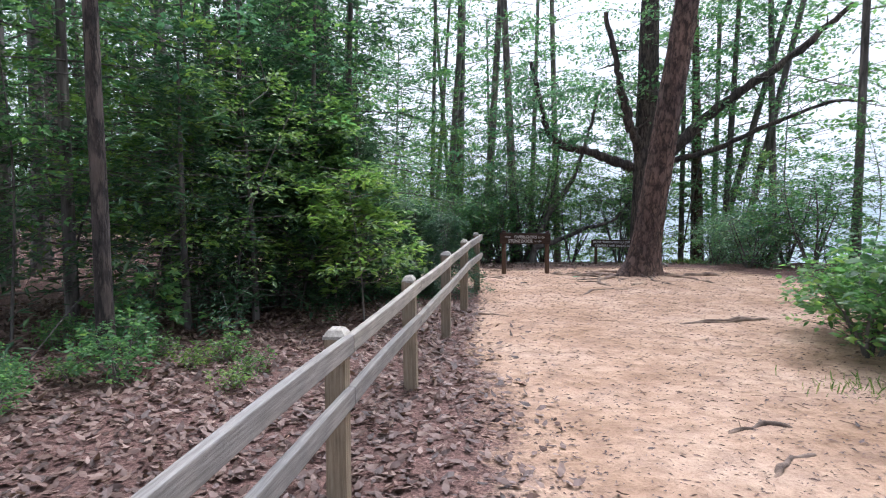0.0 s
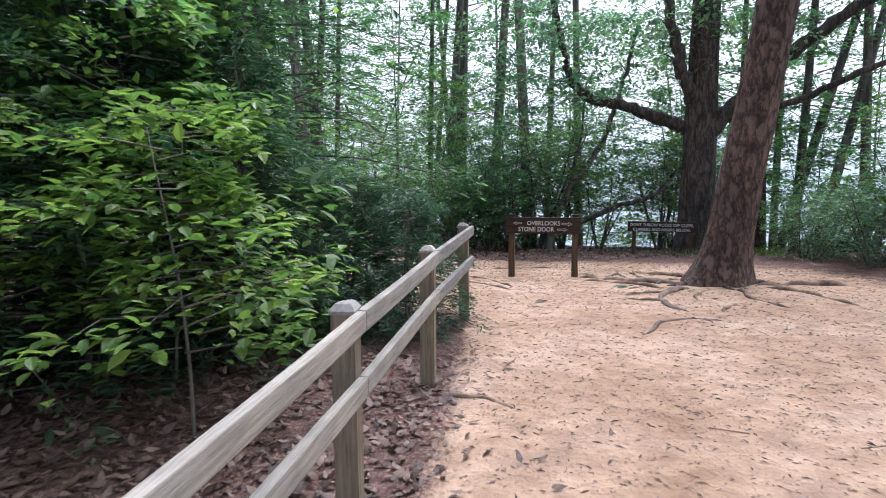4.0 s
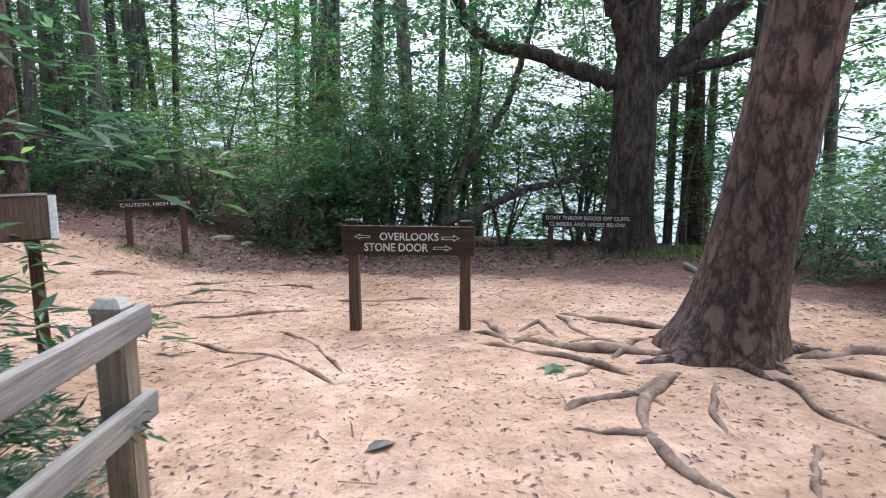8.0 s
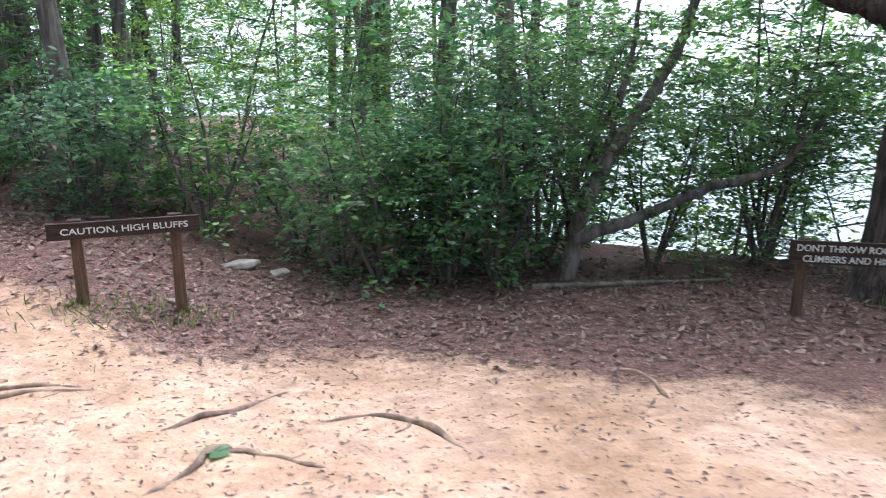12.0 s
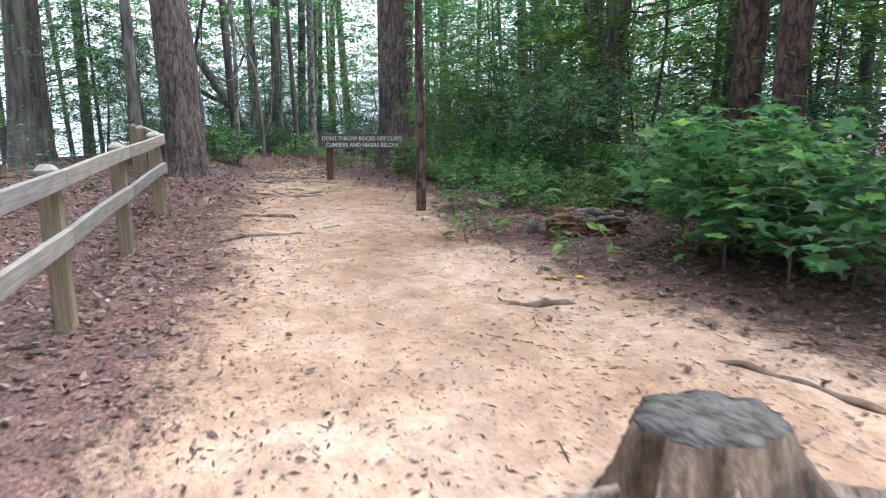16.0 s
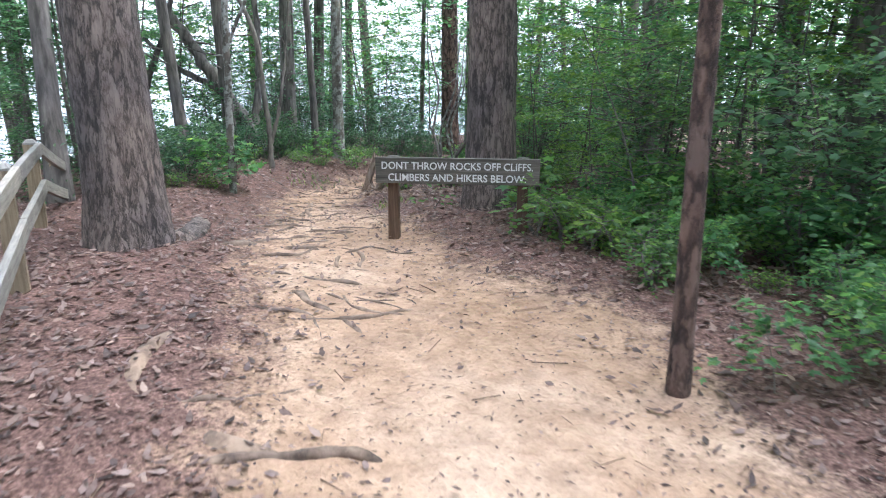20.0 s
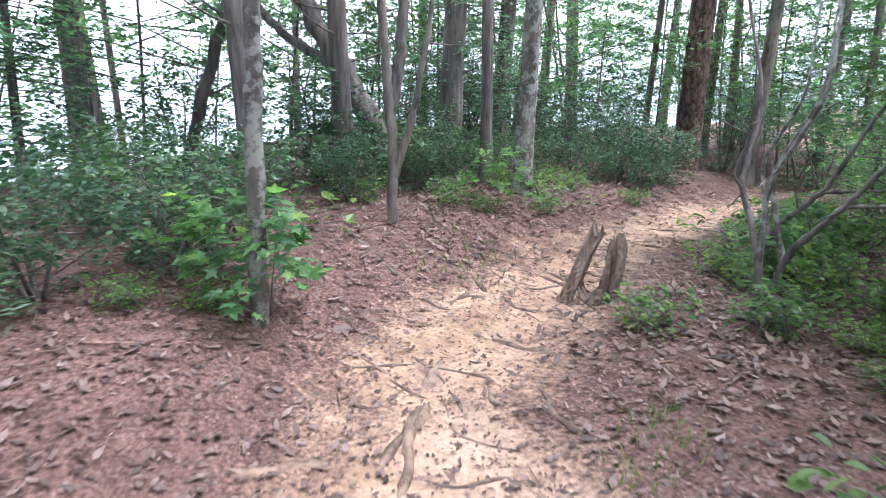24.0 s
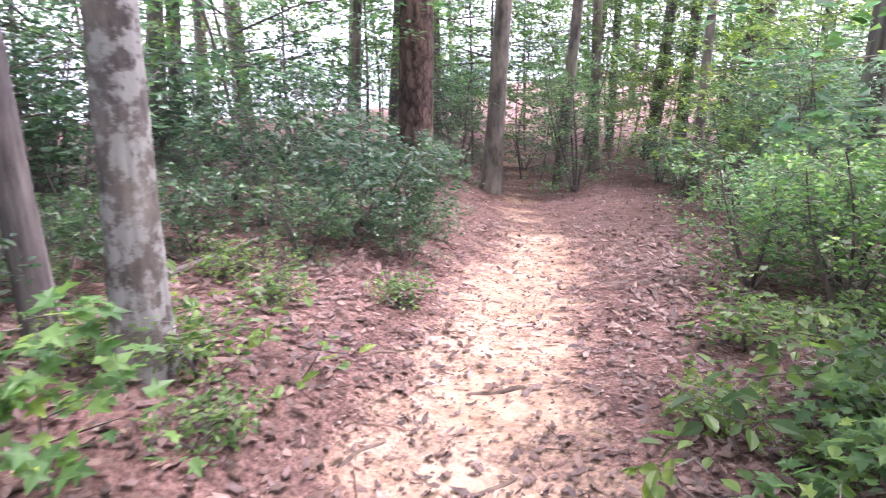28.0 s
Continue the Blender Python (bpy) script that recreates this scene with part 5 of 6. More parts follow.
def fence(label, posts, rail_side, rail_h=0.105, lap=0.07):
    """Posts (x, y, height of the upper and of the lower rail) with two board rails on one side of them."""
    ob = thing("fence", posts[0][0], posts[0][1], label, "fence")
    off = Vector((*rail_side, 0))
    last = len(posts) - 1
    for i, (x, y, up, low) in enumerate(posts):
        a, b = posts[max(i - 1, 0)], posts[min(i + 1, last)]
        fence_post(x, y, up + 0.036, math.degrees(math.atan2(b[1] - a[1], b[0] - a[0])), ob)
    for i in range(last):
        for k in (2, 3):
            a, b = (Vector((q[0], q[1], q[k])) + off * (0.098 / 2 + 0.021) for q in posts[i:i + 2])
            along = (b - a).normalized()
            if i == 0:
                a -= along * lap
            if i == last - 1:
                b += along * lap
            rail_between("rail", a + along * 0.003, b - along * 0.003, rail_h + 0.004 * math.sin(i * 5 + k), ob, i * 3 + k + int(posts[0][0] * 7))
    return ob


f1 = [(0.545 + 0.1364 * (y - 10.77), y, up, low) for y, up, low in ((-0.75, 0.80, 0.545), (1.15, 0.80, 0.545), (3.05, 0.80, 0.55), (4.92, 0.805, 0.545), (6.95, 0.80, 0.53), (8.77, 0.795, 0.53), (10.8, 0.76, 0.465))]
fence("weathered grey two-rail wooden fence along the sandy trail", f1, (0.99, -0.135), 0.085)
f2 = [(-4.6, 14.95, 0.93, 0.60), (-6.25, 15.79, 0.96, 0.63), (-7.8, 16.57, 1.01, 0.69), (-9.3, 17.3, 1.06, 0.75), (-10.65, 17.98, 1.10, 0.82)]
fence("weathered two-rail wooden fence above the bluff", f2, (0.44, 0.9), 0.095, 0.09)
f3 = [(-10.72, 18.02, 1.10, 0.80), (-12.7, 18.45, 1.13, 0.83), (-14.5, 18.85, 1.13, 0.83), (-15.6, 19.2, 0.86, 0.58)]
fence("weathered wooden fence bending along the bluff behind the pine", f3, (0.2, 0.98), 0.095, 0.02)


# ---------------------------------------------------------------- roots, stump, logs
def on_ground(pts, lift=0.0):
    A = np.array(pts, float)
    z = terrain(A[:, 0], A[:, 1])[0]
    return np.concatenate([A, z[:, None] + lift], 1)


ROOT_COUNT = [0]


def root_shape(pts, r, seed, flat=0.8):
    A = np.array(pts, float)
    for e, i in ((0, 1), (-1, -2)):
        A[e] += (A[e] - A[i]) / (np.linalg.norm(A[e] - A[i]) + 1e-9) * 5 * r
    L = np.concatenate([[0], np.cumsum(np.linalg.norm(np.diff(A, axis=0), axis=1))])
    m = max(8, int(L[-1] / 0.045))
    s = np.linspace(0, L[-1], m)
    XY = np.stack([np.interp(s, L, A[:, k]) for k in range(2)], -1)
    for _ in range(3):
        XY[1:-1] = (XY[:-2] + 2 * XY[1:-1] + XY[2:]) / 4
    rr = np.random.RandomState(seed)
    f = s / L[-1]
    side = np.stack([-(XY[-1] - XY[0])[1:2], (XY[-1] - XY[0])[0:1]]).ravel()
    side = side / (np.linalg.norm(side) + 1e-9)
    XY = XY + side * (r * 0.9 * np.sin(f * 7 + rr.rand() * 6) + r * 0.5 * np.sin(f * 17 + rr.rand() * 6))[:, None] * np.sin(np.pi * f)[:, None]
    ends = np.clip(np.minimum(f, 1 - f) * 5, 0, 1)
    C = on_ground(XY, 0.0)
    C[:, 2] += r * (1.3 * ends ** 0.7 - 1.35) + r * (0.4 * np.sin(f * 9 + rr.rand() * 6) + 0.25 * np.sin(f * 23 + rr.rand() * 6)) * ends
    C[:, 2] -= 0.45 * r * (C[:, 0] < -10.6)
    R = r * (0.45 + 0.55 * ends) * (1.05 - 0.3 * f)
    n = 9
    RR = R[:, None] * (1 + 0.16 * rr.randn(m, n) * 0.6 + 0.1 * np.sin(np.arange(n) * 2.1 + 5 * f[:, None]))
    return C, RR, n


def exposed_root(pts, r):
    ROOT_COUNT[0] += 1
    x, y = pts[0]
    ob = thing("tree_root", x, y, "worn brown tree root lying exposed on the trail", "root", "exposed roots")
    C, RR, n = root_shape(pts, r, ROOT_COUNT[0])
    C = C - np.array(ob.matrix_basis.translation)
    link_mesh("bark", tube_mesh("bark", C, RR, n), ROOT, ob)
    if len(pts) > 3 and r > 0.02:
        k = len(C) // 2
        a = pts[len(pts) // 2]
        b = (a[0] + (pts[-1][1] - pts[0][1]) * 0.22, a[1] - (pts[-1][0] - pts[0][0]) * 0.22)
        C2, R2, n2 = root_shape([a, ((a[0] + b[0]) / 2 + 0.04, (a[1] + b[1]) / 2), b], r * 0.55, ROOT_COUNT[0] + 90)
        link_mesh("side_root", tube_mesh("side_root", C2 - np.array(ob.matrix_basis.translation), R2, n2), ROOT, ob)
    return ob


exposed_root([(-0.03, 13.83), (0.35, 13.41), (0.69, 13.26), (0.97, 12.87), (1.20, 12.47)], .022)
exposed_root([(-0.32, 14.76), (0.11, 14.67), (0.49, 14.85), (0.96, 14.87)], .024)
exposed_root([(2.21, 13.31), (2.55, 12.96), (2.81, 12.55), (3.01, 12.31)], .032)
exposed_root([(3.24, 12.30), (2.87, 12.00), (2.70, 11.49), (2.70, 11.15), (2.77, 10.90)], .04)
exposed_root([(2.48, 11.91), (2.65, 12.03), (2.85, 12.04), (3.25, 12.29)], .035)
exposed_root([(3.04, 14.13), (2.99, 13.58), (3.09, 13.20), (3.21, 13.07)], .025)
exposed_root([(3.11, 14.09), (3.38, 13.73), (3.79, 13.41)], .04)
exposed_root([(3.00, 12.70), (3.35, 13.09), (3.76, 13.35)], .028)
exposed_root([(2.30, 14.07), (2.42, 13.71), (2.43, 13.27)], .035)
exposed_root([(2.53, 13.50), (2.78, 13.84), (2.81, 13.17)], .022)
exposed_root([(3.39, 12.12), (3.13, 11.63), (3.04, 11.39)], .022)
exposed_root([(3.38, 11.23), (3.28, 11.06), (3.11, 10.85)], .022)
exposed_root([(2.13, 10.08), (2.40, 10.47), (2.76, 10.63), (2.96, 10.47)], .022)
exposed_root([(0.36, 8.56), (0.61, 8.51), (0.79, 8.31)], .022)
exposed_root([(0.62, 14.12), (1.00, 13.46), (1.23, 12.72)], .018)
exposed_root([(2.81, 7.84), (3.40, 7.94), (4.05, 8.31)], .022)
exposed_root([(1.84, 4.09), (2.06, 4.24), (2.20, 4.17)], .022)
exposed_root([(1.78, 3.44), (1.95, 3.62), (2.1, 3.7)], .022)
exposed_root([(2.83, 7.78), (3.39, 7.85), (4.05, 8.07)], .028)
exposed_root([(-1.87, 16.85), (-1.72, 17.00), (-1.36, 17.15)], .018)
exposed_root([(-0.81, 16.63), (-0.59, 16.87), (-0.19, 17.31)], .022)
exposed_root([(0.08, 16.79), (0.33, 16.89), (0.63, 16.79), (0.78, 16.42), (0.87, 16.26)], .026)
exposed_root([(-0.42, 16.46), (-0.57, 16.13), (-0.66, 15.99)], .024)
exposed_root([(-0.41, 16.39), (-0.14, 16.31), (0.12, 16.16)], .018)
exposed_root([(2.10, 17.53), (2.29, 17.35), (2.26, 16.86)], .02)
exposed_root([(-4.50, 16.59), (-4.57, 16.97), (-4.72, 17.47), (-4.95, 17.95)], .055)
exposed_root([(-3.80, 16.74), (-3.28, 16.57), (-2.94, 16.43), (-2.61, 16.32)], .03)
exposed_root([(-3.66, 16.24), (-3.36, 16.28), (-3.02, 16.27)], .035)
exposed_root([(-3.61, 17.71), (-3.58, 17.96), (-3.46, 18.25)], .02)
exposed_root([(-1.94, 16.95), (-1.71, 17.10), (-1.43, 17.19)], .018)
exposed_root([(-9.39, 18.03), (-9.55, 18.38), (-9.36, 18.91)], .028)
exposed_root([(-5.03, 16.41), (-5.05, 16.54), (-5.03, 16.65)], .025)
exposed_root([(-6.68, 18.94), (-6.43, 19.24)], .03)
exposed_root([(-5.26, 19.11), (-4.93, 19.18), (-4.48, 19.15)], .025)
exposed_root([(-10.45, 18.75), (-10.38, 18.91), (-10.13, 19.18)], .03)
exposed_root([(-10.92, 18.79), (-10.83, 19.00), (-10.81, 19.23)], .02)
exposed_root([(-12.50, 19.93), (-12.19, 20.12), (-11.90, 20.35)], .025)
exposed_root([(-12.04, 19.87), (-11.64, 19.89), (-11.14, 19.81)], .03)
exposed_root([(-12.99, 19.98), (-12.80, 20.36), (-13.06, 20.82)], .025)
exposed_root([(-12.68, 20.65), (-12.75, 21.08)], .02)
exposed_root([(-14.14, 20.27), (-14.23, 20.88), (-13.65, 21.31)], .02)
exposed_root([(-13.38, 20.06), (-13.47, 20.40), (-13.40, 20.80)], .02)
exposed_root([(-13.93, 20.41), (-13.92, 20.62), (-14.01, 20.86)], .03)
exposed_root([(-13.04, 20.35), (-12.92, 20.49), (-12.79, 20.60)], .03)
exposed_root([(-13.42, 20.83), (-13.39, 21.11)], .03)
exposed_root([(-13.47, 20.32), (-13.41, 20.49), (-13.46, 20.74)], .025)
exposed_root([(-14.68, 21.15), (-14.39, 21.20), (-14.20, 21.44)], .025)
exposed_root([(-15.57, 21.91), (-14.98, 21.62), (-14.75, 21.32)], .03)
exposed_root([(-14.58, 20.97), (-14.43, 21.10), (-14.36, 21.32)], .025)
exposed_root([(-16.95, 23.24), (-16.72, 23.32), (-16.47, 23.33)], .026)
exposed_root([(-17.05, 22.90), (-16.74, 22.74), (-16.53, 22.71)], .026)
exposed_root([(-16.77, 23.06), (-16.44, 22.88)], .024)
exposed_root([(-16.36, 22.38), (-16.48, 22.52), (-16.47, 22.64)], .024)
exposed_root([(-17.23, 23.99), (-17.05, 24.34)], .02)
exposed_root([(-17.54, 24.30), (-17.46, 24.46), (-17.41, 24.58)], .02)
exposed_root([(-17.22, 24.05), (-17.14, 24.14), (-16.99, 24.36)], .025)
exposed_root([(-17.76, 24.07), (-17.46, 23.90)], .02)
exposed_root([(-18.12, 25.38), (-17.98, 25.59), (-17.83, 25.76)], .02)

for pts, r in (([(3.35, 12.75), (2.9, 12.95), (2.5, 13.25), (2.25, 13.6)], 0.045), ([(4.3, 12.5), (4.7, 12.6), (5.2, 12.4)], 0.05),
               ([(4.2, 12.3), (4.5, 11.7), (4.6, 11.1)], 0.03), ([(3.8, 12.2), (3.7, 11.6), (3.9, 11.0)], 0.025), ([(1.05, 15.4), (1.5, 15.15), (2.1, 15.2)], 0.02), ([(-0.9, 15.2), (-0.5, 15.5), (0.1, 15.45)], 0.022),
               ([(-15.7, 22.05), (-15.35, 21.8), (-15.1, 21.66), (-14.8, 21.5), (-14.5, 21.3)], 0.032), ([(-15.45, 22.2), (-15.06, 22.28), (-14.75, 22.17), (-14.5, 22.2)], 0.018), ([(-14.85, 21.2), (-14.85, 20.95), (-14.95, 20.7)], 0.024),
               ([(-15.3, 22.6), (-15.6, 22.4), (-15.9, 22.3)], 0.02), ([(-15.9, 22.9), (-16.15, 22.75), (-16.5, 22.8)], 0.02), ([(-16.3, 23.9), (-16.7, 23.7), (-17.0, 23.75)], 0.02), ([(-17.1, 24.9), (-17.5, 24.75), (-17.9, 24.8)], 0.018),
               ([(-12.2, 20.5), (-12.6, 20.75), (-12.9, 20.7)], 0.022), ([(-11.6, 19.6), (-11.3, 20.0), (-11.3, 20.4)], 0.022), ([(-13.7, 20.8), (-13.5, 21.2), (-13.3, 21.5)], 0.022), ([(-11.9, 19.5), (-11.6, 19.75), (-11.2, 19.6)], 0.02)):
    exposed_root(pts, r)


def foot_roots(x, y, r_tree, headings, length, r, mat_, tree, seed=0):
    """Buttress roots that run out from a tree's foot."""
    base = np.array(tree.matrix_basis.translation)
    for k, a in enumerate(headings):
        a = radians(a)
        s = np.linspace(0, 1, 12)
        L = length * (0.75 + 0.5 * ((k * 37) % 10) / 10)
        X = x + np.cos(a + 0.25 * s * ((-1) ** k)) * (r_tree * 0.55 + L * s)
        Y = y + np.sin(a + 0.25 * s * ((-1) ** k)) * (r_tree * 0.55 + L * s)
        C = on_ground(np.stack([X, Y], -1))
        R = r * (1.15 - s) ** 0.8 + 0.006
        C[:, 2] += R * 0.15 + 0.16 * np.exp(-s * 6) * r / 0.1 - 0.015 * s
        rr = np.random.RandomState(seed + k)
        RR = R[:, None] * (1 + 0.12 * rr.randn(12, 9))
        link_mesh("root", tube_mesh("root", C - base, RR, 9), mat_, tree)


foot_roots(3.81, 12.72, 0.3, (165, 205, 250, 295, 340, 20, 110), 0.5, 0.06, PINE, pine_by_sign, 1)
pine_two = tagged(thing("tree_root", -13.3, 19.9, "", ""), "broad grey root of the large pine beside the trail", "root", "exposed roots")
for k, (pts, r, sink, mt) in enumerate((([(-13.3, 19.45), (-12.7, 19.55), (-12.2, 19.45), (-11.79, 19.1), (-11.45, 18.79), (-11.12, 18.57), (-10.76, 18.58), (-10.47, 18.78), (-10.28, 18.96), (-10.09, 19.13)], 0.08, 0.05, ROOT),
                                        ([(-13.4, 19.7), (-13.35, 20.1), (-13.2, 20.5)], 0.06, 0.03, ROOT),
                                        )):
    C, RR, n = root_shape(pts, r, 300 + k)
    for _ in range(6):
        RR[1:-1] = (RR[:-2] + RR[1:-1] + RR[2:]) / 3
    C[:, 2] -= sink
    link_mesh("root_arm", tube_mesh("root_arm", C - np.array(pine_two.matrix_basis.translation), RR, n), mt, pine_two)

bt = np.linspace(0, 1, 26)
bx, by = np.interp(bt, (0, 0.3, 0.7, 1), (-13.45, -13.7, -14.15, -14.5)), np.interp(bt, (0, 0.3, 0.7, 1), (19.6, 19.8, 20.03, 20.15))
for _ in range(4):
    bx[1:-1], by[1:-1] = (bx[:-2] + 2 * bx[1:-1] + bx[2:]) / 4, (by[:-2] + 2 * by[1:-1] + by[2:]) / 4
ba = np.linspace(0, 2 * np.pi, 24, endpoint=False)
BR = (0.125 - 0.03 * bt - 0.075 * np.clip(bt - 0.85, 0, 1) / 0.15)[:, None] * (1 + 0.05 * np.sin(5 * ba + 1)[None] + 0.03 * np.sin(13 * ba + 3 * bt[:, None]))
BC = on_ground(np.stack([bx, by], -1), -0.045) - np.array(pine_two.matrix_basis.translation)
BC[:, 2] -= 0.16 * np.clip(bt - 0.72, 0, 1) / 0.28 + 0.2 * np.clip(0.12 - bt, 0, 1) / 0.12
link_mesh("root_arm", tube_mesh("root_arm", BC, BR, 24), GREYPINE, pine_two, "broad smooth grey root")
rw2 = np.random.RandomState(77)
for k in range(46):
    q = TS[rw2.randint(50, 66)] if k < 34 else TS[rw2.randint(66, 78)]
    a = radians(rw2.uniform(-20, 75) + (0 if k < 34 else 25))
    L = rw2.uniform(0.16, 0.36) * (1 if k < 34 else 0.7)
    cx, cy = q[0] + rw2.randn() * 0.35, q[1] + rw2.randn() * 0.35
    if cx > -11.4:
        continue
    bend = rw2.choice((-1, 1)) * rw2.uniform(0.07, 0.16)
    exposed_root([(cx - L * math.cos(a), cy - L * math.sin(a)), (cx - bend * math.sin(a), cy + bend * math.cos(a)), (cx + L * math.cos(a + 0.3), cy + L * math.sin(a + 0.3))], rw2.uniform(0.009, 0.018))

# stump in the clearing
SX, SY = -4.70, 17.86
stump = thing("tree_stump", SX, SY, "sawn grey tree stump with spreading weathered roots in sand", "stump")
sh, ns_, nr_ = 0.34, 64, 26
sa = np.linspace(0, 2 * np.pi, ns_, endpoint=False)
sz = np.linspace(-0.15, sh, nr_)
srand = np.random.RandomState(4)
low_part = np.clip(1 - np.clip(sz, 0, sh) / sh, 0, 1)
SR = 0.225 + (0.04 * low_part)[:, None] + 0.02 * np.cos(2 * sa + 1.0)[None] + 0.012 * np.sin(7 * sa)[None]
for heading, reach, width in ((237, 0.15, 0.13), (283, 0.22, 0.15), (322, 0.2, 0.14), (28, 0.26, 0.18), (58, 0.1, 0.15), (150, 0.14, 0.25)):
    gap = (sa - radians(heading + 90) + np.pi) % (2 * np.pi) - np.pi
    SR = SR + (reach * low_part ** 1.7 + 0.03 * low_part ** 0.4)[:, None] * np.exp(-(gap / (width + 0.1 * (1 - low_part)[:, None])) ** 2)
SR = SR + 0.008 * np.sin(17 * sa + 2 * np.sin(3 * sa))[None] + 0.004 * srand.randn(ns_)[None] + 0.003 * srand.randn(nr_, ns_)
link_mesh("trunk", tube_mesh("trunk", np.stack([0 * sz, 0 * sz, sz], -1), SR, ns_), STUMPWOOD, stump)
bm = bmesh.new()
ring = [bm.verts.new((SR[-1, i] * 0.99 * math.sin(a), -SR[-1, i] * 0.99 * math.cos(a), sh + 0.004 * math.sin(i * 0.9))) for i, a in enumerate(sa)]
low = [bm.verts.new((v.co.x * 0.985, v.co.y * 0.985, sh - 0.05 - 0.012 * math.sin(i * 1.7))) for i, v in enumerate(ring)]
mid_ring = [bm.verts.new((v.co.x * 0.6, v.co.y * 0.6, sh + 0.012 + 0.006 * math.sin(i * 1.3))) for i, v in enumerate(ring)]
cap_v = bm.verts.new((0, 0, sh + 0.01))
for i in range(ns_):
    j = (i + 1) % ns_
    bm.faces.new((low[i], low[j], ring[j], ring[i]))
    bm.faces.new((ring[i], ring[j], mid_ring[j], mid_ring[i]))
    bm.faces.new((mid_ring[i], mid_ring[j], cap_v))
bmesh.ops.recalc_face_normals(bm, faces=bm.faces[:])
for f in bm.faces:
    f.smooth = abs(f.normal.z) > 0.7
part("cut_top", bm, CUTWOOD, stump, "cracked grey sawn top")
def stump_root(points, r0, r1, seed, mat_):
    """A weathered root that leaves the stump high up and runs down into the sand."""
    A = np.array(points, float)
    t = np.linspace(0, len(A) - 1, 22)
    C = np.stack([np.interp(t, np.arange(len(A)), A[:, k]) for k in range(3)], -1)
    for _ in range(3):
        C[1:-1] = (C[:-2] + 2 * C[1:-1] + C[2:]) / 4
    ground = terrain(C[:, 0] + SX, C[:, 1] + SY)[0] - stump.matrix_basis.translation.z
    C[:, 2] = np.maximum(C[:, 2], 0) + ground
    r = np.random.RandomState(seed)
    a = np.arange(14)
    f = t / t[-1]
    RR = (r0 + (r1 - r0) * f ** 0.8)[:, None] * (1 + 0.2 * np.sin(4 * a / 14 * 6.283 + seed)[None] + 0.07 * r.randn(14)[None] + 0.04 * r.randn(22, 14))
    V, F = tube(C, RR, 14, False)
    link_mesh("root", np_mesh("root", V, F, smooth=True), mat_, stump)


stump_root([(-0.14, -0.22, 0.12), (-0.22, -0.34, 0.05), (-0.3, -0.46, 0.0), (-0.38, -0.6, -0.06)], 0.055, 0.02, 61, PALEROOT)
stump_root([(0.02, -0.2, 0.2), (0.08, -0.36, 0.1), (0.14, -0.55, 0.03), (0.21, -0.77, 0.0), (0.3, -1.0, -0.05)], 0.065, 0.03, 62, PALEROOT)
stump_root([(0.16, -0.13, 0.2), (0.28, -0.23, 0.1), (0.4, -0.32, 0.03), (0.5, -0.42, 0.0), (0.6, -0.55, -0.06)], 0.06, 0.03, 63, PALEROOT)
stump_root([(0.22, 0.11, 0.12), (0.4, 0.22, 0.04), (0.6, 0.35, 0.0), (0.85, 0.48, -0.01), (1.1, 0.6, -0.05)], 0.075, 0.025, 64, STUMPWOOD)
stump_root([(0.15, 0.22, 0.06), (0.33, 0.5, 0.01), (0.5, 0.72, -0.01), (0.6, 0.9, -0.05)], 0.05, 0.02, 65, STUMPWOOD)
C, RR, n = root_shape([(-4.45, 18.05), (-4.0, 18.5), (-3.6, 19.0), (-3.35, 19.5)], 0.045, 331)
C[:, 2] -= 0.012
link_mesh("root", tube_mesh("root", C - np.array(stump.matrix_basis.translation), RR, n), ROOT, stump)


def shard(h, w, d, lean, seed, x, y, yaw, parent):
    """An upright splintered piece of a broken trunk, torn at the top and flared at the foot."""
    r = np.random.RandomState(seed)
    m, n = 30, 26
    t = np.linspace(0, 1, m)
    a = np.linspace(0, 2 * np.pi, n, endpoint=False)
    C = np.stack([x + lean[0] * h * t + 0.012 * np.sin(t * 7 + seed), y + lean[1] * h * t + 0.012 * np.cos(t * 6), -0.12 + (h + 0.12) * t], -1)
    ribs = 0.16 * np.sin(3 * a + seed) + 0.12 * np.sin(7 * a + 2 * seed) + 0.10 * r.randn(n)
    RR = (w * (1.0 - 0.12 * t + 0.95 * np.exp(-t * 7)))[:, None] * (1 + ribs[None] * (0.6 + 0.8 * t[:, None]) + 0.05 * r.randn(m, n))
    RR = RR * np.sqrt(np.cos(a - yaw) ** 2 + (d / w * np.sin(a - yaw)) ** 2)[None]
    V, F = tube(C, RR, n, False)
    V = V.reshape(m, n, 3)
    torn = 0.045 * np.sin(2 * a + seed * 2) + 0.02 * np.sin(5 * a + seed) + 0.03 * r.rand(n)
    V[..., 2] += torn[None] * (t[:, None] ** 4)
    V = V.reshape(-1, 3)
    V = np.concatenate([V, [C[-1] - (0, 0, 0.07)]])
    F = np.concatenate([F, [[len(V) - 1, (m - 1) * n + k, (m - 1) * n + (k + 1) % n, (m - 1) * n + (k + 1) % n] for k in range(n)]])
    link_mesh("shard", np_mesh("shard", V, F[:-n], smooth=False), SNAGWOOD, parent)
    ring = np.arange(n)
    link_mesh("torn_end", np_mesh("torn_end", V[(m - 1) * n:], np.stack([np.full(n, n), ring, (ring + 1) % n], -1), smooth=False), SNAGWOOD, parent)


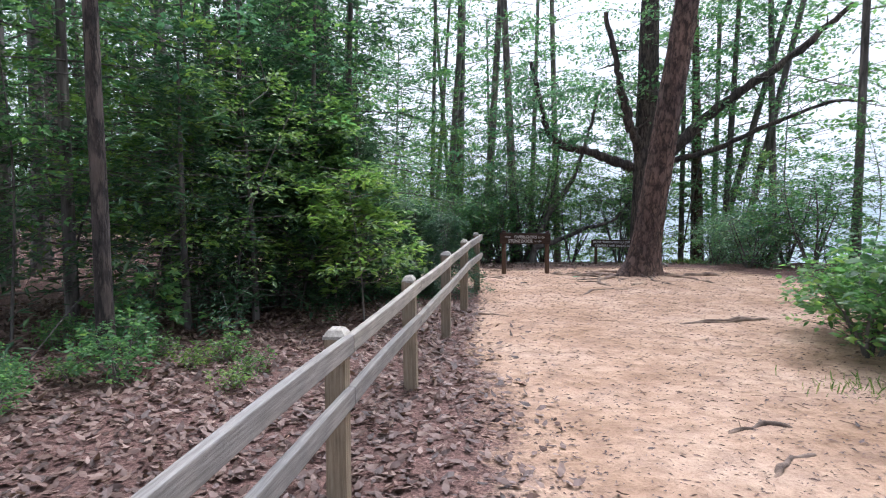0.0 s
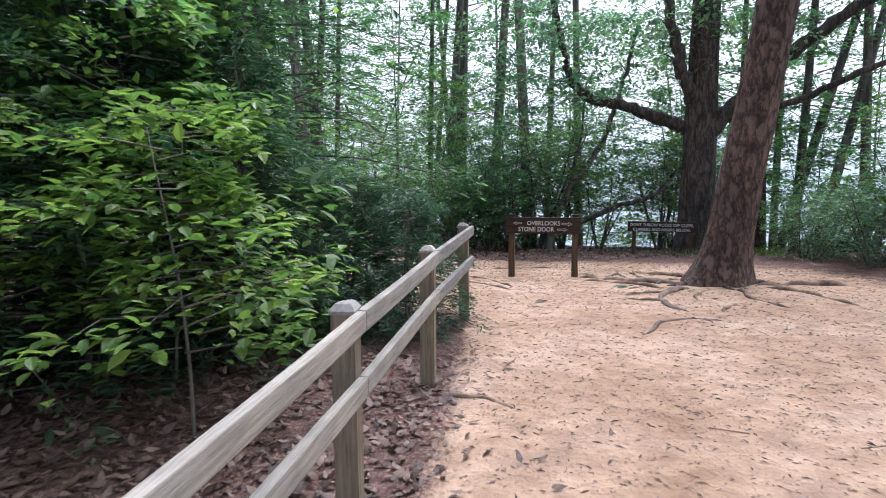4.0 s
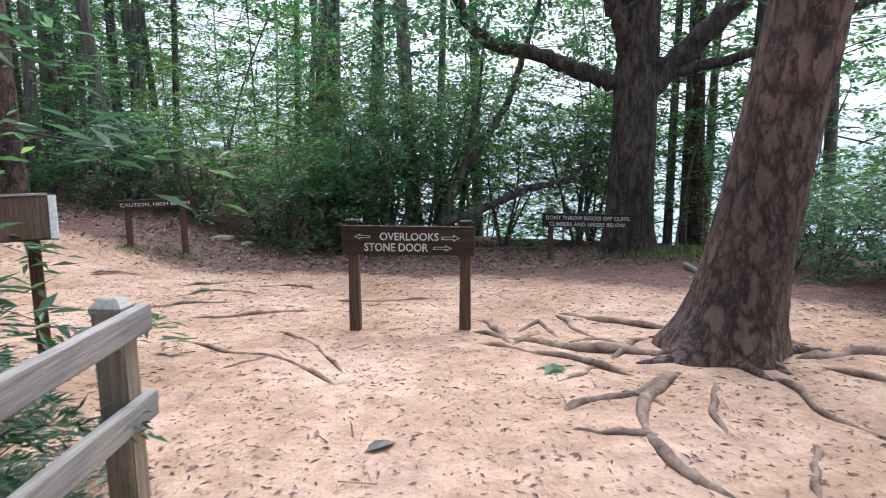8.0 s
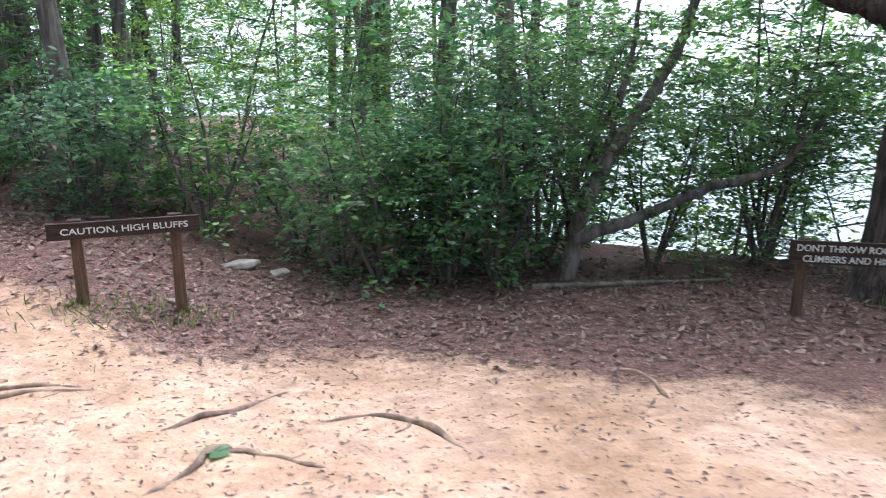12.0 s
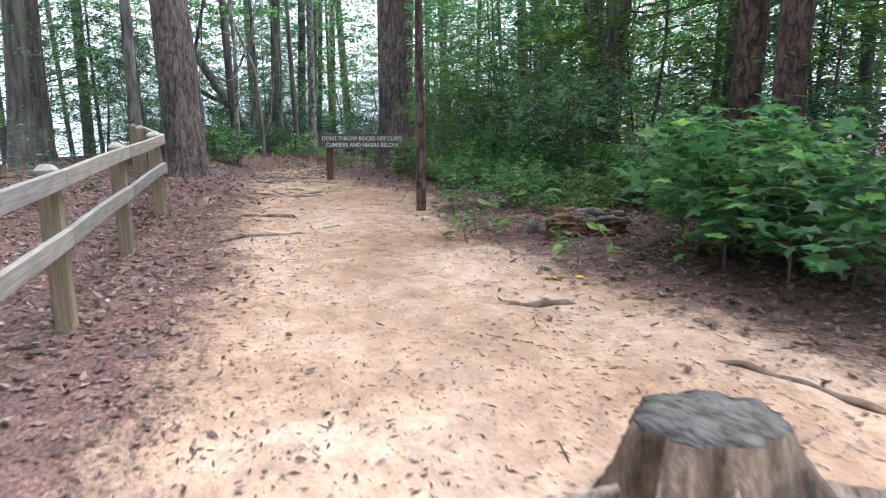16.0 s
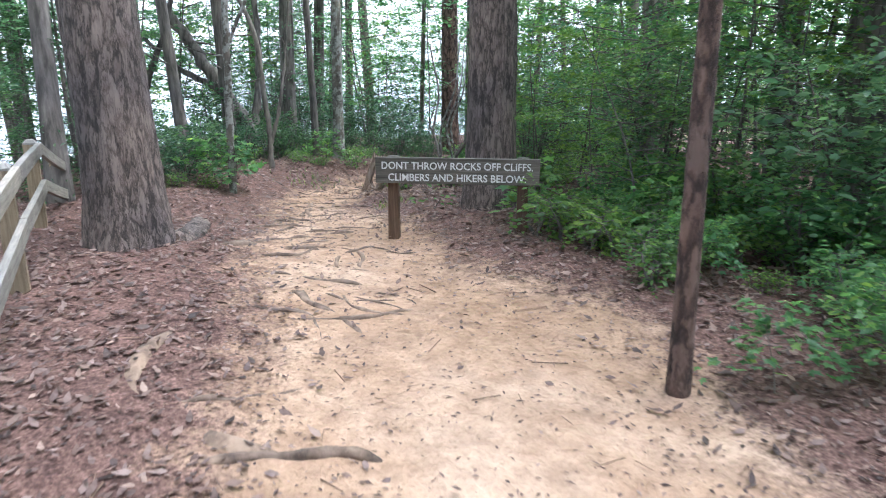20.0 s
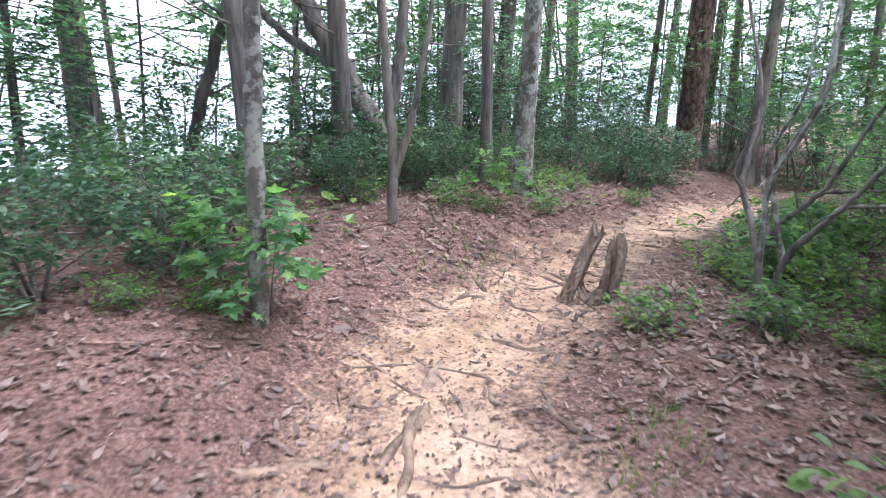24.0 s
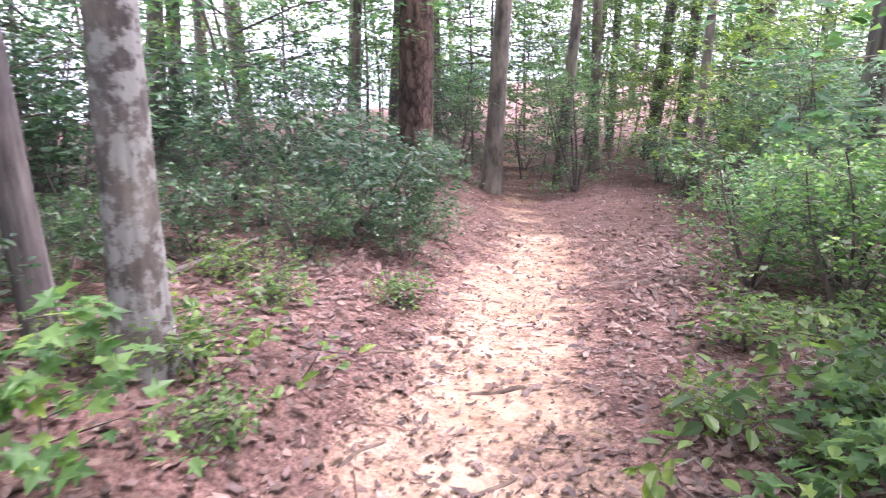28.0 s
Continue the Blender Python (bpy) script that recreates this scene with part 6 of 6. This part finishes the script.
snag = thing("broken_snag", -16.12, 23.28, "two splintered grey brown remains of a broken trunk in the trail", "snag")
shard(0.42, 0.088, 0.055, (0.05, 0.03), 3, 0.085, 0.085, 0.9, snag)
shard(0.47, 0.058, 0.045, (0.3, 0.33), 5, -0.13, -0.145, 0.9, snag)
shard(0.07, 0.13, 0.07, (0.0, 0.0), 8, -0.01, -0.01, 0.85, snag)


def log(name, label, a, b, r, mat_, sag=0.0, n=18, ends=True):
    a3, b3 = on_ground([a])[0], on_ground([b])[0]
    ob = thing(name, a[0], a[1], label, "log")
    t = np.linspace(0, 1, 18)
    C = a3 + (b3 - a3) * t[:, None]
    C[:, 2] += r * 0.75
    rr = np.random.RandomState(int(abs(a[0]) * 100) % 1000)
    ang = np.linspace(0, 2 * np.pi, n, endpoint=False)
    RR = r * (1 + 0.09 * rr.randn(18, n) + 0.1 * np.sin(3 * ang + 1)[None]) * (1 - sag * t)[:, None]
    V, F = tube(C - np.array(ob.matrix_basis.translation), RR, n, True)
    link_mesh("trunk", np_mesh("trunk", V, F), mat_, ob)
    return ob


rot = thing("rotten_log", -7.84, 20.66, "rotten broken log with crumbling orange brown wood", "log")
ra = np.linspace(0, 2 * np.pi, 28, endpoint=False)
rr_ = np.random.RandomState(6)
rt = np.linspace(0, 1, 26)
fur = 0.14 * np.sin(5 * ra + 1) + 0.10 * np.sin(11 * ra) + 0.08 * rr_.randn(28)
RR = 0.135 * (1 + fur[None] * (0.7 + 0.5 * np.sin(7 * rt + 1)[:, None]) + 0.05 * rr_.randn(26, 28)) * (0.9 + 0.14 * np.sin(rt * 5))[:, None]
C = np.stack([0.48 * rt, 0.54 * rt, 0.09 + 0 * rt], -1)
V, F = tube(C, RR, 28, True)
link_mesh("trunk", np_mesh("trunk", V, F, smooth=False), ROTWOOD, rot)
for k in range(11):
    t = np.linspace(0, 1, 12)
    a = 0.35 + 0.25 * k
    ox, oz = 0.125 * math.cos(a), 0.125 * math.sin(a)
    lo, ln = 0.25 * rr_.rand(), 0.55 + 0.4 * rr_.rand()
    C = np.stack([0.48 * (lo + ln * t) + ox * 0.75, 0.54 * (lo + ln * t) - ox * 0.66, 0.09 + oz + 0.014 * np.sin(t * 9 + k) + 0.006 * rr_.randn(12)], -1)
    Rk = 0.026 * (1.1 - 0.8 * np.abs(t - 0.5))[:, None] * (1 + 0.35 * rr_.randn(12, 7))
    link_mesh("bark_slab", tube_mesh("bark_slab", C, Rk, 7), (OAK, GREYBARK, STUMPWOOD)[k % 3], rot, "grey loose bark")
log("log", "short dark broken piece of log", (-7.98, 20.55), (-7.9, 20.62), 0.075, DARKBARK)
log("log", "pale weathered log edging the sand", (5.6, 16.75), (5.0, 14.72), 0.04, RAIL, 0.3, 9)
log("fallen_branch", "grey fallen branch lying in the leaf litter", (-4.1, 21.2), (-2.75, 21.4), 0.035, GREYBARK, 0.5, 8)
log("fallen_branch", "grey fallen branch lying at the bluff edge", (2.2, 20.3), (4.6, 20.4), 0.04, GREYBARK, 0.5, 8)
log("fallen_branch", "thin dry branch on the leaf litter", (-17.4, 22.0), (-16.75, 22.14), 0.014, GREYBARK, 0.3, 6)
log("fallen_branch", "grey bare branch among the laurels", (-19.9, 24.9), (-20.5, 26.1), 0.028, GREYBARK, 0.6, 7)
log("fallen_branch", "grey bare branch among the laurels", (-20.6, 25.2), (-19.7, 25.5), 0.022, GREYBARK, 0.6, 7)
log("fallen_branch", "pale dry branch in the leaf litter", (-11.15, 23.0), (-10.9, 22.6), 0.045, GREYBARK, 0.5, 8)


def stone(x, y, sx, sy, sz, label, mat_, seed):
    bm = bmesh.new()
    bmesh.ops.create_icosphere(bm, subdivisions=3, radius=1)
    r = random.Random(seed)
    off = Vector((r.random() * 9, r.random() * 9, 0))
    for v in bm.verts:
        k = 1 + 0.35 * noise.noise(v.co * 1.6 + off)
        v.co = Vector((v.co.x * sx * k, v.co.y * sy * k, v.co.z * sz * k))
    for f in bm.faces:
        f.smooth = True
    ob = tagged(part("stone", bm, mat_), label, "stone")
    ob.matrix_basis = pose(x, y, G(x, y) + sz * 0.3, 0, 0, seed * 40)
    return ob


ROCK = plain_material("pale_rock", (0.25, 0.225, 0.195), 0.9, 9, 0.35, 0.02)
stone(-1.15, 20.75, 0.26, 0.13, 0.06, "flat pale rock at the edge of the leaf litter", ROCK, 1)
stone(-0.7, 20.85, 0.16, 0.1, 0.05, "flat pale rock at the edge of the leaf litter", ROCK, 2)

# slim, crooked and leaning trees by the west bluff
slim = thing("slim_tree", -15.99, 21.12, "slim pale leaning sapling trunk with a bare top", "tree")
limb(slim, "trunk", [(0, 0, -0.2), (-0.02, 0.02, 0.9), (0.02, 0.05, 1.9), (-0.15, 0.1, 2.8), (-0.45, 0.2, 4.2), (-0.7, 0.2, 6.0)], 0.05, 0.025, LICHENBARK, 11)
limb(slim, "branch", [(0, 0.05, 1.7), (0.12, 0.35, 2.4), (0.1, 0.6, 3.6)], 0.025, 0.012, LICHENBARK, 12, 8)
slim = thing("slim_tree", -17.72, 22.45, "slim grey curved tree trunk", "tree")
limb(slim, "trunk", [(0, 0, -0.2), (0, 0, 0.6), (-0.06, -0.04, 1.3), (-0.02, -0.1, 1.9), (-0.22, -0.3, 2.6), (-0.5, -0.6, 3.6), (-0.7, -0.8, 5.0)], 0.044, 0.024, GREYBARK, 13)
limb(slim, "branch", [(0, 0, 0.35), (0.05, 0.12, 0.75), (0.1, 0.2, 1.2), (0.02, 0.35, 2.0), (0.15, 0.5, 3.4)], 0.034, 0.014, GREYBARK, 23, 9)
lean_tree = thing("leaning_tree", -19.3, 23.1, "dark crooked tree leaning out over the bluff", "tree")
limb(lean_tree, "trunk", [(0, 0, -0.3), (-0.25, -0.2, 0.6), (-0.7, -0.55, 1.4), (-1.2, -1.0, 2.4), (-1.9, -1.6, 3.6), (-2.3, -2.0, 5.2)], 0.15, 0.06, DARKBARK, 14)
limb(lean_tree, "limb", [(-0.2, -0.1, 0.5), (-0.25, 0.1, 1.4), (-0.5, 0.2, 2.6), (-0.6, 0.2, 4.6)], 0.08, 0.03, DARKBARK, 15)
limb(lean_tree, "limb", [(-0.6, -0.5, 1.2), (-1.3, -0.9, 1.5), (-2.1, -1.4, 2.2), (-2.8, -1.8, 2.6)], 0.06, 0.02, DARKBARK, 16)
lean_tree = thing("leaning_tree", -20.3, 20.9, "dark thin tree leaning over the bluff", "tree")
limb(lean_tree, "trunk", [(0, 0, -0.3), (0.5, 0.3, 0.9), (1.1, 0.7, 2.2), (1.5, 1.0, 4.0)], 0.07, 0.03, DARKBARK, 17)
arch = thing("leaning_sapling", -3.0, 8.6, "thin dark bare stems arching over the thicket by the fence", "tree")
limb(arch, "stem", [(0.3, 1.2, -0.1), (0.25, 0.35, 1.3), (0.06, 0.06, 2.4), (-0.35, -0.1, 3.0), (-0.95, -0.3, 3.55), (-1.7, -0.5, 4.1)], 0.011, 0.005, DARKBARK, 31, 8)
limb(arch, "stem", [(0.3, 1.2, -0.1), (0.2, 0.3, 1.2), (-0.1, 0.0, 2.25), (-0.5, -0.1, 2.55), (-1.2, -0.35, 2.95), (-1.9, -0.6, 3.2)], 0.010, 0.005, DARKBARK, 32, 8)
for x, y, a in ((-15.45, 24.05, 40), (-15.2, 23.75, 150), (-16.0, 24.6, 10)):
    lt = thing("crooked_shrub", x, y, "crooked bare laurel stems with twisting branches", "shrub")
    ca, sa_ = math.cos(radians(a)), math.sin(radians(a))
    limb(lt, "stem", [(0, 0, -0.1), (0.12 * ca, 0.12 * sa_, 0.4), (0.45 * ca, 0.3 * sa_, 0.75), (0.6 * ca, 0.8 * sa_, 1.2), (1.0 * ca, 1.0 * sa_, 1.9)], 0.026, 0.008, DARKBARK, 20 + int(a), 8)
    limb(lt, "stem", [(0.1 * ca, 0.1 * sa_, 0.3), (-0.15, 0.1, 0.8), (0.05, 0.2, 1.3), (-0.2, 0.5, 2.0)], 0.019, 0.007, LICHENBARK, 21 + int(a), 8)
    limb(lt, "branch", [(0.4 * ca, 0.3 * sa_, 0.7), (0.7 * ca + 0.2, 0.1, 0.8), (0.9 * ca + 0.4, 0.2, 1.1)], 0.013, 0.005, DARKBARK, 22 + int(a), 7)


# ---------------------------------------------------------------- grass, litter and twigs
def tuft(x, y, n, rad, h, seed):
    r = np.random.RandomState(seed)
    px, py = x + r.randn(n) * rad, y + r.randn(n) * rad
    P = on_ground(np.stack([px, py], -1), -0.01)
    D = np.stack([r.randn(n) * 0.45, r.randn(n) * 0.45, np.ones(n)], -1)
    N = np.stack([r.randn(n), r.randn(n), 0.2 * np.ones(n)], -1)
    ob = tagged(link_mesh("grass", np_mesh("grass", *leaves(P, D, N, h * (0.5 + 0.8 * r.rand(n)), "grass"), smooth=False), GRASS), "tuft of thin green grass in the sand", "grass", "grass tufts", "stuff")
    return ob


for i, (x, y, n, rad, h) in enumerate([(-1.95, 18.5, 80, 0.2, 0.10), (-1.5, 18.6, 90, 0.25, 0.10), (-1.15, 18.8, 80, 0.2, 0.11), (5.5, 18.0, 110, 0.3, 0.15), (6.0, 18.2, 120, 0.35, 0.16), (6.6, 17.6, 130, 0.45, 0.17),
                                       (6.9, 18.4, 120, 0.45, 0.18), (3.2, 5.0, 80, 0.2, 0.1), (-14.5, 22.45, 80, 0.1, 0.07), (-14.3, 22.2, 60, 0.08, 0.06), (-17.3, 23.0, 60, 0.2, 0.1), (-16.9, 22.6, 45, 0.15, 0.08)]):
    tuft(x, y, n, rad, h, 40 + i)


def strewn(seed, count, size, keep, spread, lift, curl):
    """Random places along the trail, kept by the amount of sand."""
    r = np.random.RandomState(seed)
    k = r.randint(0, len(TS), count * 3)
    x, y = TS[k, 0] + r.randn(count * 3) * spread, TS[k, 1] + r.randn(count * 3) * spread
    ok = (x > -25) & (x < 9) & (y > -1.5) & (y < 36)
    x, y = x[ok], y[ok]
    z, s = terrain(x, y)
    ok = keep(s, r.rand(len(s)))
    x, y, z = x[ok][:count], y[ok][:count], z[ok][:count]
    n = len(x)
    a = r.rand(n) * 6.283
    P = np.stack([x, y, z + lift * r.rand(n) + 0.004], -1)
    D = np.stack([np.cos(a), np.sin(a), curl * r.randn(n)], -1)
    N = np.stack([curl * r.randn(n), curl * r.randn(n), np.ones(n)], -1)
    return P, D, N, size * (0.5 + 0.9 * r.rand(n))


LEAF["curled"] = (np.array([(0, 0, 0.0), (-0.24, 0.3, 0.05), (-0.16, 0.72, 0.09), (0.03, 1.08, 0.16), (0.2, 0.62, 0.02), (0.2, 0.28, 0.07)]), np.array([(0, 5, 1), (1, 5, 2), (2, 5, 4), (2, 4, 3)]))
V, F = leaves(*strewn(1, 46000, 0.05, lambda s, q: q < (1 - s) ** 2.0, 2.4, 0.018, 0.26), "curled")
tagged(link_mesh("leaf_litter", np_mesh("leaf_litter", V, F, smooth=False), DEADLEAF), "thick litter of curled brown leaves on the forest floor", "leaf litter", kind="stuff")
V, F = leaves(*strewn(2, 32000, 0.026, lambda s, q: q < 0.05 + 0.8 * (1 - np.abs(2 * s - 1)), 1.6, 0.003, 0.15), "blade")
V2, F2 = leaves(*strewn(12, 4000, 0.034, lambda s, q: q < 0.25 + 0.75 * (1 - s), 1.7, 0.003, 0.15), "blade")
V3, F3 = leaves(*strewn(14, 6000, 0.036, lambda s, q: s > 0.4, 0.9, 0.003, 0.25), "needle")
V, F = joined([(V, F), (V2, F2), (V3, F3)])
tagged(link_mesh("leaf_scraps", np_mesh("leaf_scraps", V, F, smooth=False), DEADLEAF), "brown leaf scraps and needles strewn over the sand", "leaf litter", kind="stuff")
V, F = leaves(*strewn(5, 200, 0.045, lambda s, q: (s > 0.5) & (q < 0.8), 1.6, 0.004, 0.2), "curled")
tagged(link_mesh("fallen_leaves", np_mesh("fallen_leaves", V, F, smooth=False), DEADLEAF), "single brown leaves lying on the sand", "leaf litter", kind="stuff")

# whole leaves beside the first fence and under the trees
rl = np.random.RandomState(37)
lx, ly = np.concatenate([rl.uniform(-6.0, 0.9, 26000), rl.uniform(-7, 8, 7000), rl.uniform(-20.5, -14.5, 10000)]), np.concatenate([rl.uniform(-1.2, 9.5, 26000), rl.uniform(17.5, 22.5, 7000), rl.uniform(22.6, 29.5, 10000)])
lz, lsand = terrain(lx, ly)
ok = rl.rand(len(lx)) < (1 - lsand) ** 1.6
lx, ly, lz = lx[ok], ly[ok], lz[ok]
la, nl = rl.rand(len(lx)) * 6.283, len(lx)
V, F = leaves(np.stack([lx, ly, lz + 0.006 + 0.02 * rl.rand(nl)], -1), np.stack([np.cos(la), np.sin(la), 0.3 * rl.randn(nl)], -1), np.stack([0.4 * rl.randn(nl), 0.4 * rl.randn(nl), np.ones(nl)], -1), (0.05 + 0.05 * rl.rand(nl)) * np.where(lx < -14, 0.8, 1.0), "curled")
tagged(link_mesh("dead_leaves", np_mesh("dead_leaves", V, F, smooth=False), DEADLEAF), "curled brown oak leaves lying thick under the trees", "leaf litter", kind="stuff")

rl = np.random.RandomState(53)
lx, ly = np.concatenate([rl.uniform(-13.5, -3.0, 26000), rl.uniform(-2.5, 6.5, 9000)]), np.concatenate([rl.uniform(16.2, 24.0, 26000), rl.uniform(17.2, 21.0, 9000)])
lz, lsand = terrain(lx, ly)
ok = rl.rand(len(lx)) < 0.003 + (1 - lsand) ** 2.4
lx, ly, lz = lx[ok], ly[ok], lz[ok]
la, nl = rl.rand(len(lx)) * 6.283, len(lx)
V, F = leaves(np.stack([lx, ly, lz + 0.004 + 0.02 * rl.rand(nl)], -1), np.stack([np.cos(la), np.sin(la), 0.3 * rl.randn(nl)], -1), np.stack([0.4 * rl.randn(nl), 0.4 * rl.randn(nl), np.ones(nl)], -1), 0.03 + 0.045 * rl.rand(nl), "curled")
tagged(link_mesh("dead_leaves", np_mesh("dead_leaves", V, F, smooth=False), DEADLEAF), "curled brown leaves along the edges of the sandy trail", "leaf litter", kind="stuff")

# needles and bits of leaf over the clearing
rn = np.random.RandomState(31)
nx, ny = rn.uniform(-6.5, 7.0, 60000), rn.uniform(1.0, 19.0, 60000)
nz, nsand = terrain(nx, ny)
ok = nsand > 0.35
nx, ny, nz = nx[ok][:30000], ny[ok][:30000], nz[ok][:30000]
na_ = rn.rand(len(nx)) * 6.283
V, F = leaves(np.stack([nx, ny, nz + 0.004], -1), np.stack([np.cos(na_), np.sin(na_), 0.1 * rn.randn(len(nx))], -1), np.stack([0.3 * rn.randn(len(nx)), 0.3 * rn.randn(len(nx)), np.ones(len(nx))], -1), 0.018 + 0.05 * rn.rand(len(nx)) ** 2, "needle")
tagged(link_mesh("needle_scraps", np_mesh("needle_scraps", V, F, smooth=False), DEADLEAF), "dry needles and brown leaf bits over the sand", "leaf litter", kind="stuff")

# twigs
P, D, N, S = strewn(3, 1700, 0.11, lambda s, q: q < 0.3 + 0.6 * (1 - s), 2.0, 0.01, 0.08)
TV = np.array([(-0.02, 0, 0), (0.02, 0, 0), (0, 0, 0.035), (-0.016, 1, 0.01), (0.016, 1, 0.01), (0, 1, 0.035)])
LEAF["twig"] = (TV, np.array([(0, 1, 4), (0, 4, 3), (1, 2, 5), (1, 5, 4), (2, 0, 3), (2, 3, 5)]))
V, F = leaves(P, D, N, S * np.random.RandomState(8).rand(len(S)) * 1.6, "twig")
tagged(link_mesh("twigs", np_mesh("twigs", V, F, smooth=False), TWIG), "dry brown twigs and pine needles on the ground", "twigs", kind="stuff")

# a few bright fallen leaves
for i, (x, y, mt, kind, s, text) in enumerate([(-6.9, 19.6, YELLOW, "maple", 0.11, "yellow fallen leaf on the sand"), (-6.75, 19.75, YELLOW, "maple", 0.09, "yellow fallen leaf on the sand"), (-7.0, 19.75, GREEN_LIGHT, "maple", 0.14, "green fallen leaf on the sand"),
                                               (-16.03, 21.61, DEADLEAF, "maple", 0.16, "large orange brown fallen leaf"), (1.34, 11.54, DARKBARK, "oval", 0.16, "dark dead leaf curled on the sand"), (-0.4, 16.3, GREEN_DARK, "maple", 0.2, "green fallen leaf on the sand"),
                                               (2.6, 12.6, GREEN_DARK, "maple", 0.2, "green fallen oak leaf among the roots")]):
    P = on_ground([(x, y)], 0.012)
    a = i * 1.7
    me = np_mesh("fallen_leaf", *leaves(P, np.array([(math.cos(a), math.sin(a), 0.05)]), np.array([(0.1, 0.15, 1.0)]), np.array([s]), kind), smooth=False)
    tagged(link_mesh("fallen_leaf", me, mt), text, "leaf")


# information board beside the clearing
panel = thing("information_board", -1.22, 13.3, "low brown information board with a pale end strip", "sign", rz=22)
for sx in (-0.36, 0.36):
    p = part("post", wood_post(0.09, 0.08, 0.87, 0.01), SIGNPOST, panel)
    p.matrix_basis = pose(sx, 0, 0)
bm = bmesh.new()
box(bm, 0.94, 0.04, 0.30, None, 0.006)
p = part("board", bm, SIGNPOST, panel)
p.matrix_basis = pose(0, -0.09, 1.0, -22, 0, 0)
bm = bmesh.new()
box(bm, 0.05, 0.05, 0.31, None, 0.006)
p = part("edge_strip", bm, LETTER, panel, "pale painted end strip")
p.matrix_basis = pose(0.495, -0.09, 1.0, -22, 0, 0)
bm = bmesh.new()
box(bm, 0.94, 0.05, 0.02, None, 0.004)
p = part("top_edge", bm, RAIL, panel)
p.matrix_basis = pose(0, -0.03, 1.15, -22, 0, 0)
